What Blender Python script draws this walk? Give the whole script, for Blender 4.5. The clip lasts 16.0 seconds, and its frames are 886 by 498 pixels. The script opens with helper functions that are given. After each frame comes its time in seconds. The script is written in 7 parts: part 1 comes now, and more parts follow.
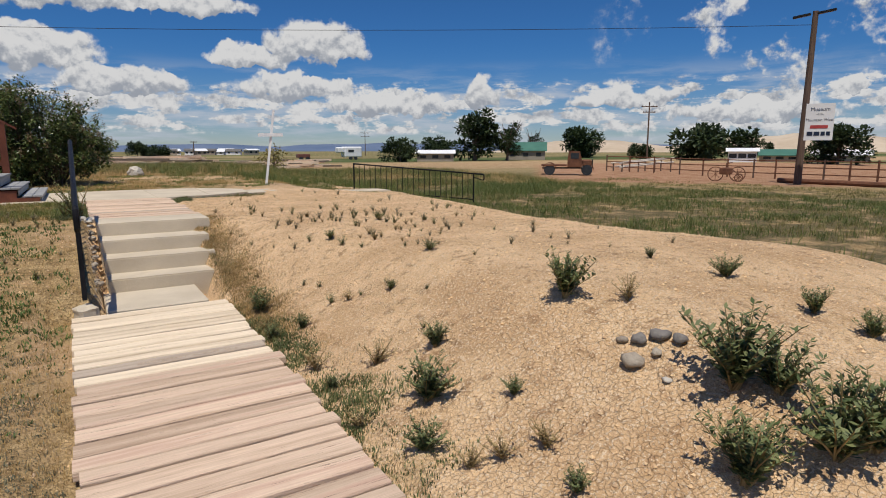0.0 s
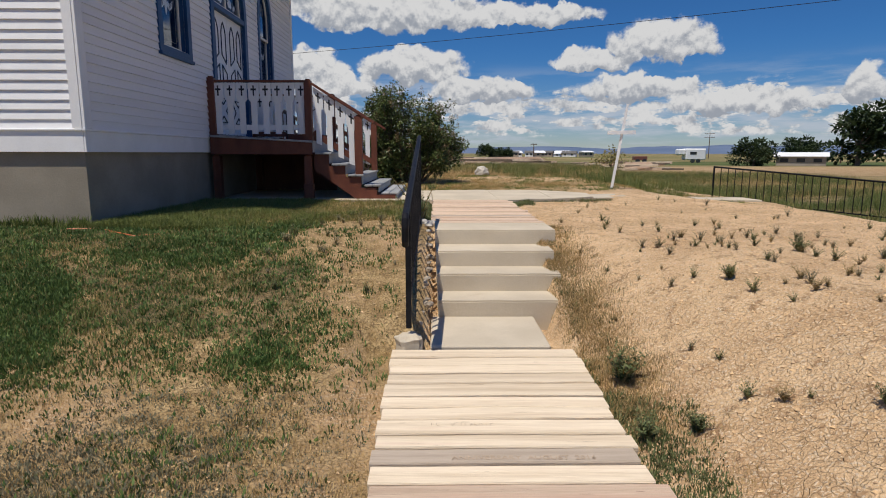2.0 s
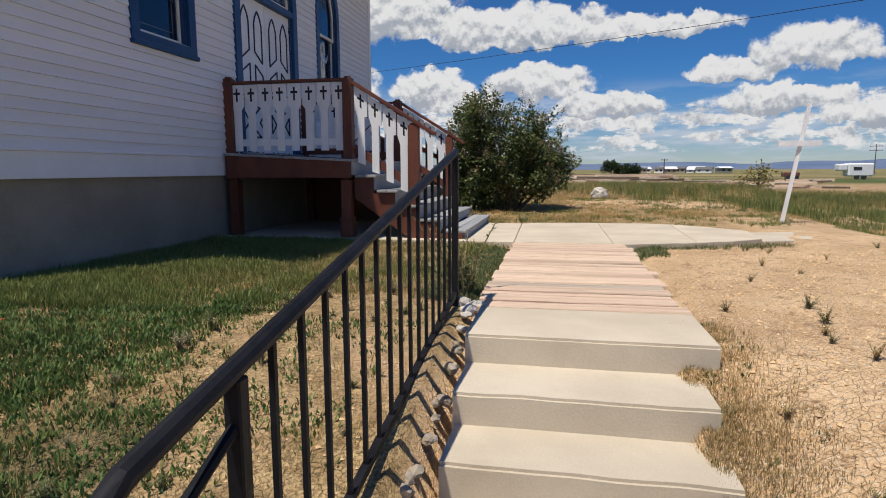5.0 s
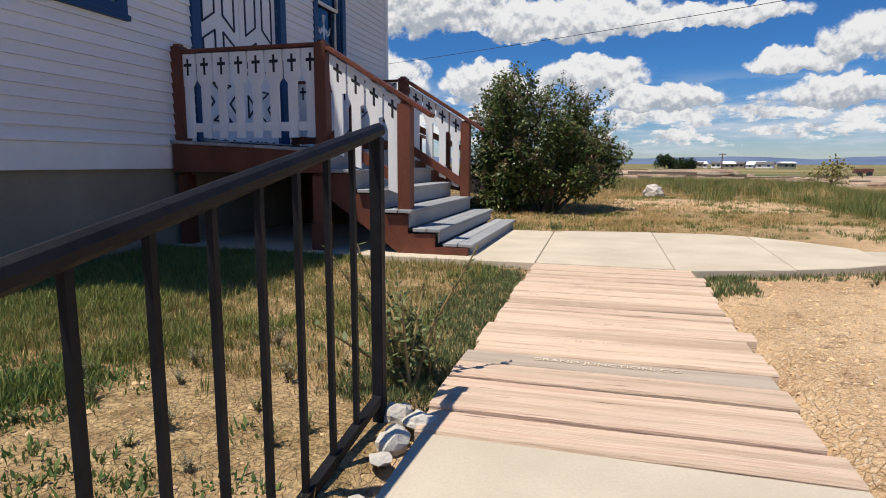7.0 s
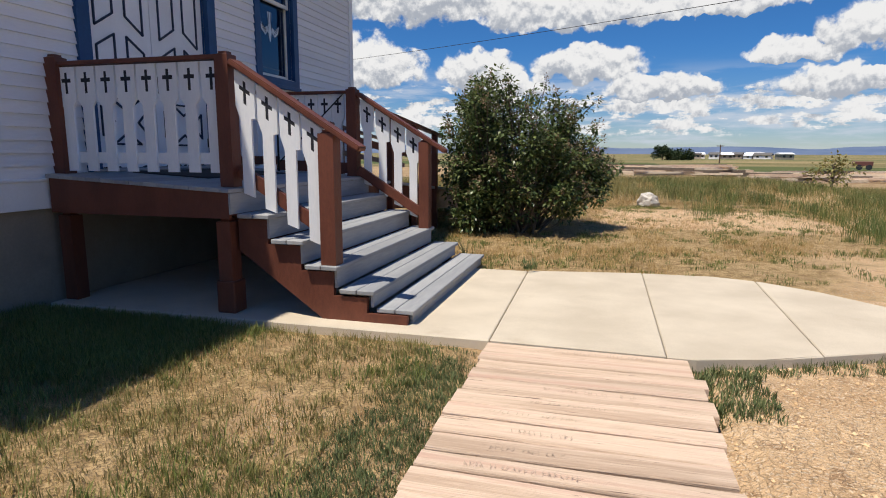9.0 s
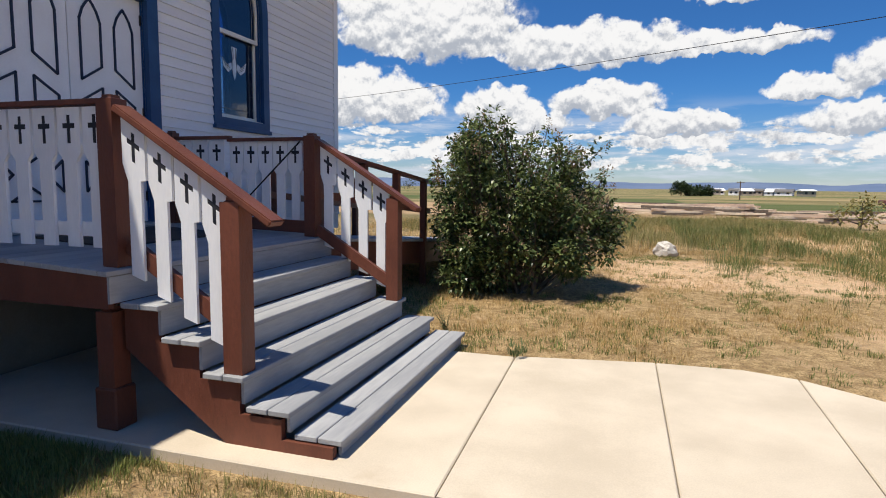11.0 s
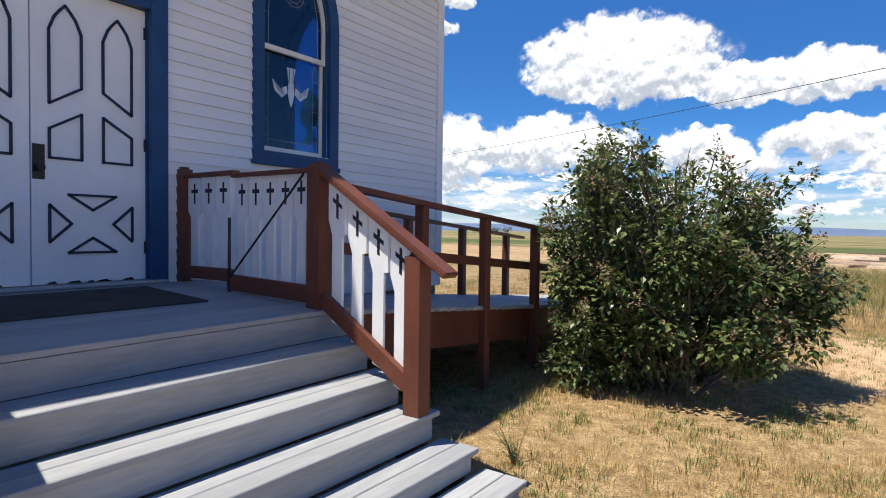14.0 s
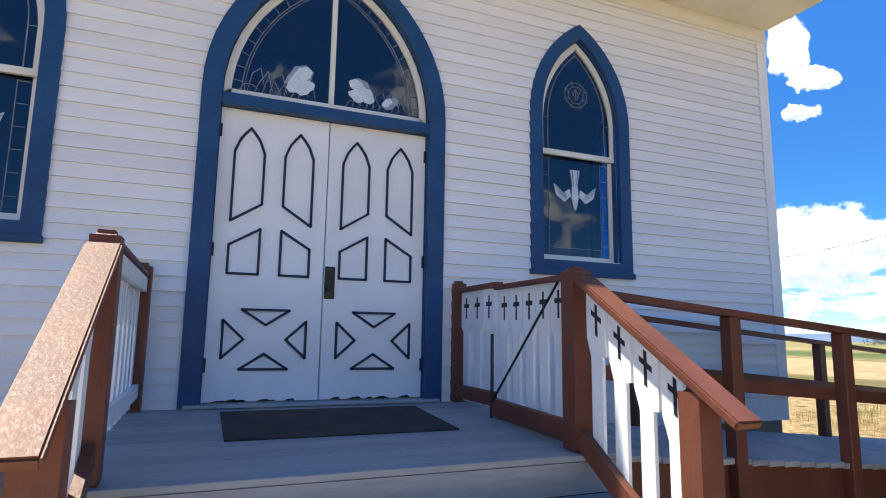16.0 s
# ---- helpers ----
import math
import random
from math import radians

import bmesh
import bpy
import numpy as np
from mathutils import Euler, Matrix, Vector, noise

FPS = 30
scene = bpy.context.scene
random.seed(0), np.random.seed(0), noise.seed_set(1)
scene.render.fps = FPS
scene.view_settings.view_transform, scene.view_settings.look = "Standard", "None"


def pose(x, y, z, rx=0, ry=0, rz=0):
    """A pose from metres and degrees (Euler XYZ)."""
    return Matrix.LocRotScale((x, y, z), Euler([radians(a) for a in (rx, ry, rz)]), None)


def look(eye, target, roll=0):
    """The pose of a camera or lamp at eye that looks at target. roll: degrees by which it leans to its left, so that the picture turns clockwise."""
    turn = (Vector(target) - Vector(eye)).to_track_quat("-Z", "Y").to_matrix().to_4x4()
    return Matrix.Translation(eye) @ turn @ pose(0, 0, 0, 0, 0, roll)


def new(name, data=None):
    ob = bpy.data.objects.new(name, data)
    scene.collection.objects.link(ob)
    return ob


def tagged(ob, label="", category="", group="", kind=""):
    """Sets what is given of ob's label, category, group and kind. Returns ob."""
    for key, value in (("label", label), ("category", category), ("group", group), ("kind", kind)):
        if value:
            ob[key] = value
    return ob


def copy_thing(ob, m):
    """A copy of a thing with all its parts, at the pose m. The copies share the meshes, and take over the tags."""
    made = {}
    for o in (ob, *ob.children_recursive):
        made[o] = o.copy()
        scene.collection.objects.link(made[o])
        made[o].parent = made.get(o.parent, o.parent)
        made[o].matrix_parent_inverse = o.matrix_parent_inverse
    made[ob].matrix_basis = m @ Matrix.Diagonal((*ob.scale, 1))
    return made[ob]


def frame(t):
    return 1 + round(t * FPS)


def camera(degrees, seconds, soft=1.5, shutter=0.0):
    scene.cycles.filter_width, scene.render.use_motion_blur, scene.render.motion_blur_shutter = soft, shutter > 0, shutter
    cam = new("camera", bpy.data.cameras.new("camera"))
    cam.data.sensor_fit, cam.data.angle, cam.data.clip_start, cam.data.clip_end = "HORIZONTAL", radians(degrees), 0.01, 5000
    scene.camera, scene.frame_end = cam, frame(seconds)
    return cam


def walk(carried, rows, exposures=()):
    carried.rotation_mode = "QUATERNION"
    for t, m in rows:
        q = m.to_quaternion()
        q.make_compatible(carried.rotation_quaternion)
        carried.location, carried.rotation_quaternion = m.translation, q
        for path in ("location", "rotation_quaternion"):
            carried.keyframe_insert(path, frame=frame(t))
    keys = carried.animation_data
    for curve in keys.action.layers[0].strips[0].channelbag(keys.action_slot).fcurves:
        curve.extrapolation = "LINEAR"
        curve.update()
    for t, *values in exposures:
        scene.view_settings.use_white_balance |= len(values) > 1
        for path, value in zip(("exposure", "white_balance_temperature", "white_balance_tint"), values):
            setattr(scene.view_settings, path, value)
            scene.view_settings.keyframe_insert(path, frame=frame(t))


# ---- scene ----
cam = camera(74.0, 16.0, soft=1.0)
PATH = [
    (0, (0.000, 0.000, 0.840), (2.085, 3.350, 0.181), -0.11),
    (0.5, (0.042, 0.436, 0.836), (1.520, 4.091, 0.160), -0.19),
    (1, (0.060, 0.878, 0.845), (0.897, 4.738, 0.213), -0.11),
    (1.5, (0.150, 1.386, 0.822), (0.508, 5.318, 0.177), -0.01),
    (2, (0.185, 1.902, 0.786), (0.229, 5.850, 0.142), 0.10),
    (2.5, (0.284, 2.400, 0.787), (0.074, 6.342, 0.143), -0.00),
    (3, (0.400, 2.955, 0.814), (0.055, 6.883, 0.140), -0.20),
    (3.5, (0.426, 3.492, 0.829), (-0.076, 7.409, 0.192), -0.21),
    (4, (0.516, 4.007, 0.841), (-0.087, 7.920, 0.268), -0.15),
    (4.2, (0.553, 4.206, 0.845), (-0.082, 8.116, 0.284), -0.16),
    (6.3, (0.682, 6.238, 0.854), (-0.293, 10.084, 0.345), 0.01),
    (6.5, (0.694, 6.422, 0.853), (-0.310, 10.260, 0.344), 0.09),
    (7, (0.721, 6.884, 0.859), (-0.353, 10.694, 0.280), 0.22),
    (7.5, (0.712, 7.262, 0.959), (-0.409, 11.051, 0.341), 0.24),
    (8, (0.786, 7.576, 1.023), (-0.405, 11.343, 0.392), 0.15),
    (8.5, (0.830, 7.854, 1.142), (-0.283, 11.636, 0.470), 0.18),
    (9, (0.849, 8.179, 1.266), (-0.206, 11.983, 0.621), 0.22),
    (9.5, (0.893, 8.474, 1.348), (-0.179, 12.277, 0.728), 0.25),
    (9.7, (0.909, 8.591, 1.380), (-0.172, 12.394, 0.772), 0.30),
    (11.8, (0.977, 9.954, 1.539), (-0.386, 13.703, 1.237), 0.62),
    (12, (0.991, 10.103, 1.543), (-0.449, 13.824, 1.263), 0.55),
    (12.5, (1.015, 10.485, 1.521), (-0.687, 14.096, 1.272), 0.71),
    (13, (1.042, 10.893, 1.544), (-0.835, 14.420, 1.341), 0.79),
    (13.5, (1.031, 11.321, 1.546), (-1.040, 14.740, 1.404), 0.71),
    (14, (1.041, 11.749, 1.548), (-1.271, 15.011, 1.418), 0.80),
    (14.5, (0.952, 12.120, 1.551), (-1.702, 15.112, 1.505), 0.84),
    (15, (0.779, 12.365, 1.581), (-2.356, 14.844, 1.746), 0.70),
    (15.5, (0.726, 12.525, 1.603), (-2.767, 14.438, 1.975), 0.74),
    (16, (0.802, 12.607, 1.604), (-2.866, 14.094, 2.186), 0.88),
]
walk(cam, [(t, look(eye, target, roll)) for t, eye, target, roll in PATH],
     exposures=[(0.0, -0.25, 6500, 10), (3.5, -0.15, 6500, 10), (7.0, 0.12, 6500, 10), (9.5, 0.17, 6550, 10), (12.5, 0.44, 6550, 10), (14.0, 0.64, 6450, 9), (15.0, 0.93, 6400, 5), (16.0, 1.25, 6500, 3)])

# ---------------------------------------------------------------- node helpers


class Graph:
    """Short forms for the nodes of one tree."""

    def __init__(self, tree):
        self.t = tree
        self.t.nodes.clear()

    def node(self, kind, **inputs):
        n = self.t.nodes.new(kind)
        for key, value in inputs.items():
            self.put(n, key.replace("_", " "), value)
        return n

    def put(self, n, key, value):
        sock = n.inputs[key]
        if isinstance(value, bpy.types.NodeSocket):
            self.t.links.new(value, sock)
        else:
            sock.default_value = value

    def math(self, op, a, b=0.0, c=0.0, clamp=False):
        n = self.t.nodes.new("ShaderNodeMath")
        n.operation, n.use_clamp = op, clamp
        for i, v in enumerate((a, b, c)):
            if isinstance(v, bpy.types.NodeSocket):
                self.t.links.new(v, n.inputs[i])
            else:
                n.inputs[i].default_value = v
        return n.outputs[0]

    def step(self, value, lo, hi, to_lo=0.0, to_hi=1.0):
        n = self.t.nodes.new("ShaderNodeMapRange")
        n.interpolation_type = "SMOOTHSTEP"
        for i, v in enumerate((value, lo, hi, to_lo, to_hi)):
            if isinstance(v, bpy.types.NodeSocket):
                self.t.links.new(v, n.inputs[i])
            else:
                n.inputs[i].default_value = v
        return n.outputs[0]

    def mix(self, fac, a, b, kind="MIX"):
        n = self.t.nodes.new("ShaderNodeMix")
        n.data_type, n.blend_type = "RGBA", kind
        for i, v in ((0, fac), (6, a), (7, b)):
            if isinstance(v, bpy.types.NodeSocket):
                self.t.links.new(v, n.inputs[i])
            else:
                n.inputs[i].default_value = v if i == 0 else (*v[:3], 1.0)
        return n.outputs[2]

    def noise(self, vector, scale, detail=4.0, rough=0.55):
        n = self.node("ShaderNodeTexNoise", Scale=scale, Detail=detail, Roughness=rough)
        if vector is not None:
            self.t.links.new(vector, n.inputs["Vector"])
        return n.outputs["Fac"]

    def place(self, stretch=(1, 1, 1), shift=None):
        p = self.t.nodes.new("ShaderNodeNewGeometry").outputs["Position"]
        m = self.t.nodes.new("ShaderNodeMapping")
        m.inputs["Scale"].default_value = stretch
        self.t.links.new(p, m.inputs["Vector"])
        if shift is not None:
            self.t.links.new(shift, m.inputs["Location"])
        return m.outputs["Vector"]


# ---------------------------------------------------------------- sky and sun
SUN_TRAVEL = Vector((0.225, 0.315, -1.0)).normalized()
SKY, SUN = 0.075, 5.0

world = bpy.data.worlds.new("sky")
scene.world = world
world.use_nodes = True
g = Graph(world.node_tree)
sky = g.t.nodes.new("ShaderNodeTexSky")
sky.sky_type, sky.sun_disc = "NISHITA", False
sky.sun_elevation = math.asin(-SUN_TRAVEL.z)
sky.sun_rotation = math.atan2(-SUN_TRAVEL.x, -SUN_TRAVEL.y) % (2 * math.pi)
sky.altitude, sky.air_density, sky.dust_density, sky.ozone_density = 1600, 1.0, 0.3, 2.5
way = g.t.nodes.new("ShaderNodeTexCoord").outputs["Generated"]
xyz = g.node("ShaderNodeSeparateXYZ", Vector=way)
az = g.math("MULTIPLY", g.math("ARCTAN2", g.math("MULTIPLY", xyz.outputs[0], -1.0), xyz.outputs[1]), 57.2958)
el = g.math("MULTIPLY", g.math("ARCSINE", xyz.outputs[2]), 57.2958)
flat = g.node("ShaderNodeCombineXYZ", X=az, Y=el, Z=0.0).outputs[0]
big = g.noise(flat, 0.22, 2.0)
fine = g.noise(flat, 0.55, 9.0, 0.62)
wisp = g.noise(g.node("ShaderNodeCombineXYZ", X=g.math("MULTIPLY", az, 0.14), Y=g.math("MULTIPLY", el, 0.9), Z=3.0).outputs[0], 0.8, 7.0, 0.6)
az_w = g.math("ADD", az, g.math("MULTIPLY", g.math("SUBTRACT", big, 0.5), 5.0))
el_w = g.math("ADD", el, g.math("MULTIPLY", g.math("SUBTRACT", g.noise(flat, 0.5, 3.0), 0.5), 2.6))
# heaped clouds: bearing, height, half width, half height, in degrees
HEAPS = [(-20.5, 9.5, 4.8, 2.2), (-14.5, 8.0, 4.8, 1.1), (2.0, 7.8, 5.6, 2.0), (-8.0, 12.2, 7.4, 1.3), (3.7, 12.5, 9.8, 2.4), (-18.2, 5.6, 5.8, 1.5),
         (-26.5, 4.2, 6.0, 1.4), (-35.7, 5.1, 1.5, 1.7), (-49.0, 4.5, 5.2, 1.1), (-4.2, 5.7, 5.4, 1.4), (-59.0, 3.2, 6.8, 1.1), (-65.6, 4.9, 1.7, 0.9),
         (12.2, 7.2, 4.0, 2.4), (18.5, 14.8, 9.8, 4.7), (25.0, 7.8, 8.2, 3.1), (-8.3, 16.3, 4.0, 1.6), (36.0, 23.6, 2.0, 2.6), (34.6, 21.2, 1.9, 1.3),
         (35.7, 18.7, 1.7, 0.9), (36.0, 7.0, 6.2, 4.1), (-74.0, 10.5, 7.0, 1.7), (-12.9, 8.3, 2.4, 1.4), (8.5, 6.0, 4.0, 1.3)]
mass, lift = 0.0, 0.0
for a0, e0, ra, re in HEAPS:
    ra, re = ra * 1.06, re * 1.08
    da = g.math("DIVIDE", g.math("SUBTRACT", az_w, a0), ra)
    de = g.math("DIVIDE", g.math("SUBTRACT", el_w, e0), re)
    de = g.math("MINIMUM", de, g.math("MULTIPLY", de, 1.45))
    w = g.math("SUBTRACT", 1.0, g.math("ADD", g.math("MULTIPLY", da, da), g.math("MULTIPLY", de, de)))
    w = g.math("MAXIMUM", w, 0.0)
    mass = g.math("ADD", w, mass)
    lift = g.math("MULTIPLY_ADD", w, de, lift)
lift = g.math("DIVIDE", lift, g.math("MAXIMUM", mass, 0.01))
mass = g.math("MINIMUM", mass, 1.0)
# a low bank of small clouds round the whole horizon, and clouds over the sides and the back
row = g.noise(g.node("ShaderNodeCombineXYZ", X=g.math("MULTIPLY", az, 0.24), Y=g.math("MULTIPLY", el, 0.80), Z=8.0).outputs[0], 1.0, 5.0, 0.6)
bank = g.math("MULTIPLY", g.step(row, 0.42, 0.66), g.math("MULTIPLY", g.step(el, 1.2, 2.4), g.step(el, 4.6, 7.0, 1.0, 0.0)))
wide = g.math("MULTIPLY", g.math("SUBTRACT", g.noise(flat, 0.075, 6.0, 0.6), 0.54), g.math("MULTIPLY", g.step(g.math("ABSOLUTE", az), 40.0, 60.0, 0.0, 5.0), g.step(el, 20.0, 34.0, 1.0, 0.0)))
body = g.math("MAXIMUM", g.math("MAXIMUM", mass, wide), g.math("MULTIPLY", bank, 0.8))
density = g.math("MULTIPLY_ADD", g.math("MULTIPLY", g.math("SUBTRACT", fine, 0.50), 1.7), g.step(body, 0.0, 0.2), body)
heap = g.step(density, 0.02, 0.40)
veil = g.math("MULTIPLY", g.step(wisp, 0.42, 0.66, 0.0, 0.85), g.math("MULTIPLY", g.step(el, 0.0, 1.2), g.step(el, 4.5, 8.5, 1.0, 0.0)))
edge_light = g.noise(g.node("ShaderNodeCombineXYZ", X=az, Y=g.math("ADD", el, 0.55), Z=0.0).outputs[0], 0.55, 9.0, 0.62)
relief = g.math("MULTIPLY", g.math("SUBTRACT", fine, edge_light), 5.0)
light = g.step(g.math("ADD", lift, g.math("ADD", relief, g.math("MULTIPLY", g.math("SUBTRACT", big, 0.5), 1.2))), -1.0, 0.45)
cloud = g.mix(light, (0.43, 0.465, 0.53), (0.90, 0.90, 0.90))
clear = g.mix(g.step(el, -1.0, 10.0), (0.90 * SKY, 0.98 * SKY, 1.12 * SKY), (0.36 * SKY, 0.84 * SKY, 1.36 * SKY))
clear = g.mix(g.step(el, 13.0, 30.0), clear, (0.42 * SKY, 1.05 * SKY, 1.80 * SKY))
blue = g.mix(1.0, sky.outputs[0], clear, "MULTIPLY")
air = g.mix(veil, blue, (0.62, 0.68, 0.78))
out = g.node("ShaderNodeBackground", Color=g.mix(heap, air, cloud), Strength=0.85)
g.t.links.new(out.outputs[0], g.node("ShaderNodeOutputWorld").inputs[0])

sun = new("sun", bpy.data.lights.new("sun", "SUN"))
sun.data.energy, sun.data.angle, sun.data.color = SUN, radians(0.53), (1.0, 0.935, 0.83)
sun.matrix_world = look((0, 0, 30), Vector((0, 0, 30)) + SUN_TRAVEL)

# ---------------------------------------------------------------- materials
MATS = {}


def surface(name, a, b, scale=6.0, rough=0.8, grain=60.0, bump=0.2, stretch=(1, 1, 1), vary=0.0, island=0.0, metal=0.0, stain=None, stain_at=0.62,
            flakes=None, flakes_at=0.7, flake_scale=14.0, depth=0.01, gloss=0.3):
    """A painted, wooden, stone or earthen surface: two tones, fine grain, optional stains and flakes."""
    m = MATS[name] = bpy.data.materials.new(name)
    m.use_nodes = True
    g = Graph(m.node_tree)
    rnd = g.t.nodes.new("ShaderNodeObjectInfo").outputs["Random"]
    shift = g.node("ShaderNodeCombineXYZ", X=g.math("MULTIPLY", rnd, 7.0 if vary else 0.0), Y=g.math("MULTIPLY", rnd, 31.0 if vary else 0.0), Z=0.0).outputs[0]
    at = g.place(stretch, shift)
    broad = g.noise(at, scale, 5.0)
    small = g.noise(at, grain, 6.0, 0.65)
    tone = g.math("ADD", g.math("MULTIPLY", broad, 0.65), g.math("MULTIPLY", small, 0.35))
    color = g.mix(g.step(tone, 0.33, 0.67), a, b)
    if vary:
        color = g.mix(1.0, color, g.mix(rnd, (1 - vary,) * 3, (1 + vary,) * 3), "MULTIPLY")
    if island:
        isl = g.t.nodes.new("ShaderNodeNewGeometry").outputs["Random Per Island"]
        color = g.mix(1.0, color, g.mix(isl, (1 - island,) * 3, (1 + island, 1 + island, 1 + 0.6 * island)), "MULTIPLY")
    if stain:
        color = g.mix(g.step(g.noise(at if stretch[1] > 2 else g.place((1, 1, 1)), 1.3, 6.0, 0.65), stain_at, stain_at + 0.16, 0.0, 0.75), color, stain)
    if flakes:
        color = g.mix(g.step(g.noise(at, flake_scale, 6.0, 0.7), flakes_at, flakes_at + 0.03), color, flakes)
    bsdf = g.node("ShaderNodeBsdfPrincipled", Base_Color=color, Roughness=g.step(small, 0.2, 0.8, max(rough - 0.1, 0.05), min(rough + 0.1, 1.0)), Metallic=metal)
    bsdf.inputs["Specular IOR Level"].default_value = gloss
    if bump:
        b_node = g.node("ShaderNodeBump", Strength=bump, Distance=depth, Height=g.math("ADD", small, g.math("MULTIPLY", broad, 0.6)))
        g.t.links.new(b_node.outputs[0], bsdf.inputs["Normal"])
    g.t.links.new(bsdf.outputs[0], g.node("ShaderNodeOutputMaterial").inputs[0])
    return m


def leaf(name, a, b, island=0.35, rough=0.55, through_light=0.25):
    """Thin leaves and blades, each a little different, that let some light through."""
    m = MATS[name] = bpy.data.materials.new(name)
    m.use_nodes = True
    g = Graph(m.node_tree)
    isl = g.t.nodes.new("ShaderNodeNewGeometry").outputs["Random Per Island"]
    color = g.mix(isl, a, b)
    color = g.mix(1.0, color, g.mix(g.noise(g.place(), 2.2, 4.0), (1 - island,) * 3, (1 + island,) * 3), "MULTIPLY")
    bsdf = g.node("ShaderNodeBsdfPrincipled", Base_Color=color, Roughness=rough)
    bsdf.inputs["Specular IOR Level"].default_value = 0.25
    thin = g.node("ShaderNodeBsdfTranslucent", Color=color)
    both = g.node("ShaderNodeMixShader", Fac=through_light)
    g.t.links.new(bsdf.outputs[0], both.inputs[1])
    g.t.links.new(thin.outputs[0], both.inputs[2])
    g.t.links.new(both.outputs[0], g.node("ShaderNodeOutputMaterial").inputs[0])
    return m


def glass(name, tint, body, share, gloss_rough=0.02):
    """A pane: partly clear tint, partly dark body, with mirror gloss by its angle."""
    m = MATS[name] = bpy.data.materials.new(name)
    m.use_nodes = True
    g = Graph(m.node_tree)
    clear = g.node("ShaderNodeBsdfTransparent", Color=(*tint, 1.0))
    solid = g.node("ShaderNodeBsdfDiffuse", Color=(*body, 1.0))
    inner = g.node("ShaderNodeMixShader", Fac=share)
    g.t.links.new(clear.outputs[0], inner.inputs[1])
    g.t.links.new(solid.outputs[0], inner.inputs[2])
    shine = g.node("ShaderNodeBsdfGlossy", Color=(1, 1, 1, 1), Roughness=gloss_rough)
    ripple = g.node("ShaderNodeBump", Strength=0.03, Distance=0.02, Height=g.noise(g.place(), 5.0, 2.0))
    g.t.links.new(ripple.outputs[0], shine.inputs["Normal"])
    edge = g.t.nodes.new("ShaderNodeLayerWeight")
    edge.inputs["Blend"].default_value = 0.5
    both = g.node("ShaderNodeMixShader", Fac=g.math("MULTIPLY_ADD", g.math("POWER", edge.outputs["Facing"], 4.0), 0.9, 0.05))
    g.t.links.new(inner.outputs[0], both.inputs[1])
    g.t.links.new(shine.outputs[0], both.inputs[2])
    g.t.links.new(both.outputs[0], g.node("ShaderNodeOutputMaterial").inputs[0])
    return m


surface("white_siding", (0.74, 0.74, 0.74), (0.82, 0.82, 0.81), 3.0, 0.62, 70.0, 0.25, (1, 0.15, 1), vary=0.035, flakes=(0.50, 0.49, 0.47), flakes_at=0.735, flake_scale=9.0)
surface("white_paint", (0.76, 0.76, 0.75), (0.83, 0.83, 0.82), 3.0, 0.55, 60.0, 0.12, vary=0.03)
surface("cream_paint", (0.70, 0.68, 0.60), (0.78, 0.76, 0.69), 4.0, 0.5, 60.0, 0.15)
surface("blue_paint", (0.012, 0.050, 0.135), (0.020, 0.075, 0.185), 3.0, 0.45, 50.0, 0.12)
surface("navy_line", (0.012, 0.020, 0.045), (0.022, 0.034, 0.065), 6.0, 0.5, 50.0, 0.1)
surface("picket_white", (0.72, 0.73, 0.74), (0.83, 0.83, 0.82), 5.0, 0.55, 70.0, 0.2, (1, 1, 0.2), vary=0.05, flakes=(0.30, 0.26, 0.22), flakes_at=0.745, flake_scale=16.0)
surface("brown_paint", (0.105, 0.035, 0.021), (0.165, 0.056, 0.033), 4.0, 0.5, 60.0, 0.25, (1, 1, 0.4), vary=0.06, flakes=(0.30, 0.22, 0.19), flakes_at=0.76, flake_scale=22.0)
surface("grey_deck", (0.245, 0.25, 0.255), (0.37, 0.37, 0.365), 2.5, 0.65, 40.0, 0.3, (1, 0.12, 1), vary=0.06, stain=(0.42, 0.35, 0.24), stain_at=0.64)
surface("concrete", (0.465, 0.395, 0.295), (0.59, 0.51, 0.39), 1.6, 0.85, 90.0, 0.25, stain=(0.44, 0.36, 0.26), stain_at=0.60, vary=0.02, flakes=(0.40, 0.34, 0.26), flakes_at=0.70, flake_scale=30.0)
surface("foundation_plaster", (0.245, 0.215, 0.165), (0.33, 0.29, 0.225), 1.8, 0.88, 50.0, 0.3, stain=(0.22, 0.19, 0.15), stain_at=0.6)
surface("plank_wood", (0.45, 0.315, 0.215), (0.80, 0.62, 0.46), 1.3, 0.8, 18.0, 0.9, (0.28, 8, 8), vary=0.13, stain=(0.50, 0.31, 0.225), stain_at=0.50, flakes=(0.17, 0.11, 0.08), flakes_at=0.635, flake_scale=7.0, depth=0.008)
surface("plank_cream", (0.56, 0.435, 0.295), (0.86, 0.73, 0.55), 1.3, 0.8, 18.0, 0.8, (0.28, 8, 8), vary=0.08, stain=(0.60, 0.42, 0.295), stain_at=0.56, flakes=(0.27, 0.19, 0.125), flakes_at=0.655, flake_scale=7.0, depth=0.008)
surface("plank_dark", (0.37, 0.295, 0.225), (0.53, 0.435, 0.34), 1.7, 0.8, 22.0, 0.6, (0.35, 7, 7), vary=0.06)
surface("carving", (0.38, 0.285, 0.20), (0.52, 0.40, 0.29), 8.0, 0.8, 40.0, 0.1)
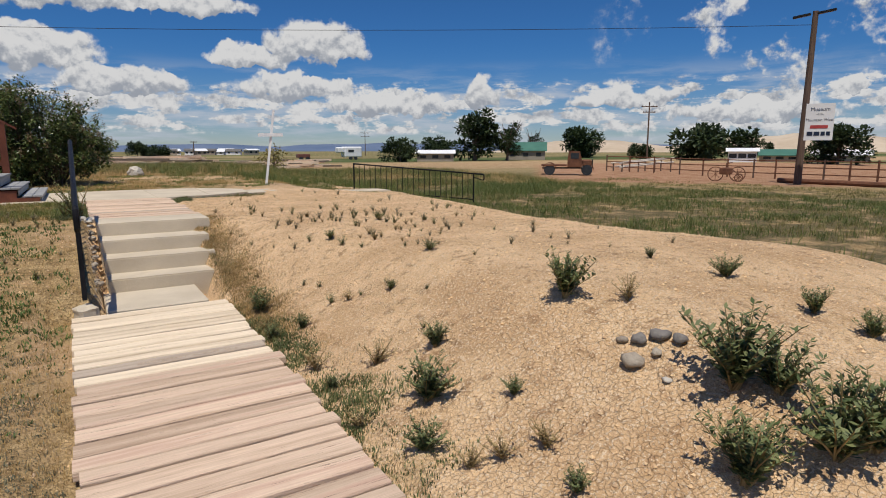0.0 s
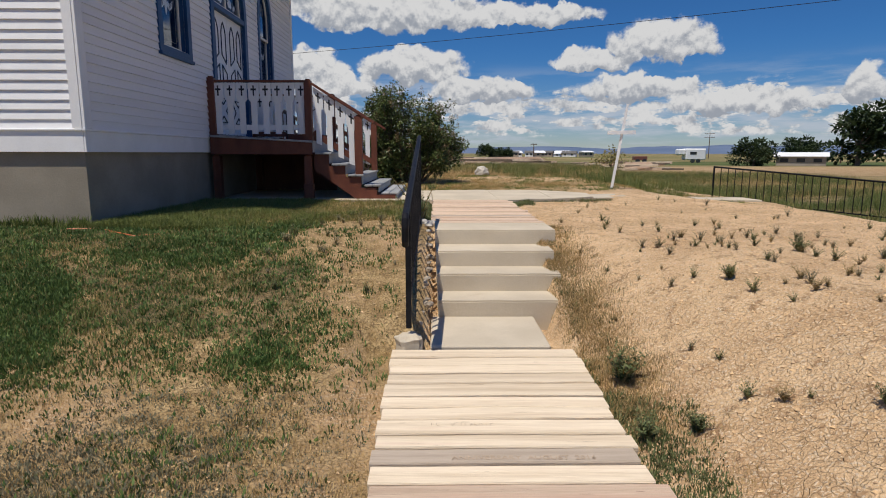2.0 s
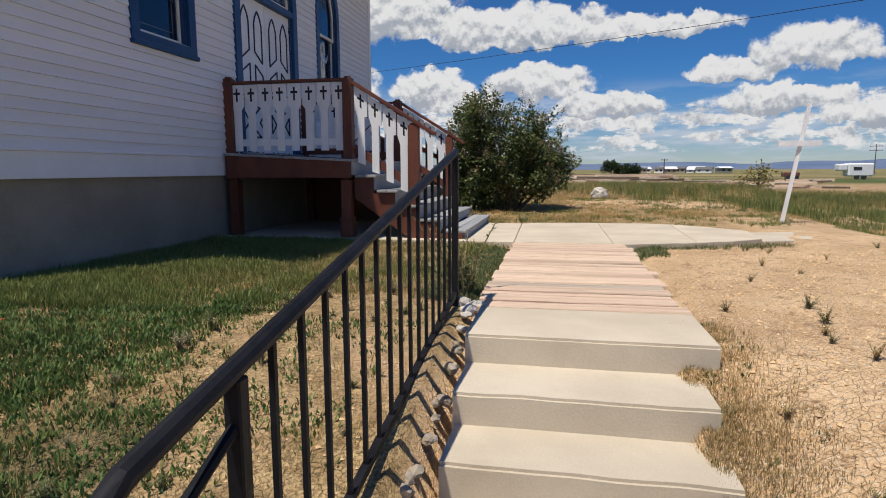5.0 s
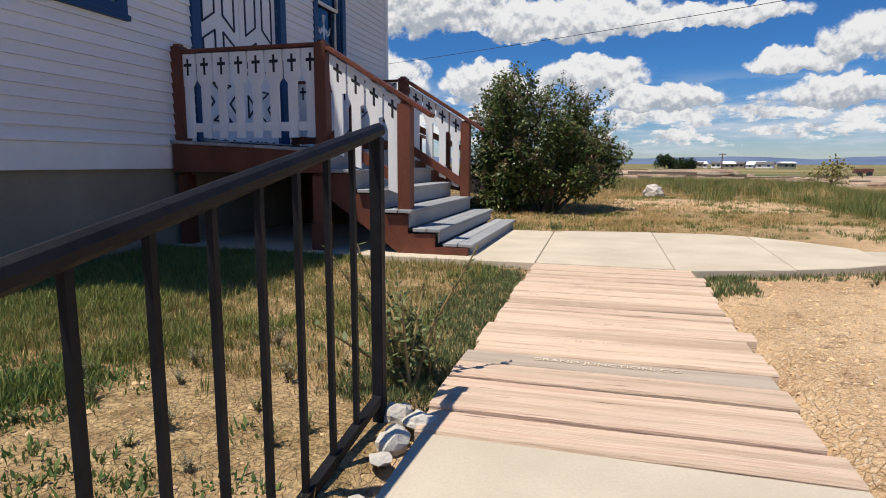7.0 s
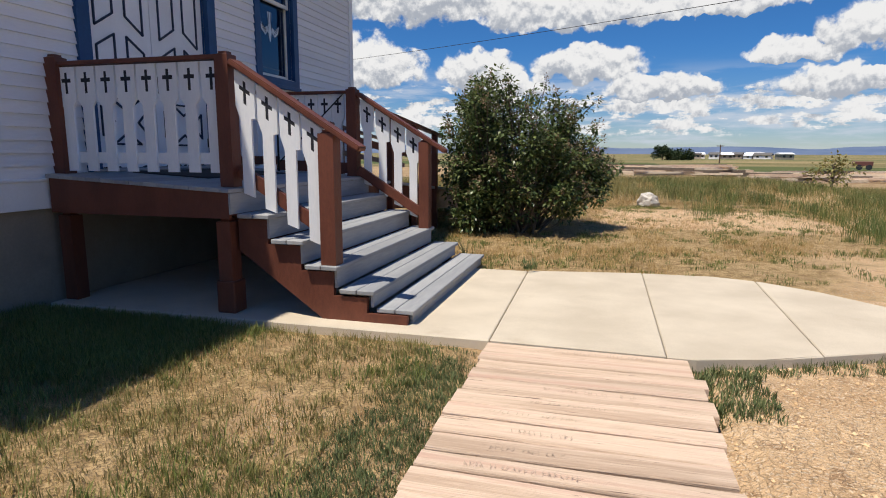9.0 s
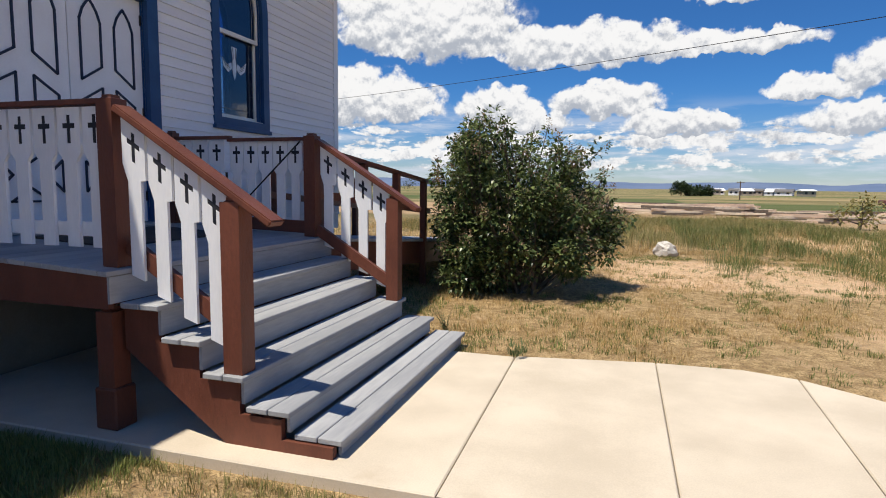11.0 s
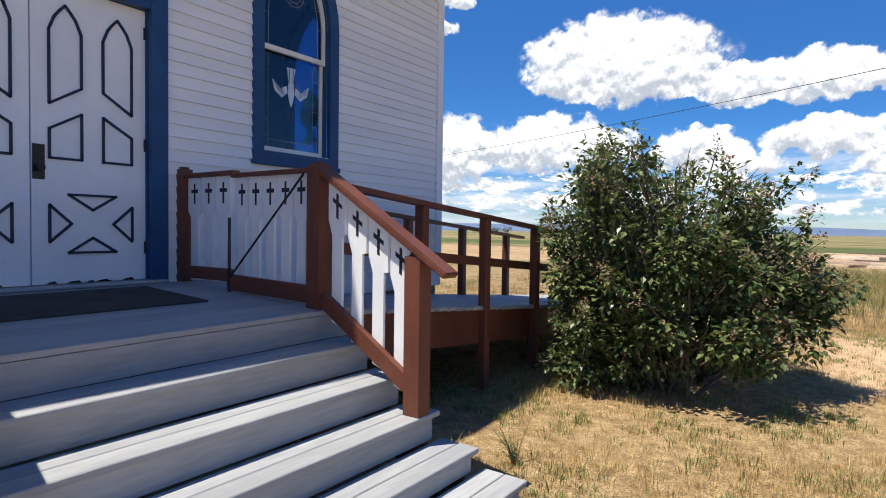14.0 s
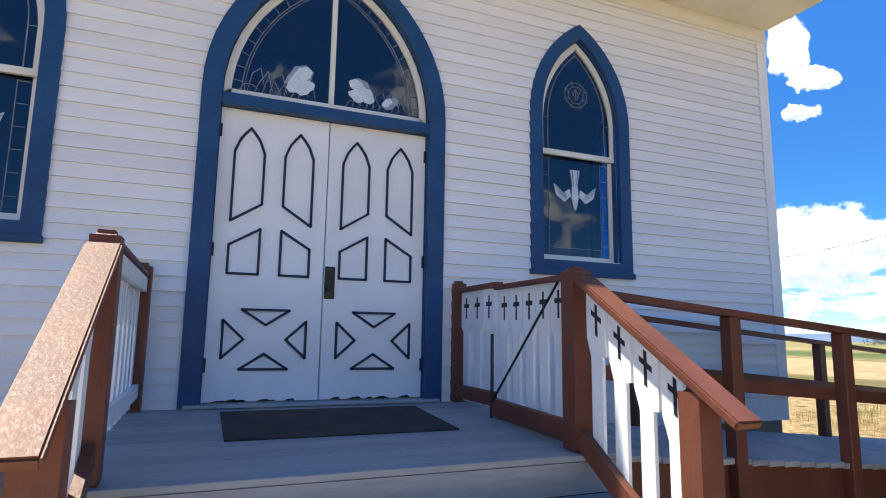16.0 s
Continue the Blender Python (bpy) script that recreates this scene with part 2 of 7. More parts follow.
surface("black_iron", (0.007, 0.0075, 0.009), (0.015, 0.015, 0.018), 8.0, 0.5, 60.0, 0.15, flakes=(0.05, 0.04, 0.036), flakes_at=0.72, flake_scale=18.0, gloss=0.13)
surface("dark_metal", (0.02, 0.018, 0.016), (0.05, 0.045, 0.04), 8.0, 0.4, 60.0, 0.1, metal=0.6)
surface("rust", (0.10, 0.043, 0.024), (0.19, 0.085, 0.045), 3.0, 0.85, 30.0, 0.3, vary=0.1)
surface("mat_rubber", (0.035, 0.030, 0.028), (0.065, 0.055, 0.050), 5.0, 0.9, 120.0, 0.4)
surface("shingle", (0.10, 0.095, 0.09), (0.17, 0.16, 0.15), 4.0, 0.9, 40.0, 0.3)
# the unlit room's darkness is put into this one brown-grey tone
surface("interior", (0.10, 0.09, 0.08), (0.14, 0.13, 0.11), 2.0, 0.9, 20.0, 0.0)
surface("stone", (0.26, 0.215, 0.165), (0.40, 0.345, 0.27), 5.0, 0.85, 40.0, 0.5, vary=0.12, depth=0.02)
surface("stone_grey", (0.15, 0.135, 0.12), (0.26, 0.24, 0.215), 6.0, 0.8, 40.0, 0.4, vary=0.1, depth=0.02)
surface("stone_pale", (0.46, 0.42, 0.36), (0.60, 0.55, 0.47), 5.0, 0.85, 30.0, 0.5, depth=0.03)
surface("bark", (0.10, 0.075, 0.055), (0.19, 0.15, 0.115), 10.0, 0.9, 60.0, 0.5)
surface("pole_wood", (0.085, 0.055, 0.040), (0.15, 0.10, 0.072), 3.0, 0.9, 30.0, 0.4, (4, 4, 0.3))
surface("roof_white", (0.68, 0.68, 0.68), (0.80, 0.80, 0.79), 0.5, 0.6, 5.0, 0.0)
surface("roof_green", (0.045, 0.13, 0.095), (0.07, 0.18, 0.13), 0.5, 0.6, 5.0, 0.0)
surface("wall_tan", (0.32, 0.27, 0.21), (0.42, 0.36, 0.29), 0.5, 0.8, 5.0, 0.0, vary=0.2)
surface("window_dark", (0.02, 0.025, 0.03), (0.05, 0.055, 0.06), 0.5, 0.2, 5.0, 0.0)
surface("car_paint", (0.30, 0.31, 0.33), (0.36, 0.37, 0.39), 0.5, 0.3, 5.0, 0.0)
surface("red_paint", (0.13, 0.05, 0.04), (0.18, 0.07, 0.055), 0.5, 0.5, 5.0, 0.0)
# blue of the distant air is put into the mesa's own colour
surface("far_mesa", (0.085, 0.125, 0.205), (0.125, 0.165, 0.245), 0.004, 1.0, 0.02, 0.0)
surface("far_hill", (0.42, 0.33, 0.23), (0.55, 0.45, 0.33), 0.02, 1.0, 0.1, 0.0, stain=(0.34, 0.26, 0.18))
surface("sign_white", (0.74, 0.73, 0.70), (0.80, 0.79, 0.76), 2.0, 0.6, 30.0, 0.0)
surface("sign_red", (0.40, 0.05, 0.05), (0.46, 0.07, 0.06), 2.0, 0.6, 30.0, 0.0)
surface("lead", (0.16, 0.18, 0.21), (0.24, 0.26, 0.29), 6.0, 0.5, 30.0, 0.0)
surface("dove_glass", (0.50, 0.58, 0.64), (0.66, 0.72, 0.76), 14.0, 0.3, 50.0, 0.1)
surface("lily_shade", (0.20, 0.25, 0.33), (0.30, 0.36, 0.44), 14.0, 0.3, 50.0, 0.1)
glass("navy_glass", (0.50, 0.57, 0.70), (0.012, 0.026, 0.065), 0.16)
glass("border_glass", (0.08, 0.16, 0.55), (0.008, 0.030, 0.12), 0.6)
glass("gold_glass", (0.98, 0.78, 0.36), (0.20, 0.12, 0.02), 0.06)
glass("amber_glass", (0.90, 0.50, 0.25), (0.16, 0.06, 0.02), 0.06)
glass("sky_glass", (0.50, 0.76, 0.96), (0.02, 0.06, 0.12), 0.06)
leaf("grass_green", (0.065, 0.105, 0.026), (0.21, 0.23, 0.070), 0.4)
leaf("lawn_leaf", (0.040, 0.090, 0.024), (0.185, 0.255, 0.075), 0.5)
leaf("mat_leaf", (0.13, 0.135, 0.085), (0.34, 0.30, 0.19), 0.35)
leaf("grass_olive", (0.165, 0.155, 0.050), (0.33, 0.285, 0.105), 0.35)
leaf("grass_dry", (0.36, 0.235, 0.090), (0.66, 0.47, 0.215), 0.35)
leaf("turf", (0.075, 0.115, 0.026), (0.28, 0.29, 0.085), 0.45)
leaf("weed_leaf", (0.075, 0.108, 0.038), (0.225, 0.245, 0.105), 0.4)
leaf("weed_brown", (0.24, 0.175, 0.075), (0.42, 0.315, 0.15), 0.35)
leaf("lilac_leaf", (0.022, 0.050, 0.014), (0.19, 0.225, 0.080), 0.55, 0.32)
leaf("lilac_seed", (0.20, 0.135, 0.075), (0.34, 0.24, 0.15), 0.2)
leaf("tree_leaf", (0.022, 0.040, 0.016), (0.055, 0.080, 0.030), 0.3)


def ground_material():
    m = MATS["ground"] = bpy.data.materials.new("ground")
    m.use_nodes = True
    g = Graph(m.node_tree)
    zone = g.t.nodes.new("ShaderNodeAttribute")
    zone.attribute_name = "zone"
    z = g.node("ShaderNodeSeparateColor", Color=zone.outputs["Color"])
    at = g.place()
    mid, fine, tiny = g.noise(at, 1.1, 6.0, 0.62), g.noise(at, 9.0, 6.0, 0.65), g.noise(at, 60.0, 5.0, 0.6)
    crack = g.t.nodes.new("ShaderNodeTexVoronoi")
    crack.feature = "DISTANCE_TO_EDGE"
    g.put(crack, "Scale", 26.0)
    wob = g.t.nodes.new("ShaderNodeTexNoise")
    g.put(wob, "Scale", 6.0)
    g.t.links.new(at, wob.inputs["Vector"])
    bent = g.t.nodes.new("ShaderNodeVectorMath")
    bent.operation = "MULTIPLY_ADD"
    g.t.links.new(wob.outputs["Color"], bent.inputs[0])
    bent.inputs[1].default_value = (0.14, 0.14, 0.14)
    g.t.links.new(at, bent.inputs[2])
    g.t.links.new(bent.outputs[0], crack.inputs["Vector"])
    seam = g.step(crack.outputs["Distance"], 0.0, 0.05)
    tan = g.mix(g.step(mid, 0.35, 0.65), (0.60, 0.385, 0.205), (0.82, 0.57, 0.33))
    tan = g.mix(g.step(g.noise(at, 3.6, 6.0, 0.68), 0.50, 0.66, 0.0, 0.35), tan, (0.52, 0.33, 0.17))
    tan = g.mix(g.step(fine, 0.52, 0.66, 0.0, 0.8), tan, (0.38, 0.23, 0.12))
    tan = g.mix(g.step(tiny, 0.52, 0.62, 0.0, 0.8), tan, (0.82, 0.65, 0.45))
    tan = g.mix(g.step(g.noise(at, 110.0, 3.0, 0.6), 0.56, 0.64, 0.0, 0.5), tan, (0.36, 0.22, 0.12))
    tan = g.mix(g.step(g.noise(at, 33.0, 5.0, 0.7), 0.60, 0.70, 0.0, 0.6), tan, (0.36, 0.23, 0.13))
    seams_here = g.math("MULTIPLY", g.math("SUBTRACT", 1.0, seam), g.math("MULTIPLY", g.step(g.noise(at, 0.9, 4.0), 0.50, 0.64, 0.0, 0.26), g.math("SUBTRACT", 1.0, z.outputs[1], clamp=True)))
    tan = g.mix(seams_here, tan, (0.30, 0.20, 0.12))
    dry = g.mix(g.step(fine, 0.35, 0.65), (0.34, 0.225, 0.105), (0.60, 0.425, 0.215))
    dry = g.mix(g.step(tiny, 0.46, 0.62, 0.0, 0.75), dry, (0.20, 0.14, 0.07))
    leafy = g.noise(at, 85.0, 4.0, 0.7)
    green = g.mix(g.step(leafy, 0.44, 0.58), (0.075, 0.075, 0.034), (0.25, 0.185, 0.095))
    red = g.mix(g.step(mid, 0.35, 0.65), (0.34, 0.18, 0.10), (0.45, 0.27, 0.16))
    color = g.mix(g.step(g.math("ADD", z.outputs[1], g.math("MULTIPLY", g.math("SUBTRACT", mid, 0.5), 1.1)), 0.35, 0.65), tan, dry)
    color = g.mix(g.step(g.math("ADD", z.outputs[0], g.math("MULTIPLY", g.math("SUBTRACT", g.noise(at, 1.7, 6.0, 0.65), 0.5), 1.3)), 0.40, 0.70), color, green)
    strip_a = g.noise(g.place((0.012, 0.075, 0.0)), 1.0, 5.0, 0.6)
    strip_b = g.noise(g.place((0.006, 0.03, 0.0)), 1.0, 4.0, 0.6)
    field = g.mix(g.step(strip_a, 0.42, 0.58), (0.12, 0.115, 0.045), (0.34, 0.255, 0.13))
    field = g.mix(g.step(strip_b, 0.52, 0.60), field, (0.085, 0.125, 0.040))
    field = g.mix(g.step(fine, 0.4, 0.7, 0.0, 0.5), field, (0.20, 0.16, 0.075))
    spot = g.node("ShaderNodeSeparateXYZ", Vector=g.place())
    north = g.math("ADD", spot.outputs[1], g.math("MULTIPLY", g.math("SUBTRACT", strip_b, 0.5), 26.0))
    bare = g.math("MULTIPLY", g.step(north, 40.0, 46.0), g.step(north, 72.0, 80.0, 1.0, 0.0))
    field = g.mix(g.math("MULTIPLY", bare, 0.85), field, g.mix(g.step(mid, 0.4, 0.6), (0.37, 0.235, 0.125), (0.50, 0.35, 0.20)))
    crop = g.math("MULTIPLY", g.step(north, 84.0, 90.0), g.step(north, 118.0, 130.0, 1.0, 0.0))
    field = g.mix(g.math("MULTIPLY", crop, 0.85), field, (0.075, 0.105, 0.035))
    color = g.mix(zone.outputs["Alpha"], color, field)
    color = g.mix(g.step(z.outputs[2], 0.3, 0.7), color, red)
    bsdf = g.node("ShaderNodeBsdfPrincipled", Base_Color=color, Roughness=0.95)
    bsdf.inputs["Specular IOR Level"].default_value = 0.1
    height = g.math("ADD", g.math("ADD", g.math("MULTIPLY", fine, 1.0), g.math("MULTIPLY", tiny, 0.6)), g.math("MULTIPLY", seam, 0.25))
    relief = g.node("ShaderNodeBump", Strength=0.9, Distance=0.05, Height=height)
    g.t.links.new(relief.outputs[0], bsdf.inputs["Normal"])
    g.t.links.new(bsdf.outputs[0], g.node("ShaderNodeOutputMaterial").inputs[0])


ground_material()

# ---------------------------------------------------------------- building helpers
BASE = {}


def thing(name, at, label, category, group="", kind=""):
    """An empty at a thing's base, under which its parts hang."""
    ob = new(name)
    ob.location, ob.empty_display_size = at, 0.1
    BASE[ob] = Vector(at)
    return tagged(ob, label, category, group, kind)


def to_mesh(name, bm, material):
    me = bpy.data.meshes.new(name)
    bmesh.ops.recalc_face_normals(bm, faces=bm.faces)
    bm.to_mesh(me)
    bm.free()
    for m in material if isinstance(material, (list, tuple)) else [material]:
        me.materials.append(MATS[m])
    return me


def part(name, bm, material, parent=None, label=""):
    """One mesh object, drawn in world places, under a thing or a part."""
    if parent is not None:
        bmesh.ops.translate(bm, verts=bm.verts, vec=-BASE[parent])
    ob = new(name, to_mesh(name, bm, material))
    if parent is not None:
        ob.parent = parent
        BASE[ob] = BASE[parent]
    else:
        BASE[ob] = Vector((0, 0, 0))
    return tagged(ob, label)


def box(bm, x0, x1, y0, y1, z0, z1, bevel=0.0):
    made = bmesh.ops.create_cube(bm, size=1.0)["verts"]
    for v in made:
        v.co = Vector(((x0 + x1) / 2 + v.co.x * (x1 - x0), (y0 + y1) / 2 + v.co.y * (y1 - y0), (z0 + z1) / 2 + v.co.z * (z1 - z0)))
    if bevel:
        edges = list({e for v in made for e in v.link_edges})
        bmesh.ops.bevel(bm, geom=edges, offset=bevel, segments=1, affect="EDGES", profile=0.5)
    return made


def boxed(x0, x1, y0, y1, z0, z1, bevel=0.0):
    bm = bmesh.new()
    box(bm, x0, x1, y0, y1, z0, z1, bevel)
    return bm


def prism(bm, outline, axis, lo, hi):
    """A flat outline of (u, v) drawn out along an axis: for x the outline is (y, z), for y (x, z), for z (x, y)."""
    def at(u, v, w):
        return {"x": (w, u, v), "y": (u, w, v), "z": (u, v, w)}[axis]
    a = [bm.verts.new(at(u, v, lo)) for u, v in outline]
    b = [bm.verts.new(at(u, v, hi)) for u, v in outline]
    bm.faces.new(a)
    bm.faces.new(b)
    for i in range(len(a)):
        j = (i + 1) % len(a)
        bm.faces.new((a[i], a[j], b[j], b[i]))
    return a + b


def ring(bm, outer, inner, axis, lo, hi, closed=True):
    """A frame between two outlines with the same number of points."""
    def at(p, w):
        u, v = p
        return {"x": (w, u, v), "y": (u, w, v), "z": (u, v, w)}[axis]
    rows = [[bm.verts.new(at(p, w)) for p in line] for line, w in ((outer, lo), (outer, hi), (inner, hi), (inner, lo))]
    n = len(outer)
    for i in range(n if closed else n - 1):
        j = (i + 1) % n
        for k in range(4):
            a, b = rows[k], rows[(k + 1) % 4]
            bm.faces.new((a[i], a[j], b[j], b[i]))
    if not closed:
        for i in (0, n - 1):
            bm.faces.new([r[i] for r in rows])


def tube(bm, points, radius, sides=8, taper=None):
    """A round bar through points; taper gives a radius for each."""
    pts = [Vector(p) for p in points]
    loops = []
    up = None
    for i, p in enumerate(pts):
        d = (pts[min(i + 1, len(pts) - 1)] - pts[max(i - 1, 0)]).normalized()
        if up is None:
            up = d.orthogonal().normalized()
        up = (up - d * up.dot(d)).normalized()
        side = d.cross(up)
        r = taper[i] if taper else radius
        loops.append([bm.verts.new(p + r * (math.cos(2 * math.pi * k / sides) * up + math.sin(2 * math.pi * k / sides) * side)) for k in range(sides)])
    for a, b in zip(loops, loops[1:]):
        for k in range(sides):
            bm.faces.new((a[k], a[(k + 1) % sides], b[(k + 1) % sides], b[k]))
    bm.faces.new(loops[0])
    bm.faces.new(loops[-1])


def bar(bm, p, q, w, h):
    """A square bar from p to q, w wide and h high."""
    p, q = Vector(p), Vector(q)
    d = (q - p).normalized()
    side = d.cross(Vector((0, 0, 1)))
    side = side.normalized() if side.length > 1e-4 else Vector((1, 0, 0))
    up = side.cross(d)
    loops = [[bm.verts.new(c + side * (w / 2 * a) + up * (h / 2 * b)) for a, b in ((-1, -1), (1, -1), (1, 1), (-1, 1))] for c in (p, q)]
    for k in range(4):
        bm.faces.new((loops[0][k], loops[0][(k + 1) % 4], loops[1][(k + 1) % 4], loops[1][k]))
    bm.faces.new(loops[0])
    bm.faces.new(loops[1])


def smooth(x, lo, hi):
    t = min(max((x - lo) / (hi - lo), 0.0), 1.0)
    return t * t * (3 - 2 * t)


def joined(name, bm, material, label, category, kind="", group=""):
    ob = new(name, to_mesh(name, bm, material))
    BASE[ob] = Vector((0, 0, 0))
    return tagged(ob, label, category, group, kind)


# ---------------------------------------------------------------- the ground
WALK_X0, WALK_X1 = -0.12, 1.17      # lower boardwalk
UP_X0, UP_X1 = 0.13, 1.41           # upper boardwalk


def ground_height(x, y):
    """The lie of the land: a bench with the church on it, a bank down to the walk and one to the road side."""
    low = -0.70 - 0.02 * max(0.0, 3.0 - y)
    bank = smooth(y, 4.6, 8.3)
    lawn = low + (0.0 - low) * bank
    mound = min(max((x - 1.25) / 1.6, 0.0), 1.0) * min(max((y + 1.5) / 4.5, 0.0), 1.0)
    mound = mound * mound * (3 - 2 * mound)
    z = lawn + (0.0 - lawn) * mound
    edge = 5.3 + 3.0 * smooth(y, 13.0, 17.0) + 0.25 * math.sin(y * 0.8)
    z -= 0.95 * smooth(x, edge, edge + 2.6) * (1 - 0.45 * smooth(y, 22, 40))
    z -= 0.42 * smooth(x, 4.6, 6.8) * smooth(y, 11.5, 14.5) * (1 - smooth(x, edge, edge + 2.6)) * (1 - smooth(y, 24, 34))
    if 1.15 < x < 2.1 and 5.2 < y < 9.0:         # the bank beside the steps rises with them
        line = min(max(-0.60 + 0.26 * (y - 6.0), -0.62), -0.02)
        near_steps = (1 - smooth(x, 1.35, 2.05)) * smooth(y, 5.2, 5.9) * (1 - smooth(y, 8.4, 9.0))
        z += (line - z) * near_steps
    z -= 0.03
    z -= 0.35 * smooth(y, 24, 60)
    near = 1.0 - smooth(math.hypot(x - 1, y - 9), 25, 60)
    if near > 0:
        rough = noise.fractal((x * 0.9, y * 0.9, 0.0), 1.0, 2.0, 4)
        clods = noise.fractal((x * 5.0, y * 5.0, 3.0), 1.0, 2.0, 3)
        keep = 1.0
        if -4.2 < x < 1.7 and y > 11.4:          # flat beside the paving and the porch
            keep = 0.25
        z += near * keep * (0.022 * rough + 0.009 * clods)
    # the walks and the paving lie clear of the soil
    if -0.3 < x < 1.35 and -4 < y < 6.1:
        z = min(z, walk_height(y) - 0.085)
    if 0.10 < x < 1.22 and 5.9 < y < 8.6:
        z = min(z, -0.72 if y < 6.9 else -0.72 + 0.42 * (y - 6.9))
    elif 0.06 < x < 1.50 and 8.6 < y < 12.1:
        z = min(z, -0.095)
    if -3.9 < x < 3.5 and 11.9 < y < 14.85:
        z = min(z, -0.07 if y < 14.55 else -0.03)
    return z


def walk_height(y):
    """Top of the walk along its length."""
    for y1, z1 in ((6.0, None), (6.79, -0.60), (7.15, -0.46), (7.52, -0.30), (7.95, -0.15)):
        if y < y1:
            return -0.60 - 0.03 * (6.0 - y) if z1 is None else z1
    return 0.0


def spread(lo, hi, step, far, grow):
    """Even steps between lo and hi, then growing ones as far out as far."""
    inner = list(np.arange(lo, hi + step / 2, step))
    out, s, x = [], step, hi
    while x < far:
        s *= grow
        x += s
        out.append(x)
    back, s, x = [], step, lo
    while x > -far:
        s *= grow
        x -= s
        back.append(x)
    return back[::-1] + inner + out


def zones(x, y):
    """Shares of green growth, dry growth and red soil."""
    green = dry = red = 0.0
    if x < 0.05 and y < 12.2:
        green = 0.60 - 0.52 * smooth(x, -1.05, -0.45) - 0.22 * smooth(y, 6.9, 7.6) - 0.60 * (1 - smooth(y, 5.2, 6.3)) - 0.45 * (1 - smooth(math.hypot(x + 0.55, (y - 8.3) * 0.75), 0.65, 1.1))
        if y > 7.6:
            green = 0.40 + 0.35 * (1 - smooth(x, -3.4, -1.6)) - 0.5 * (1 - smooth(y, 8.2, 9.6)) * smooth(x, -1.9, -1.0) - 0.3 * smooth(x, -1.5, -0.8)
        dry = 0.62
    elif y >= 14.3 and x < 6:
        strip_b = smooth(x, 0.0, 1.2) * smooth(y, 18.4, 19.6) * (1 - smooth(y, 22.2, 23.4))
        dry, green = 0.75 - 0.35 * smooth(x, 2.0, 4.0) * (1 - smooth(y, 16, 18)) - 0.42 * strip_b, 0.20 + 0.3 * smooth(y, 20, 24) - 0.2 * strip_b
    elif x < -3:
        dry, green = 0.7, 0.3
    elif x < 1.6 and y < 12.2:
        dry = 0.25
    else:
        dry = 0.12
    edge = 5.6 + 3.0 * smooth(y, 13.0, 17.0)
    f = smooth(x, edge, edge + 1.6)
    green += (0.62 - green) * f
    dry += (0.6 - dry) * f
    far = smooth(math.hypot(x, y), 26, 40)
    dry += (0.8 - dry) * far
    green += (0.36 - green) * far
    bearing = math.degrees(math.atan2(x, y))
    dist = math.hypot(x, y)
    red = smooth(dist, 34, 37) * (1 - smooth(dist, 75, 95)) * smooth(bearing, 38, 44)
    return green, dry, red, smooth(dist, 30, 46)


def build_ground():
    xs = spread(-7.0, 9.0, 0.11, 4500, 1.16)
    ys = spread(-1.5, 23.0, 0.11, 4500, 1.16)
    verts = [(x, y, ground_height(x, y)) for y in ys for x in xs]
    nx = len(xs)
    faces = [(j * nx + i, j * nx + i + 1, (j + 1) * nx + i + 1, (j + 1) * nx + i) for j in range(len(ys) - 1) for i in range(nx - 1)]
    me = bpy.data.meshes.new("ground")
    me.from_pydata(verts, [], faces)
    layer = me.color_attributes.new("zone", "FLOAT_COLOR", "POINT")
    layer.data.foreach_set("color", [c for x, y, z in verts for c in zones(x, y)])
    me.shade_smooth()
    me.materials.append(MATS["ground"])
    tagged(new("ground", me), "dry tan soil with lawn, weeds and fields", "ground", kind="structure")


build_ground()

# ---------------------------------------------------------------- the church
FACE, SOUTH, NORTH, WEST = -3.70, 8.55, 18.33, -17.0
SILL_Z, EAVE, LAP = 1.04, 5.12, 0.105
DOOR = (13.455, 0.965, 1.05, 3.40, 1.416)          # middle, half width, foot, spring, arc radius
WIN_S = (11.05, 0.555, 2.17, 3.66, 1.11)
WIN_N = (15.82, 0.555, 2.17, 3.66, 1.11)


def half_width(z, shape):
    mid, a, z0, zs, r = shape
    if z < z0:
        return 0.0
    if z <= zs:
        return a
    d = r * r - (z - zs) ** 2
    return max(math.sqrt(d) - (r - a), 0.0) if d > 0 else 0.0


def lancet(shape, inset=0.0, foot=None, n=12):
    """Outline of a pointed arch, from its left foot up, over and down to the right."""
    mid, a, z0, zs, r = shape
    a, r = a - inset, r - inset
    z0 = z0 + inset if foot is None else foot
    c = r - a
    top = math.acos(c / r)
    right = [(mid - c + r * math.cos(top * k / n), zs + r * math.sin(top * k / n)) for k in range(n + 1)]
    left = [(2 * mid - y, z) for y, z in right]
    return [(mid - a, z0)] + left + right[-2::-1] + [(mid + a, z0)]


def spans(lo, hi, z, shapes, slack=0.0):
    """What is left of the stretch lo..hi at height z between the openings."""
    rest = [(lo, hi)]
    for s in shapes:
        w = half_width(z, s) - slack
        if w > 0.02:
            rest = [p for a, b in rest for p in ((a, min(b, s[0] - w)), (max(a, s[0] + w), b)) if p[1] - p[0] > 0.01]
    return rest


def clapboard_mesh(length):
    """One lapped board along y, from 0 to length, its lower edge the thicker."""
    bm = bmesh.new()
    prism(bm, [(0.0, 0.0), (0.024, 0.0), (0.023, 0.005), (0.004, LAP + 0.003), (0.0, LAP + 0.003)], "y", 0.0, length)
    return to_mesh("clapboard", bm, "white_siding")


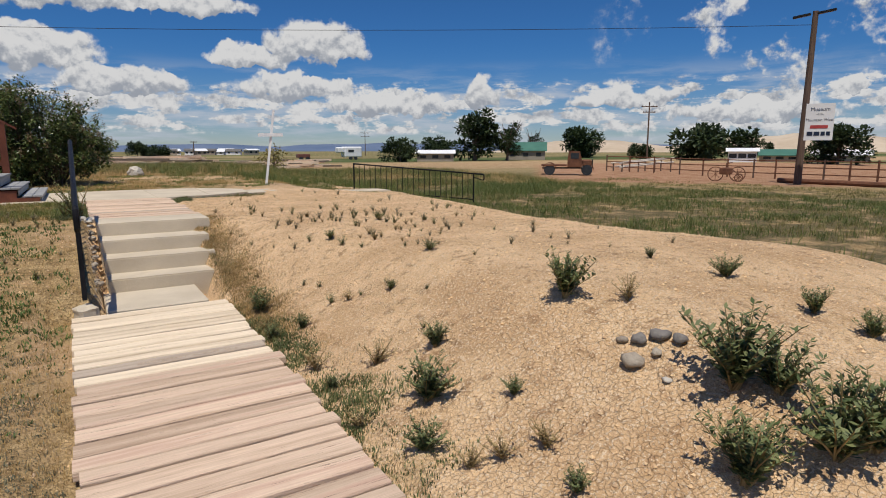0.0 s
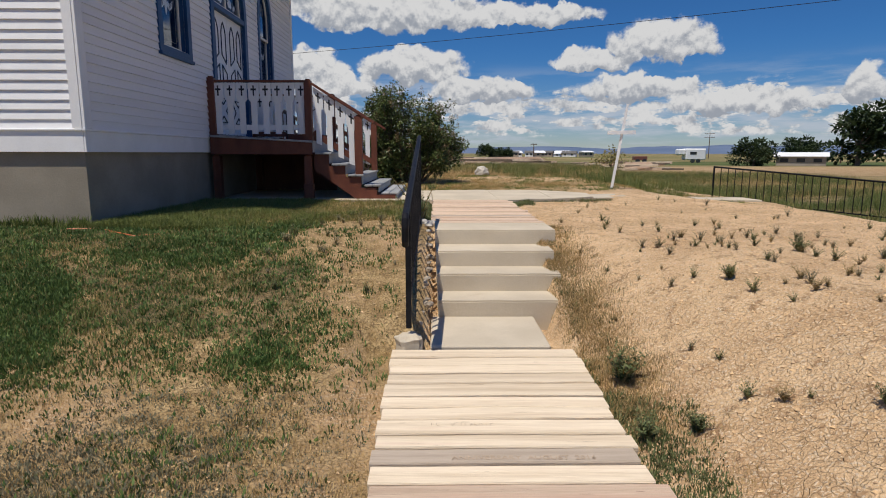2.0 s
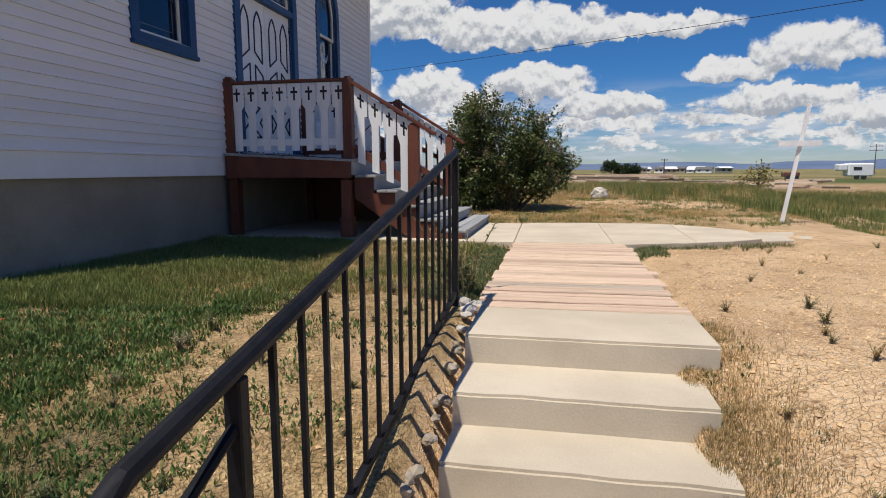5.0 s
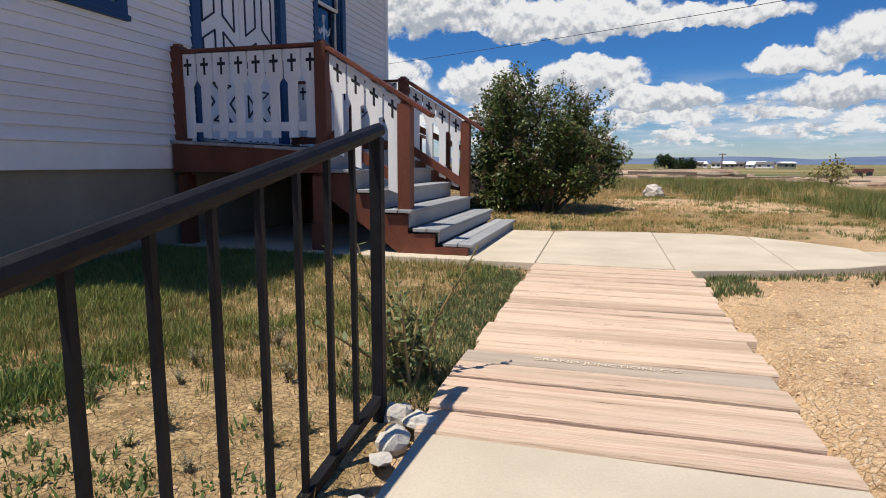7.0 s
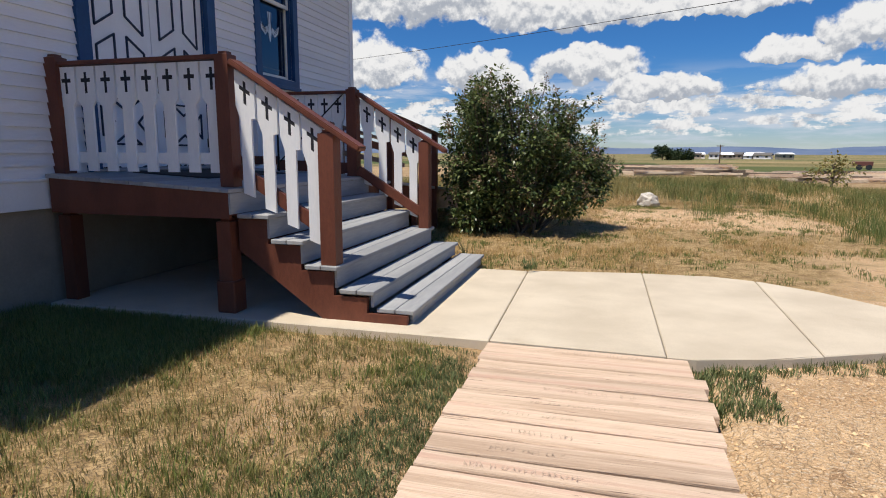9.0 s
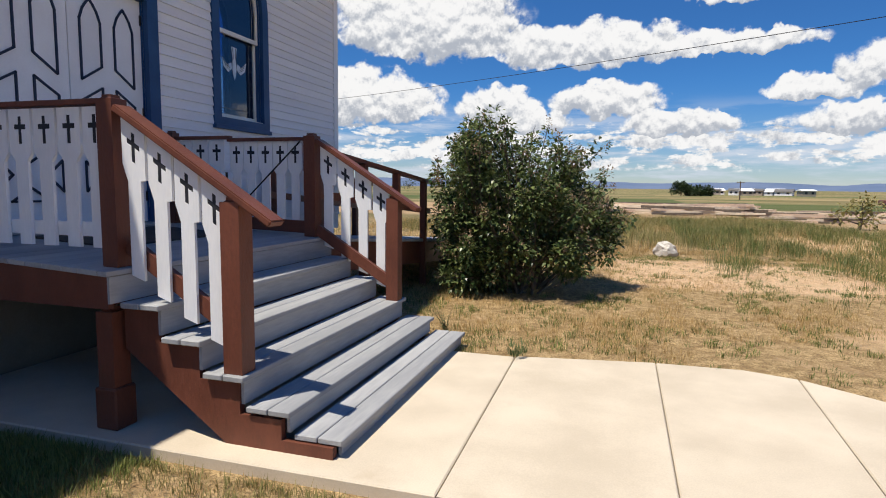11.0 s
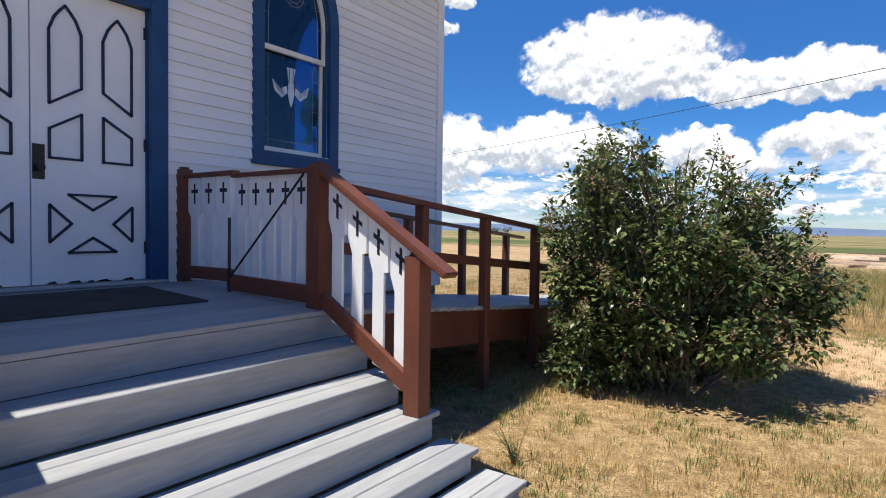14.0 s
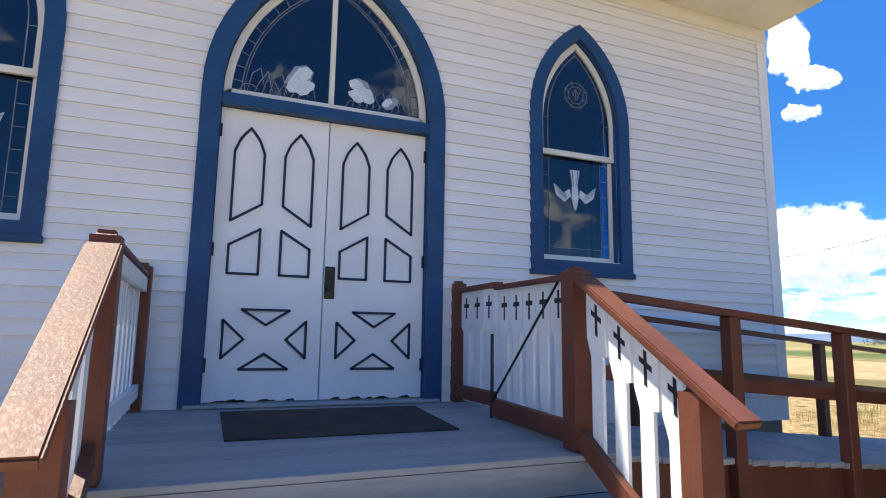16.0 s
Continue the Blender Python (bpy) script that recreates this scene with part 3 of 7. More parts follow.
def build_walls():
    openings = [DOOR, WIN_S, WIN_N]
    rows = int((EAVE - SILL_Z) / LAP) + 1
    core = bmesh.new()
    boards = []
    for k in range(rows):
        z = SILL_Z + k * LAP
        for a, b in spans(SOUTH + 0.10, NORTH - 0.10, z + LAP / 2, openings, -0.01):
            box(core, FACE - 0.15, FACE - 0.004, a, b, z, z + LAP)
        for a, b in spans(SOUTH + 0.11, NORTH - 0.11, z + LAP / 2, openings, 0.05):
            boards.append((a, b, z))
    box(core, FACE - 0.15, FACE - 0.004, SOUTH + 0.02, NORTH - 0.02, 0.80, SILL_Z - 0.002)
    wall = joined("wall_east", core, "white_paint", "white clapboard church front with blue-trimmed pointed openings", "wall", "structure")
    for a, b, z in boards:
        ob = new("clapboard", clapboard_mesh(b - a))
        ob.parent, ob.location = wall, (FACE, a, z)
    # south wall, in the sun
    side = joined("wall_south", boxed(WEST, FACE - 0.16, SOUTH + 0.012, SOUTH + 0.15, 0.80, EAVE), "white_paint",
                  "sunlit white clapboard side wall of the church", "wall", "structure")
    bm = bmesh.new()
    prism(bm, [(0.0, 0.0), (-0.024, 0.0), (-0.023, 0.005), (-0.004, LAP + 0.003), (0.0, LAP + 0.003)], "x", WEST, FACE - 0.10)
    row = to_mesh("clapboard", bm, "white_siding")
    for k in range(rows):
        ob = new("clapboard", row)
        ob.parent, ob.location = side, (0, SOUTH + 0.012, SILL_Z + k * LAP)
    # north wall with its stained window, and the far end
    n_mid = -6.22
    n_win = (n_mid, 0.56, 2.55, 4.10, 1.1)
    core = bmesh.new()
    z = 0.80
    while z < EAVE:
        for a, b in spans(WEST, FACE - 0.16, z + 0.05, [n_win], -0.01):
            box(core, a, b, NORTH - 0.15, NORTH - 0.012, z, z + 0.105)
        z += 0.105
    joined("wall_north", core, "white_siding", "white clapboard side wall with a stained window", "wall", "structure")
    joined("wall_west", boxed(WEST - 0.15, WEST, SOUTH + 0.012, NORTH - 0.012, 0.80, EAVE), "white_siding", "white clapboard back wall of the church", "wall", "structure")
    return n_win


def build_shell():
    bm = bmesh.new()
    box(bm, WEST, FACE - 0.03, SOUTH + 0.03, NORTH - 0.03, -0.6, 0.79)
    joined("foundation", bm, "foundation_plaster", "plastered grey-tan church foundation wall", "foundation", "structure")
    bm = bmesh.new()
    box(bm, FACE - 0.002, FACE + 0.022, SOUTH - 0.02, 12.13, 0.79, 1.02, 0.003)
    box(bm, FACE - 0.002, FACE + 0.022, 14.68, NORTH + 0.02, 0.79, 1.02, 0.003)
    box(bm, FACE - 0.002, FACE + 0.040, SOUTH - 0.04, 12.13, 1.02, 1.045, 0.004)
    box(bm, FACE - 0.002, FACE + 0.040, 14.68, NORTH + 0.04, 1.02, 1.045, 0.004)
    box(bm, WEST, FACE - 0.003, SOUTH - 0.022, SOUTH + 0.010, 0.79, 1.02, 0.003)
    box(bm, WEST, FACE - 0.003, SOUTH - 0.042, SOUTH + 0.010, 1.02, 1.045, 0.004)
    joined("trim_skirt", bm, "white_paint", "white skirt board above the foundation", "trim", "structure")
    bm = bmesh.new()
    for y0, y1 in ((SOUTH - 0.026, SOUTH + 0.11), (NORTH - 0.11, NORTH + 0.026)):
        box(bm, FACE - 0.001, FACE + 0.032, y0, y1, 1.047, EAVE - 0.163, 0.003)
    box(bm, FACE - 0.11, FACE - 0.002, SOUTH - 0.032, SOUTH + 0.010, 1.047, EAVE - 0.163, 0.003)
    box(bm, FACE - 0.11, FACE - 0.002, NORTH - 0.010, NORTH + 0.026, 1.047, EAVE - 0.163, 0.003)
    joined("trim_corner", bm, "white_paint", "white corner boards of the church", "trim", "structure")
    bm = bmesh.new()
    over, side = 0.74, 0.05
    y0, y1 = SOUTH - side, NORTH + side
    mid, rise = (SOUTH + NORTH) / 2, 0.30
    peak = EAVE + 0.17 + rise * (mid - y0)
    box(bm, WEST - over, FACE + over, y0, y1, EAVE, EAVE + 0.03)
    box(bm, FACE + over - 0.03, FACE + over, y0, y1, EAVE + 0.032, EAVE + 0.17)
    box(bm, WEST - over, FACE + over - 0.032, y0, y0 + 0.03, EAVE + 0.032, EAVE + 0.17)
    box(bm, WEST - over, FACE + over - 0.032, y1 - 0.03, y1, EAVE + 0.032, EAVE + 0.17)
    box(bm, FACE + 0.003, FACE + 0.036, SOUTH - 0.03, NORTH + 0.03, EAVE - 0.16, EAVE - 0.002)
    box(bm, WEST, FACE + 0.001, SOUTH - 0.036, SOUTH + 0.01, EAVE - 0.16, EAVE - 0.002)
    box(bm, WEST, FACE + 0.001, NORTH - 0.01, NORTH + 0.036, EAVE - 0.16, EAVE - 0.002)
    joined("eave", bm, "cream_paint", "cream boxed eave under the church roof", "eave", "structure")
    for x, name in ((FACE - 0.15, "wall_gable_east"), (WEST, "wall_gable_west")):
        bm = bmesh.new()
        prism(bm, [(SOUTH + 0.1, EAVE + 0.032), (NORTH - 0.1, EAVE + 0.032), (mid, peak - 0.22)], "x", x, x + 0.14)
        joined(name, bm, "white_siding", "white gable wall under the roof", "wall", "structure")
    bm = bmesh.new()
    lo = EAVE + 0.175
    prism(bm, [(y0 - 0.06, lo), (mid, peak), (y1 + 0.06, lo), (y1 + 0.06, lo + 0.12), (mid, peak + 0.14), (y0 - 0.06, lo + 0.12)], "x", WEST - over - 0.05, FACE + over + 0.05)
    joined("roof", bm, "shingle", "dark shingled gable roof of the church", "roof", "structure")
    # floor and lining are coloured dark so the room behind the glass looks unlit
    joined("church_floor", boxed(WEST, FACE - 0.16, SOUTH + 0.16, NORTH - 0.16, 0.8, 1.05), "interior", "wooden floor inside the church, room darkness in its colour", "floor", "structure")
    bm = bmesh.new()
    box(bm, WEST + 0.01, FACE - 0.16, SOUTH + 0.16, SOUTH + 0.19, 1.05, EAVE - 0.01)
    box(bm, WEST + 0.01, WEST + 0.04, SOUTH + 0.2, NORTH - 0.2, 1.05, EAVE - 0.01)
    joined("wall_lining", bm, "interior", "plaster lining inside the church, room darkness in its colour", "wall", "structure")


def strip(bm, points, width, axis_x, thick=0.004):
    """A thin flat line along points (y, z) on the plane x = axis_x."""
    for (y0, z0), (y1, z1) in zip(points, points[1:]):
        d = Vector((y1 - y0, z1 - z0))
        if d.length < 1e-5:
            continue
        n = Vector((-d.y, d.x)).normalized() * width / 2
        e = d.normalized() * width / 2 * 0.6
        prism(bm, [(y0 + n.x - e.x, z0 + n.y - e.y), (y1 + n.x + e.x, z1 + n.y + e.y), (y1 - n.x + e.x, z1 - n.y + e.y), (y0 - n.x - e.x, z0 - n.y - e.y)], "x", axis_x, axis_x + thick)


def feather(bm, mid, z, pts, x):
    prism(bm, [(mid + u, z + v) for u, v in pts], "x", x, x + 0.004)


def build_window(shape, number):
    mid, a, z0, zs, r = shape
    w = thing(f"window_{number}", (FACE, mid, z0), "pointed stained-glass sash window with a wide blue frame", "window", kind="structure")
    bm = bmesh.new()
    ring(bm, lancet(shape), lancet(shape, 0.125), "x", FACE - 0.02, FACE + 0.035)
    box(bm, FACE - 0.02, FACE + 0.06, mid - a - 0.01, mid + a + 0.01, z0 - 0.015, z0 + 0.035, 0.004)
    part("window_frame", bm, "blue_paint", w, "glossy dark blue pointed window casing")
    bm = bmesh.new()
    ring(bm, lancet(shape, 0.127), lancet(shape, 0.133), "x", FACE - 0.15, FACE - 0.021)
    part("window_reveal", bm, "blue_paint", w)
    bm = bmesh.new()
    # upper sash: arch, meeting rail; lower sash set further back
    arch = lancet(shape, 0.135, 3.30)
    ring(bm, arch, [(y + (0.04 if y < mid - 0.02 else -0.04 if y > mid + 0.02 else 0.0), z - (0.045 if z > zs else -0.05 if z < 3.31 else 0.0)) for y, z in arch], "x", FACE - 0.075, FACE - 0.04)
    part("upper_sash", bm, "cream_paint", w, "cream upper sash rail")
    b = a - 0.135
    bm = bmesh.new()
    box(bm, FACE - 0.115, FACE - 0.080, mid - b, mid + b, z0 + 0.135, z0 + 0.185)
    box(bm, FACE - 0.115, FACE - 0.080, mid - b, mid - b + 0.04, z0 + 0.186, 3.30)
    box(bm, FACE - 0.115, FACE - 0.080, mid + b - 0.04, mid + b, z0 + 0.186, 3.30)
    part("lower_sash", bm, "cream_paint", w, "cream lower sash rail")
    part("window_sill", boxed(FACE - 0.13, FACE + 0.02, mid - b, mid + b, z0 + 0.125, z0 + 0.134), "cream_paint", w)
    bm = bmesh.new()
    prism(bm, lancet(shape, 0.16, 3.33), "x", FACE - 0.062, FACE - 0.058)
    pane = part("pane", bm, "navy_glass", w, "dark blue leaded glass")
    pane.visible_shadow = False
    bm = bmesh.new()
    prism(bm, [(mid - b + 0.03, z0 + 0.18), (mid + b - 0.03, z0 + 0.18), (mid + b - 0.03, 3.31), (mid - b + 0.03, 3.31)], "x", FACE - 0.102, FACE - 0.098)
    pane = part("pane", bm, "navy_glass", w, "dark blue leaded glass")
    pane.visible_shadow = False
    # lead lines, border and rose of the upper light
    bm = bmesh.new()
    inner = lancet(shape, 0.235, 3.36)
    strip(bm, inner, 0.008, FACE - 0.057)
    full = lancet(shape, 0.165, 3.36)
    for i in range(1, len(inner) - 1, 3):
        strip(bm, [inner[i], full[i]], 0.006, FACE - 0.057)
    rose = (mid, 3.93)
    for rad, n in ((0.125, 24), (0.085, 20)):
        strip(bm, [(rose[0] + rad * math.cos(6.2832 * k / n), rose[1] + rad * math.sin(6.2832 * k / n)) for k in range(n + 1)], 0.007, FACE - 0.057)
    for k in range(8):
        c, s = math.cos(6.2832 * k / 8 + 0.39), math.sin(6.2832 * k / 8 + 0.39)
        strip(bm, [(rose[0] + 0.085 * c, rose[1] + 0.085 * s), (rose[0] + 0.15 * c, rose[1] + 0.15 * s)], 0.006, FACE - 0.057)
    strip(bm, [(mid, 3.88), (mid, 3.99), (mid + 0.03, 3.93), (mid, 3.88), (mid - 0.03, 3.93), (mid, 3.99)], 0.006, FACE - 0.057)
    strip(bm, [(mid + 0.05, 3.97), (mid + 0.02, 3.90), (mid - 0.02, 3.90), (mid - 0.05, 3.97)], 0.006, FACE - 0.057)
    lo, hi = z0 + 0.20, 3.28
    x = FACE - 0.097
    strip(bm, [(mid - 0.29, lo + 0.06), (mid + 0.29, lo + 0.06)], 0.006, x)
    strip(bm, [(mid - 0.29, lo), (mid - 0.29, hi)], 0.006, x)
    strip(bm, [(mid + 0.29, lo), (mid + 0.29, hi)], 0.006, x)
    for k in range(6):
        strip(bm, [(mid - 0.36, lo + 0.1 + k * 0.16), (mid - 0.29, lo + 0.1 + k * 0.16)], 0.005, x)
        strip(bm, [(mid + 0.29, lo + 0.1 + k * 0.16), (mid + 0.36, lo + 0.1 + k * 0.16)], 0.005, x)
    part("lead_lines", bm, "lead", w, "fine grey lead lines")
    # the descending dove
    bm = bmesh.new()
    z = 2.98
    feather(bm, mid, z, [(-0.028, 0.06), (-0.055, 0.21), (0.055, 0.21), (0.028, 0.06)], x)
    feather(bm, mid, z, [(-0.033, 0.055), (-0.040, -0.06), (-0.018, -0.15), (0.0, -0.19), (0.018, -0.15), (0.040, -0.06), (0.033, 0.055)], x)
    for s in (-1, 1):
        feather(bm, mid, z, [(s * 0.045, -0.05), (s * 0.06, 0.02), (s * 0.13, -0.02), (s * 0.24, 0.06), (s * 0.21, -0.05), (s * 0.12, -0.11)][::s], x)
    part("dove", bm, "dove_glass", w, "pale glass dove flying downward")
    bm = bmesh.new()
    for s in (-1, 1):
        for k in range(3):
            strip(bm, [(mid + s * 0.10, z - 0.035 - 0.02 * k), (mid + s * (0.225 - 0.02 * k), z + 0.03 - 0.03 * k)], 0.005, x + 0.004)
    strip(bm, [(mid - 0.02, z + 0.07), (mid - 0.03, z + 0.2)], 0.005, x + 0.004)
    strip(bm, [(mid + 0.02, z + 0.07), (mid + 0.03, z + 0.2)], 0.005, x + 0.004)
    part("dove_lines", bm, "navy_line", w)
    return w


def moulding(bm, pts, x):
    strip(bm, pts + [pts[0]], 0.018, x, 0.014)


def build_door():
    mid, a, z0, zs, r = DOOR
    d = thing("door_1", (FACE, mid, z0), "closed white double church door with dark outlined panels", "door", kind="structure")
    outer, inner = lancet(DOOR, 0.0, 1.06), lancet(DOOR, 0.14, 1.06)
    bm = bmesh.new()
    ring(bm, outer, inner, "x", FACE - 0.02, FACE + 0.045, closed=False)
    box(bm, FACE - 0.06, FACE + 0.04, mid - 0.824, mid + 0.824, 3.285, 3.375, 0.003)
    part("door_frame", bm, "blue_paint", d, "dark blue pointed casing and transom")
    bm = bmesh.new()
    ring(bm, lancet(DOOR, 0.142, 1.06), lancet(DOOR, 0.148, 1.06), "x", FACE - 0.15, FACE - 0.021, closed=False)
    part("door_reveal", bm, "blue_paint", d)
    part("threshold", boxed(FACE - 0.15, FACE + 0.10, mid - 0.93, mid + 0.93, 1.085, 1.108, 0.004), "grey_deck", d, "grey painted threshold")
    for s, y0, y1 in ((-1, mid - 0.818, mid - 0.004), (1, mid + 0.004, mid + 0.818)):
        leaf_ob = part("door_leaf", boxed(FACE - 0.085, FACE - 0.04, y0, y1, 1.112, 3.282, 0.003), "white_paint", d, "white painted door leaf with scuffed foot")
        bm = bmesh.new()
        c = (y0 + y1) / 2
        x = FACE - 0.0405
        for t in (-1, 1):
            ym, h = c + t * 0.185, 0.108
            arc = []
            for k in range(7):
                u = -h + 2 * h * k / 6
                arc.append((ym + u, 2.95 + 0.19 * (1 - abs(u) / h) ** 0.62))
            low_out, low_in = 2.42, 2.56
            l, rr = (low_out, low_in) if t < 0 else (low_in, low_out)
            moulding(bm, [(ym - h, l)] + arc + [(ym + h, rr)], x)
            l, rr = (2.24, 2.37) if t < 0 else (2.37, 2.24)
            moulding(bm, [(ym - h, 2.03), (ym - h, l), (ym + h, rr), (ym + h, 2.03)], x)
        zc = 1.555
        for pts in ([(-0.17, 0.215), (0.17, 0.215), (0.0, 0.105)], [(-0.17, -0.215), (0.17, -0.215), (0.0, -0.105)],
                    [(-0.295, 0.135), (-0.295, -0.135), (-0.15, 0.0)], [(0.295, 0.135), (0.295, -0.135), (0.15, 0.0)]):
            moulding(bm, [(c + u, zc + v) for u, v in pts], x)
        part("panel_moulding", bm, "navy_line", leaf_ob, "navy painted panel beading")
        bm = bmesh.new()
        rnd = random.Random(4 + s)
        for k in range(7):
            u = rnd.uniform(-0.3, 0.3)
            w, h = rnd.uniform(0.02, 0.06), rnd.uniform(0.008, 0.022)
            prism(bm, [(c + u - w, 1.113), (c + u + w, 1.113), (c + u + w * 0.6, 1.113 + h), (c + u - w * 0.4, 1.113 + h * 0.7)], "x", x - 0.001, x + 0.0015)
        part("worn_foot", bm, "dark_metal", leaf_ob, "bare chipped wood at the door foot")
        for z in (1.32, 2.15, 3.05):
            yy = y0 + 0.006 if s < 0 else y1 - 0.006
            part("hinge", boxed(FACE - 0.05, FACE - 0.028, yy - 0.010, yy + 0.010, z, z + 0.10, 0.003), "dark_metal", leaf_ob, "dark butt hinge")
        if s > 0:
            plate = part("lock_plate", boxed(FACE - 0.04, FACE - 0.034, y0 + 0.005, y0 + 0.085, 1.87, 2.12, 0.002), "dark_metal", leaf_ob, "dark bronze lock plate")
            bm = bmesh.new()
            tube(bm, [(FACE - 0.034, y0 + 0.045, 1.95), (FACE + 0.0, y0 + 0.045, 1.95), (FACE + 0.004, y0 + 0.045, 1.95), (FACE + 0.030, y0 + 0.045, 1.95)], 0.02, 12, [0.012, 0.012, 0.028, 0.022])
            part("door_knob", bm, "dark_metal", leaf_ob, "round bronze knob")
    # the fanlight
    f = thing("window_3", (FACE, mid, 3.38), "pointed fanlight of dark leaded glass with white lilies", "window", kind="structure")
    arch = lancet(DOOR, 0.15, 3.38)
    inner = lancet(DOOR, 0.205, 3.435)
    bm = bmesh.new()
    ring(bm, arch, inner, "x", FACE - 0.08, FACE - 0.035)
    box(bm, FACE - 0.08, FACE - 0.03, mid - 0.02, mid + 0.02, 3.436, 4.5, 0.003)
    part("window_frame", bm, "cream_paint", f, "cream fanlight sash with a middle bar")
    bm = bmesh.new()
    prism(bm, lancet(DOOR, 0.20, 3.43), "x", FACE - 0.062, FACE - 0.058)
    pane = part("pane", bm, "navy_glass", f, "dark blue leaded glass")
    pane.visible_shadow = False
    bm = bmesh.new()
    border = lancet(DOOR, 0.275, 3.45)
    border2 = lancet(DOOR, 0.295, 3.45)
    full = lancet(DOOR, 0.205, 3.45)
    strip(bm, border, 0.007, FACE - 0.057)
    strip(bm, border2, 0.005, FACE - 0.057)
    for i in range(1, len(full) - 1):
        strip(bm, [border[i], full[i]], 0.006, FACE - 0.057)
    rnd = random.Random(9)
    for c0 in (mid - 0.42, mid + 0.40):
        for k in range(9):
            u = c0 + (k - 4) * 0.055
            z = 3.50 + 0.10 * math.sin(k * 1.3) ** 2
            strip(bm, [(u - 0.06, 3.45), (u - 0.03, z), (u + 0.03, z + 0.05 * (k % 3)), (u + 0.07, 3.47)], 0.006, FACE - 0.057)
    part("lead_lines", bm, "lead", f, "fine grey lead lines")
    for pale, list_of in (("lily_shade", [(-0.26, 3.62, 0.12), (0.26, 3.60, 0.11), (0.50, 3.53, 0.07)]), ("dove_glass", [(-0.24, 3.64, 0.085), (-0.30, 3.55, 0.07), (-0.21, 3.54, 0.075), (0.22, 3.62, 0.08), (0.20, 3.54, 0.06), (0.30, 3.56, 0.07), (0.47, 3.53, 0.045)])):
        bm = bmesh.new()
        for u, z, s in list_of:
            n = 10
            out_pts = []
            for k in range(n):
                t = 6.2832 * k / n
                rad = s * (1.0 + 0.35 * math.cos(2 * t + u * 9))
                out_pts.append((mid + u + rad * math.cos(t), z + 0.75 * rad * math.sin(t)))
            lift_x = (0.0 if pale == "lily_shade" else 0.0045) + 0.0006 * abs(u)
            prism(bm, out_pts, "x", FACE - 0.0565 + lift_x, FACE - 0.0525 + lift_x)
        part("lily", bm, pale, f, "white glass lily petals")


def build_north_window(shape):
    mid, a, z0, zs, r = shape
    w = thing("window_4", (mid, NORTH, z0), "stained-glass window with a golden chalice", "window", kind="structure")
    bm = bmesh.new()
    ring(bm, lancet(shape, -0.02), lancet(shape, 0.08), "y", NORTH - 0.15, NORTH + 0.02)
    part("window_frame", bm, "blue_paint", w)
    y = NORTH - 0.08
    bm = bmesh.new()
    prism(bm, lancet(shape, 0.07), "y", y, y + 0.004)
    part("pane", bm, "sky_glass", w, "sky blue glass").visible_shadow = False
    pieces = [("gold_glass", [(-0.20, 2.90), (0.20, 2.90), (0.09, 3.00), (0.06, 3.14), (-0.06, 3.14), (-0.09, 3.00)]),
              ("amber_glass", [(-0.24, 3.46), (-0.20, 3.25), (-0.07, 3.15), (0.07, 3.15), (0.20, 3.25), (0.24, 3.46)]),
              ("gold_glass", [(-0.19, 3.48), (0.19, 3.48), (0.15, 3.64), (0.0, 3.74), (-0.15, 3.64)])]
    for k, (m, pts) in enumerate(pieces):
        bm = bmesh.new()
        prism(bm, [(mid + u, z) for u, z in pts], "y", y - 0.010, y - 0.006)
        part("chalice_glass", bm, m, w, "golden chalice glass").visible_shadow = False
    bm = bmesh.new()
    for s in (-1, 1):
        prism(bm, [(mid + s * 0.48, 2.64), (mid + s * 0.40, 2.64), (mid + s * 0.40, 4.0), (mid + s * 0.48, 4.0)][::s], "y", y - 0.012, y - 0.007)
    part("border_glass", bm, "border_glass", w, "deep blue border glass").visible_shadow = False


NORTH_WINDOW = build_walls()
build_shell()
build_window(WIN_S, 1)
build_window(WIN_N, 2)
build_door()
build_north_window(NORTH_WINDOW)

# ---------------------------------------------------------------- paving, steps and boardwalks


def slab(parent, pts, z0, z1):
    bm = bmesh.new()
    prism(bm, pts, "z", z0, z1)
    bmesh.ops.bevel(bm, geom=[e for e in bm.edges if all(abs(v.co.z - z1) < 1e-4 for v in e.verts)], offset=0.008, segments=1, affect="EDGES")
    return part("paving_slab", bm, "concrete", parent)


def build_paving():
    p = thing("pavement", (0.9, 13.2, -0.2), "pale concrete paving before the church steps", "pavement", kind="structure")
    slab(p, [(-3.66, 11.97), (0.115, 12.0), (0.06, 14.48), (-3.66, 14.45)], -0.22, 0.0)
    slab(p, [(0.123, 12.0), (1.261, 11.99), (1.251, 14.70), (0.068, 14.49)], -0.22, 0.004)
    slab(p, [(1.268, 11.99), (1.44, 11.99), (1.85, 12.10), (2.230, 12.275), (2.330, 14.615), (1.95, 14.74), (1.258, 14.71)], -0.22, 0.0)
    slab(p, [(2.236, 12.28), (2.7, 12.5), (3.1, 12.80), (3.2, 13.75), (2.8, 14.25), (2.336, 14.61)], -0.22, 0.002)
    slab(p, [(3.112, 12.82), (3.8, 13.05), (4.5, 13.5), (4.2, 14.05), (3.7, 13.95), (3.212, 13.84)], -0.22, -0.03)
    slab(p, [(7.1, 17.2), (8.6, 17.0), (8.6, 18.0), (7.2, 18.3)], -0.62, -0.40)
    # steps going down beside the far rail
    for k in range(4):
        bm = boxed(8.65 + 0.42 * k, 9.06 + 0.42 * k, 17.4 - 0.25 * k, 18.7 - 0.25 * k, -1.2, -0.50 - 0.12 * k, 0.01)
        part("concrete_step", bm, "concrete", p)


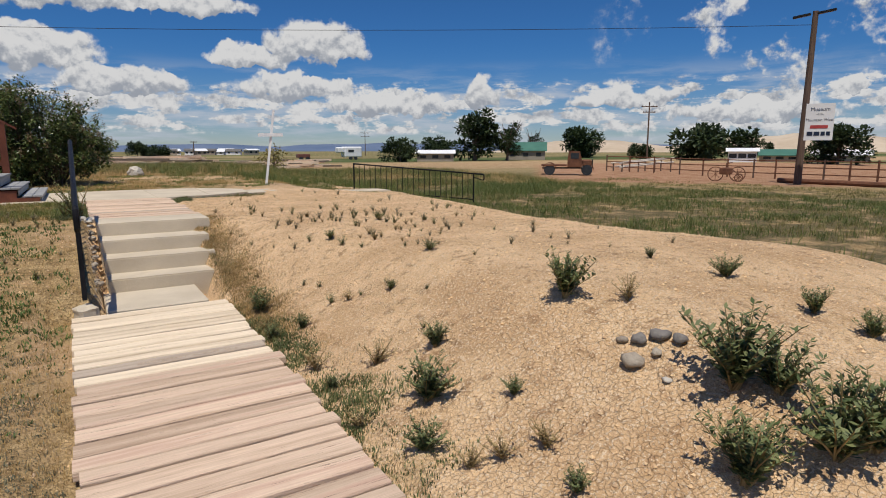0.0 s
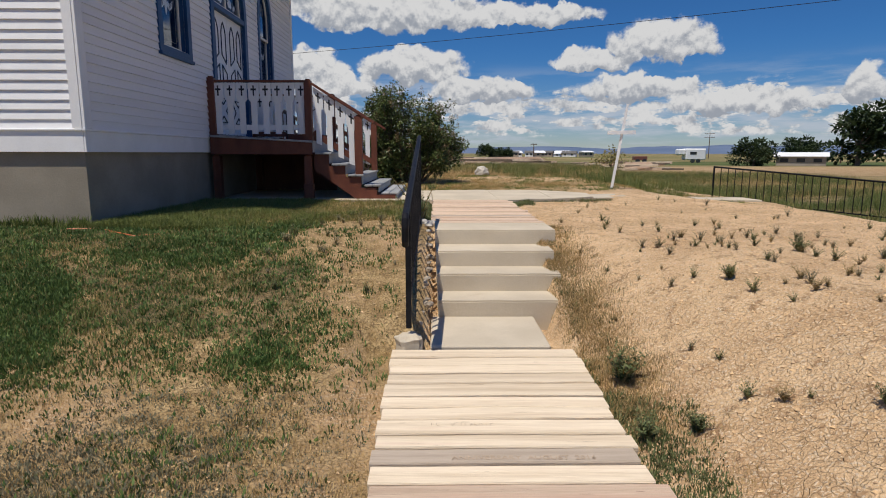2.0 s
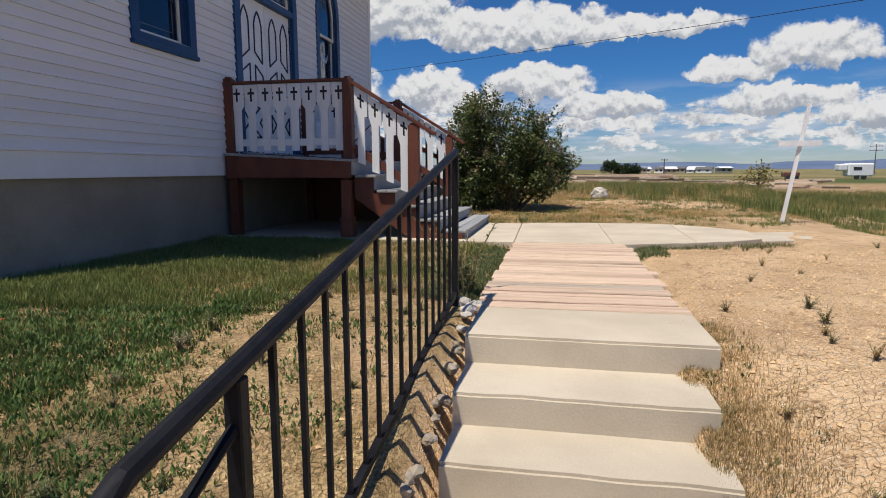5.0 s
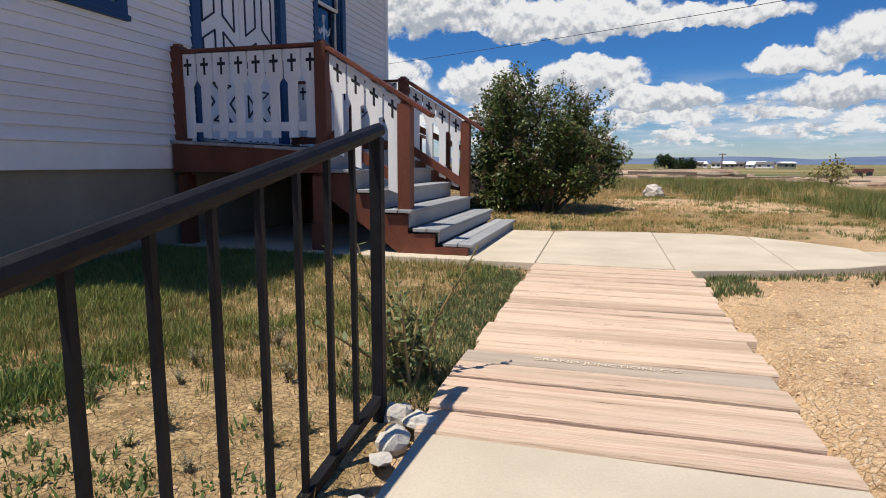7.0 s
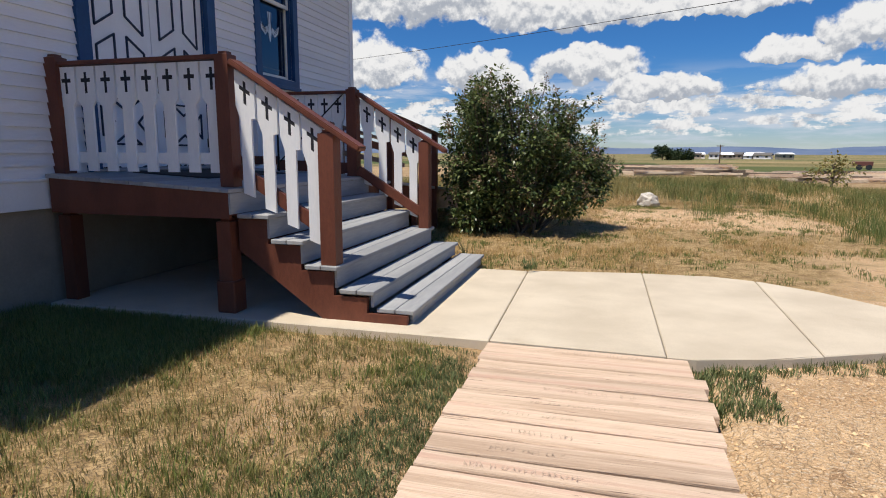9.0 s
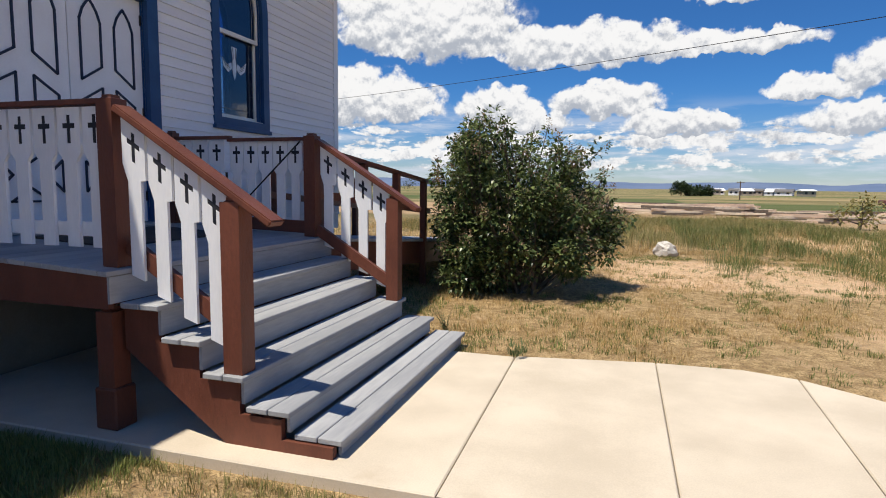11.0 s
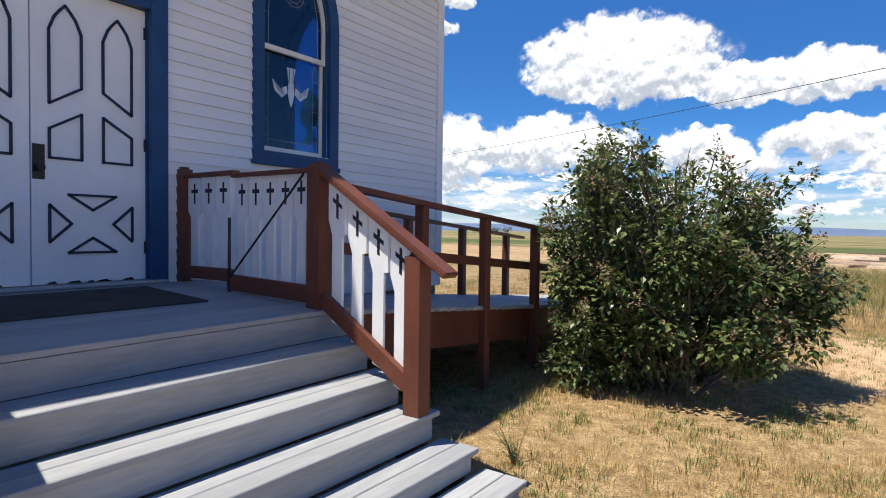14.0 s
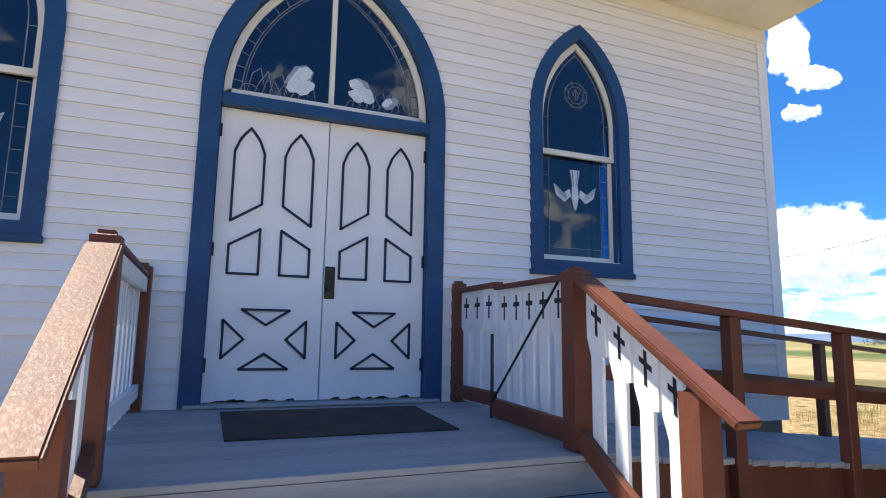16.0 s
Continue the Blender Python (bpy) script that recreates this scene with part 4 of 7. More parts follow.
def build_steps():
    s = thing("concrete_steps", (0.75, 6.8, -0.6), "four pale worn concrete garden steps", "steps", kind="structure")
    tops = [(6.79, 7.15, -0.46, 0.20, 1.30), (7.15, 7.52, -0.30, 0.19, 1.32), (7.52, 7.95, -0.15, 0.18, 1.325), (7.95, 8.585, 0.0, 0.17, 1.42)]
    rnd = random.Random(3)
    for k, (y0, y1, z, x0, x1) in enumerate(tops):
        bm = bmesh.new()
        box(bm, x0, x1, y0, y1 + (0.02 if k < 3 else 0.0), -0.9, z)
        bmesh.ops.subdivide_edges(bm, edges=[e for e in bm.edges if abs(e.verts[0].co.x - e.verts[1].co.x) > 0.5], cuts=14)
        bmesh.ops.bevel(bm, geom=[e for e in bm.edges if all(abs(v.co.z - z) < 1e-4 and abs(v.co.y - y0) < 1e-4 for v in e.verts)], offset=0.014, segments=2, affect="EDGES")
        for v in bm.verts:
            if v.co.y < y0 + 0.1:
                v.co.y += 0.008 * noise.noise((v.co.x * 4, k * 7.0, v.co.z * 3))
                v.co.z += 0.004 * noise.noise((v.co.x * 5, k * 3.0, 2.0))
        part("step", bm, "concrete", s)
    part("landing", boxed(0.14, 1.02, 6.0, 6.785, -0.8, -0.595, 0.012), "concrete", s, "rough concrete pad at the foot")


def plank_mesh(width, length, seed):
    """One weathered sawn plank along x, slightly bowed and split at its ends."""
    bm = bmesh.new()
    n, hgt = 10, 0.05
    loops = []
    for i in range(n + 1):
        u = i / n
        x = length * u
        bow = 0.017 * noise.noise((u * 2.2, seed * 1.7, 0.0))
        dz = 0.004 * noise.noise((u * 3.1, seed * 0.9, 5.0))
        w = width / 2 + 0.003 * noise.noise((u * 5.0, seed * 2.3, 9.0))
        loops.append([bm.verts.new((x, bow + a * w, dz + z)) for a, z in ((-1, -hgt), (1, -hgt), (1, -0.008), (0.93, 0.0), (-0.93, 0.0), (-1, -0.008))])
    for a, b in zip(loops, loops[1:]):
        for k in range(6):
            bm.faces.new((a[k], a[(k + 1) % 6], b[(k + 1) % 6], b[k]))
    bm.faces.new(loops[0])
    bm.faces.new(loops[-1])
    return bm


def build_boardwalk(name, y0, y1, x0, x1, top, dark, pitch, seed):
    w = thing(name, ((x0 + x1) / 2, y0, top(y0)), "boardwalk of weathered sawn planks with carved lettering", "boardwalk", kind="structure")
    rnd = random.Random(seed)
    meshes = []
    for m in ("plank_wood", "plank_dark", "plank_cream"):
        meshes.append([to_mesh("plank", plank_mesh(1.0, x1 - x0, seed + k), m) for k in range(6)])
    y = y0
    places = []
    k = 0
    while y < y1 - 0.05:
        wid = min(pitch * rnd.uniform(0.86, 1.16), y1 - y)
        mid = y + wid / 2
        is_dark = any(abs(mid - d) < pitch * 0.5 for d in dark)
        ob = new("plank", meshes[1 if is_dark else 2 if 4.35 < mid < 8.0 else 0][rnd.randrange(6)])
        ob.parent = w
        ob.location = Vector((x0 + rnd.uniform(-0.018, 0.014), mid, top(mid) + rnd.uniform(-0.006, 0.004))) - BASE[w]
        ob.scale = (1.0 + rnd.uniform(-0.025, 0.022), wid - rnd.uniform(0.008, 0.024), 1.0)
        ob.rotation_euler = (rnd.uniform(-0.012, 0.012), rnd.uniform(-0.004, 0.004), rnd.uniform(-0.006, 0.006))
        if is_dark:
            tagged(ob, "greyer, darker plank")
        places.append((mid, wid))
        y += wid
        k += 1
    return w, places


def lower_top(y):
    return -0.60 - 0.03 * (6.0 - y)


LOWER, LOWER_PLANKS = build_boardwalk("boardwalk_lower", -2.6, 5.98, WALK_X0, WALK_X1, lower_top, [4.46], 0.158, 11)
UPPER, UPPER_PLANKS = build_boardwalk("boardwalk_upper", 8.60, 11.97, UP_X0, UP_X1, lambda y: 0.004, [9.42], 0.165, 23)
build_paving()
build_steps()

# ---------------------------------------------------------------- the porch
DECK_X = -1.90


def deck_z(x):
    """The porch floor falls a little to the front."""
    return 1.085 + (x - FACE) * (0.99 - 1.085) / (DECK_X - FACE)


def picket_mesh(width, z_top, z_bot, slope, point=0.0, thick=0.02, neck=0.56):
    """A board with a wide shouldered head, pierced by a cross, around x = 0; slope tilts its head and foot."""
    w, n = width / 2, width / 2 * neck
    ht = z_top - 0.25
    a, b = width * 0.27, width * 0.075          # half lengths of the cross arms, half thickness
    c0, c1, c2, c3 = z_top - 0.215, z_top - 0.125, z_top - 0.094, z_top - 0.045
    shoulder0, shoulder1 = ht - 0.075, ht - 0.02
    cols = [-w, -a, -b, b, a, w]
    rows = [z_bot, shoulder0, shoulder1, c0, c1, c2, c3, z_top]
    bm = bmesh.new()
    grid = {}
    for side in (0, 1):
        for j, z in enumerate(rows):
            for i, x in enumerate(cols):
                xx = x
                if j <= 1:
                    xx = math.copysign(min(abs(x), n), x)
                zz = z + (slope * xx if j >= 2 or (j == 0 and slope) else 0.0)
                if j == 0 and point:
                    zz = z + point * (xx + w)
                grid[side, i, j] = bm.verts.new((xx, side * thick, zz))
    hole = {(2, 3), (1, 4), (2, 4), (3, 4), (2, 5)}
    cells = [(i, j) for i in range(5) for j in range(7) if (i, j) not in hole]
    for i, j in cells:
        for side in (0, 1):
            bm.faces.new([grid[(side,) + p] for p in ((i, j), (i + 1, j), (i + 1, j + 1), (i, j + 1))])
        for (di, dj), (p, q) in (((-1, 0), ((i, j), (i, j + 1))), ((1, 0), ((i + 1, j), (i + 1, j + 1))), ((0, -1), ((i, j), (i + 1, j))), ((0, 1), ((i, j + 1), (i + 1, j + 1)))):
            if (i + di, j + dj) not in cells:
                bm.faces.new((grid[(0,) + p], grid[(0,) + q], grid[(1,) + q], grid[(1,) + p]))
    bmesh.ops.remove_doubles(bm, verts=bm.verts, dist=1e-5)
    return bm, (a, b, c0, c1, c2, c3)


def cross_plates(cross, slope, thick):
    """The dark cross let into a picket's opening, and the greyer bar over it."""
    a, b, c0, c1, c2, c3 = cross
    dark, bar_bm = bmesh.new(), bmesh.new()
    box(dark, -a, a, thick * 0.1, thick * 0.55, c0, c3)
    for v in dark.verts:
        v.co.z += slope * v.co.x
    box(bar_bm, b * 0.2, a * 0.98, thick * 0.56, thick * 0.8, c1, c2)
    for v in bar_bm.verts:
        v.co.z += slope * v.co.x
    return dark, bar_bm


surface("cross_black", (0.012, 0.013, 0.018), (0.03, 0.03, 0.036), 8.0, 0.6, 30.0, 0.1)
surface("cross_grey", (0.16, 0.165, 0.175), (0.24, 0.245, 0.25), 8.0, 0.6, 30.0, 0.1)


def add_pickets(rail, places, y, width, heights, slope=0.0, point=0.0, flip=False, turn=0.0):
    """Pickets along x at the given middles; heights gives (top, bottom) for each."""
    cache = {}
    for x, (zt, zb) in zip(places, heights):
        size = round(zt - zb, 3)
        if size not in cache:
            bm, cross = picket_mesh(width, size, 0.0, slope, point)
            dark, grey = cross_plates(cross, slope, 0.02)
            cache[size] = (to_mesh("picket", bm, "picket_white"), to_mesh("cross_inlay", dark, "cross_black"), to_mesh("cross_bar", grey, "cross_grey"))
        meshes = cache[size]
        ob = new("picket", meshes[0])
        ob.parent = rail
        ob.location = Vector((x, y, zb)) - BASE[rail]
        ob.rotation_euler = (0, 0, turn)
        for name, me in zip(("cross_inlay", "cross_bar"), meshes[1:]):
            kid = new(name, me)
            kid.parent = ob
            if name == "cross_inlay":
                tagged(kid, "black cross let into the board")


def post(parent, x, y, z0, z1, half=0.06, name="post", label=""):
    bm = bmesh.new()
    box(bm, x - half, x + half, y - half, y + half, z0, z1)
    bmesh.ops.bevel(bm, geom=[e for e in bm.edges if all(v.co.z > z1 - 0.001 for v in e.verts)], offset=half * 0.42, segments=3, affect="EDGES")
    return part(name, bm, "brown_paint", parent, label)


def build_porch():
    d = thing("porch", (-2.8, 13.4, 0.0), "grey-floored wooden church porch on brown framing", "porch", kind="structure")
    x = FACE + 0.045
    rnd = random.Random(8)
    y0, y1 = 12.03, 14.79
    boards = []
    while x < DECK_X - 0.03:
        w = min(0.14, DECK_X - x)
        bm = bmesh.new()
        box(bm, x + 0.002, x + w - 0.002, y0, y1, -0.032, 0.0, 0.003)
        for v in bm.verts:
            v.co.z += deck_z(v.co.x)
        part("deck_board", bm, "grey_deck", d)
        x += w
    for yy in (y0 + 0.03, y1 - 0.07):
        bm = bmesh.new()
        box(bm, FACE + 0.05, DECK_X - 0.03, yy, yy + 0.04, 0.76, 0.0)
        for v in bm.verts:
            v.co.z = 0.76 if v.co.z > 0.5 else deck_z(v.co.x) - 0.034
        part("rim_joist", bm, "brown_paint", d, "brown rim joist")
    part("rim_joist", boxed(DECK_X - 0.075, DECK_X - 0.035, y0 + 0.08, y1 - 0.08, 0.78, 0.95), "brown_paint", d)
    # unseen board, added to keep light from the north out from under the porch
    part("skirt_board", boxed(FACE + 0.06, DECK_X - 0.09, 14.66, 14.685, 0.0, 0.758), "brown_paint", d, "unseen brown board added to block light under the porch")
    for yy in (12.17, 14.58):
        for xx in (-2.02, -3.58):
            post(d, xx, yy, 0.0, 0.755, 0.062, "under_post", "brown post under the porch")
    for xx in (-2.02,):
        for yy in (12.17, 14.58):
            bm = bmesh.new()
            box(bm, xx - 0.082, xx + 0.082, yy - 0.082, yy + 0.082, 0.0, 0.26, 0.01)
            part("post_sleeve", bm, "brown_paint", d, "wider brown sleeve at the post foot")
    return d


def build_stairs():
    s = thing("porch_stairs", (-1.2, 13.4, 0.0), "wide grey wooden stairs with brown stringers", "stairs", kind="structure")
    noses = [(-0.485, 0.108, 12.19, 14.78), (-0.785, 0.245, 12.15, 14.73), (-1.07, 0.42, 12.13, 14.72), (-1.345, 0.606, 12.12, 14.72), (-1.62, 0.795, 12.11, 14.72)]
    backs = [n[0] for n in noses[1:]] + [DECK_X]
    below = 0.0
    for (x, z, y0, y1), back in zip(noses, backs):
        mid = (x + back) / 2
        for a, b in ((back + 0.004, mid - 0.003), (mid + 0.003, x)):
            part("tread_board", boxed(a, b, y0, y1, z - 0.034, z, 0.005), "grey_deck", s)
        part("riser", boxed(x - 0.045, x - 0.025, y0 + 0.05, y1 - 0.05, below, z - 0.036), "grey_deck", s, "grey painted riser")
        below = z + 0.001
    part("riser", boxed(DECK_X - 0.02, DECK_X - 0.004, 12.05, 14.76, below, 0.955), "grey_deck", s, "grey painted riser")
    for y in (12.17, 14.62):
        bm = bmesh.new()
        pts = [(-0.53, 0.0), (-0.53, 0.068), (-0.85, 0.068), (-0.85, 0.188), (-1.12, 0.188), (-1.12, 0.37), (-1.39, 0.37), (-1.39, 0.56), (-1.67, 0.56), (-1.67, 0.752), (-1.925, 0.752), (-1.925, 0.50), (-1.22, 0.0)]
        prism(bm, pts, "y", y, y + 0.045)
        part("stringer", bm, "brown_paint", s, "brown notched stringer")


def build_balustrades():
    a = thing("porch_balustrade", (-2.8, 12.215, 1.0), "brown railing with white cross-cut pickets beside the porch floor", "railing", "porch railings")
    post(a, -3.635, 12.215, deck_z(-3.6) + 0.001, 2.06)
    post(a, -2.0, 12.215, deck_z(-2.0) + 0.001, 2.02, 0.058)
    part("top_rail", boxed(-3.574, -2.063, 12.170, 12.260, 1.965, 2.0, 0.006), "brown_paint", a)
    part("inner_rail", boxed(-3.574, -2.063, 12.220, 12.255, 1.86, 1.955, 0.004), "picket_white", a, "white rail behind the pickets")
    part("bottom_rail", boxed(-3.574, -2.063, 12.220, 12.255, 1.17, 1.26, 0.004), "picket_white", a, "white rail behind the pickets")
    n = 8
    xs = [-3.52 + (1.40 / (n - 1)) * k for k in range(n)]
    add_pickets(a, xs, 12.197, 0.178, [(1.955, 1.105)] * n)
    b = thing("stair_balustrade", (-1.5, 12.215, 0.4), "sloping brown handrail with four white cross-cut pickets", "railing", "porch railings")
    post(b, -1.155, 12.225, 0.421, 1.43, 0.062)
    slope = -0.625
    bm = bmesh.new()
    bar(bm, (-1.935, 12.215, 1.945), (-0.885, 12.215, 1.945 + slope * 1.05), 0.135, 0.042)
    bmesh.ops.bevel(bm, geom=list(bm.edges), offset=0.008, segments=2, affect="EDGES")
    part("handrail", bm, "brown_paint", b, "wide brown handrail worn pale on top")
    bm = bmesh.new()
    bar(bm, (-1.93, 12.237, 1.13), (-1.18, 12.237, 0.66), 0.04, 0.10)
    part("bottom_rail", bm, "brown_paint", b)
    xs = [-1.83, -1.645, -1.46, -1.275]
    tops = [1.925 + slope * (x + 1.935) - 0.022 for x in xs]
    add_pickets(b, xs, 12.193, 0.165, [(t, t - 0.875) for t in tops], slope, -0.35)
    c = thing("stair_balustrade", (-1.5, 14.580, 0.4), "sloping brown handrail with four white cross-cut pickets", "railing", "porch railings")
    post(c, -2.0, 14.560, deck_z(-2.0) + 0.001, 2.0, 0.06)
    post(c, -1.135, 14.560, 0.421, 1.41, 0.058)
    bm = bmesh.new()
    bar(bm, (-1.93, 14.560, 1.93), (-0.89, 14.560, 1.93 + slope * 1.04), 0.135, 0.042)
    bmesh.ops.bevel(bm, geom=list(bm.edges), offset=0.008, segments=2, affect="EDGES")
    part("handrail", bm, "brown_paint", c)
    bm = bmesh.new()
    bar(bm, (-1.93, 14.535, 1.07), (-1.18, 14.535, 0.60), 0.045, 0.10)
    part("bottom_rail", bm, "brown_paint", c)
    tops = [1.91 + slope * (x + 1.93) - 0.022 for x in xs]
    add_pickets(c, xs, 14.565, 0.165, [(t, t - 0.90) for t in tops], slope, -0.35)
    e = thing("porch_balustrade", (-3.3, 14.560, 1.07), "short brown railing with white cross-cut pickets by the wall", "railing", "porch railings")
    post(e, -3.66, 14.560, deck_z(-3.6) + 0.001, 2.05, 0.05)
    part("top_rail", boxed(-3.609, -2.93, 14.525, 14.595, 1.955, 1.99, 0.006), "brown_paint", e)
    part("bottom_rail", boxed(-3.609, -2.96, 14.520, 14.560, 1.12, 1.22, 0.006), "brown_paint", e)
    add_pickets(e, [-3.51, -3.31, -3.11], 14.565, 0.185, [(1.95, 1.10)] * 3)
    gate = thing("porch_gate", (-2.5, 14.560, 1.03), "closed picket gate with a diagonal iron brace rod", "gate", "porch railings")
    part("top_rail", boxed(-2.955, -2.07, 14.520, 14.560, 1.93, 1.965, 0.006), "brown_paint", gate)
    bm = bmesh.new()
    bar(bm, (-2.98, 14.530, 1.12), (-2.07, 14.530, 1.09), 0.04, 0.12)
    part("bottom_rail", bm, "brown_paint", gate)
    add_pickets(gate, [-2.87, -2.70, -2.53, -2.36, -2.19], 14.565, 0.162, [(1.93, 1.04)] * 5)
    bm = bmesh.new()
    tube(bm, [(-2.93, 14.505, 1.16), (-2.10, 14.505, 1.92)], 0.008, 8)
    part("brace_rod", bm, "dark_metal", gate, "thin dark iron brace rod")
    bm = bmesh.new()
    tube(bm, [(-2.955, 14.515, 1.02), (-2.955, 14.515, 1.62)], 0.012, 8)
    part("drop_bolt", bm, "dark_metal", gate, "dark drop bolt")
    bm = bmesh.new()
    box(bm, -3.45, -2.62, 12.76, 14.12, 0.0, 0.012, 0.003)
    for v in bm.verts:
        v.co.z += deck_z(v.co.x) + 0.001
    joined("door_mat", bm, "mat_rubber", "dark brown rubber door mat on the porch", "door mat")


def build_ramp():
    r = thing("ramp", (-2.8, 18.0, 0.0), "grey plank access ramp with brown framing", "ramp", kind="structure")

    def z_at(y):
        return 0.955 - 0.085 * (y - 14.8)
    y = 14.82
    # the deck is carried on unseen behind the bush to shade its underside
    while y < 21.6:
        bm = bmesh.new()
        box(bm, -3.62, -1.96, y + 0.003, y + 0.137, z_at(y) - 0.035, z_at(y), 0.003)
        part("deck_board", bm, "grey_deck", r)
        y += 0.14
    # joists follow the added, hidden length of deck that blocks light
    for x in (-2.03, -3.55):
        bm = bmesh.new()
        bar(bm, (x, 14.83, z_at(14.83) - 0.19), (x, 21.6, z_at(21.6) - 0.19), 0.04, 0.34)
        part("rim_joist", bm, "brown_paint", r, "brown rim joist")
    for k, (x, ys, lift) in enumerate(((-1.98, (15.70, 16.73, 17.83), 0.89), (-3.5, (16.2, 17.41, 18.62, 19.87), 0.96))):
        f = thing("ramp_railing", (x, ys[0], 0.0), "plain brown two-rail wooden ramp railing", "railing", "ramp railings")
        for y in ys:
            base = -0.05 if k == 0 else z_at(y) + 0.002
            part("post", boxed(x - 0.045, x + 0.045, y - 0.045, y + 0.045, base, z_at(y) + lift - 0.02, 0.006), "brown_paint", f)
        start = 14.68 if k == 0 else 15.9
        for h, w, t in ((lift, 0.10, 0.042), (lift - 0.44, 0.04, 0.085)):
            bm = bmesh.new()
            off = 0.0 if h == lift else (-0.066 if k == 0 else 0.066)
            stop = 18.3 if k == 0 else 20.4
            bar(bm, (x + off, start, z_at(start) + h), (x + off, stop, z_at(stop) + h), w, t)
            part("rail", bm, "brown_paint", f)


build_porch()
build_stairs()
build_balustrades()
build_ramp()

# ---------------------------------------------------------------- iron handrail beside the steps


def iron_rail(name, at, p, q, drop_p, drop_q, count, label, curl=0.30, lower=0.10, lower_q=None, gap=0.0):
    """A welded rail from p to q (tops of its end posts); drops give the posts' heights."""
    r = thing(name, at, label, "handrail", "iron handrails")
    p, q = Vector(p), Vector(q)
    d = (q - p)
    flat_d = Vector((d.x, d.y, 0)).normalized()
    for top, drop in ((p, drop_p), (q, drop_q)):
        bm = bmesh.new()
        bar(bm, top - Vector((0, 0, drop)), top - Vector((0, 0, 0.02)), 0.04, 0.04)
        bmesh.ops.bevel(bm, geom=list(bm.edges), offset=0.004, segments=1, affect="EDGES")
        part("post", bm, "black_iron", r)
    s = d.normalized()
    end = p - s * curl
    bm = bmesh.new()
    pts = [q + s * 0.02, p, end, end - flat_d * 0.035 + Vector((0, 0, -0.02)), end - flat_d * 0.045 + Vector((0, 0, -0.07)), end - flat_d * 0.04 + Vector((0, 0, -0.16)), end - flat_d * 0.01 + Vector((0, 0, -0.19))]
    tube(bm, pts, 0.024, 10)
    part("top_rail", bm, "black_iron", r, "rounded black top rail curling down")
    bm = bmesh.new()
    tube(bm, [end - flat_d * 0.01 + Vector((0, 0, -0.19)), p + Vector((0, 0, -0.12))], 0.014, 8)
    part("curl_brace", bm, "black_iron", r)
    lo_p, lo_q = p - Vector((0, 0, drop_p - lower)), q - Vector((0, 0, drop_q - (lower if lower_q is None else lower_q)))
    bm = bmesh.new()
    bar(bm, lo_p, lo_q, 0.03, 0.03)
    part("bottom_rail", bm, "black_iron", r)
    for k in range(1, count):
        t = (1 - gap) * k / (count - 1) if gap else k / count
        bm = bmesh.new()
        bar(bm, lo_p.lerp(lo_q, t), p.lerp(q, t) - Vector((0, 0, 0.01)), 0.016, 0.016)
        part("baluster", bm, "black_iron", r)
    return r


iron_rail("iron_handrail", (0.0, 6.16, -0.5), (-0.018, 6.07, 0.445), (-0.012, 8.685, 0.96), 0.925, 0.99, 16, "black iron handrail with upright bars beside the steps", 0.34, 0.17, 0.09, 0.073)
iron_rail("iron_handrail", (9.5, 17.2, -0.5), (11.15, 16.0, 0.10), (7.93, 18.36, 0.42), 0.95, 0.95, 22, "black iron handrail with upright bars on the bank", 0.30, 0.10)


def lump(bm, c, size, seed, flat_f=0.7, sub=2):
    """A rounded, uneven stone."""
    made = bmesh.ops.create_icosphere(bm, subdivisions=sub, radius=1.0)["verts"]
    turn = Euler((seed * 1.3, seed * 2.1, seed * 0.7)).to_matrix()
    for v in made:
        n = 1.0 + 0.42 * noise.noise(v.co * 1.3 + Vector((seed * 5.1, 0, 0))) + 0.15 * noise.noise(v.co * 3.5 + Vector((seed * 3.3, 7, 0)))
        p = turn @ Vector((v.co.x * n, v.co.y * n * 0.78, v.co.z * n))
        v.co = Vector((p.x * size, p.y * size, p.z * size * flat_f)) + Vector(c)


def stone(x, y, size, seed, material, label, group="", flat_f=0.6, sink=0.25):
    bm = bmesh.new()
    z = ground_height(x, y)
    lump(bm, (0, 0, size * flat_f * (1 - sink)), size, seed, flat_f, 3 if size > 0.2 else 2)
    for f in bm.faces:
        f.smooth = True
    me = to_mesh("stone", bm, material)
    ob = new("stone", me)
    ob.location = (x, y, z)
    return tagged(ob, label, "stone", group)


for k, (x, y, s, m, text) in enumerate(((2.46, 2.02, 0.080, "stone", "smooth tan cobble on the bare soil"), (2.60, 2.11, 0.067, "stone_grey", "dark grey cobble on the bare soil"),
                                        (2.68, 2.03, 0.068, "stone_grey", "dark grey cobble on the bare soil"), (2.72, 1.93, 0.060, "stone_grey", "grey cobble on the bare soil"),
                                        (2.58, 1.97, 0.046, "stone", "small tan cobble on the bare soil"), (2.48, 1.82, 0.032, "stone_pale", "small pale cobble on the bare soil"),
                                        (2.55, 2.18, 0.045, "stone", "small tan cobble on the bare soil"))):
    stone(x, y, s * 0.80, k + 1, m, text, "stones on the bank", 0.6)
boulder = stone(1.86, 23.6, 0.25, 27, "stone_pale", "pale boulder at the edge of the dry grass", "", 0.85, 0.35)
boulder.name = "boulder"
for f in boulder.data.polygons:
    f.use_smooth = False
rnd = random.Random(31)
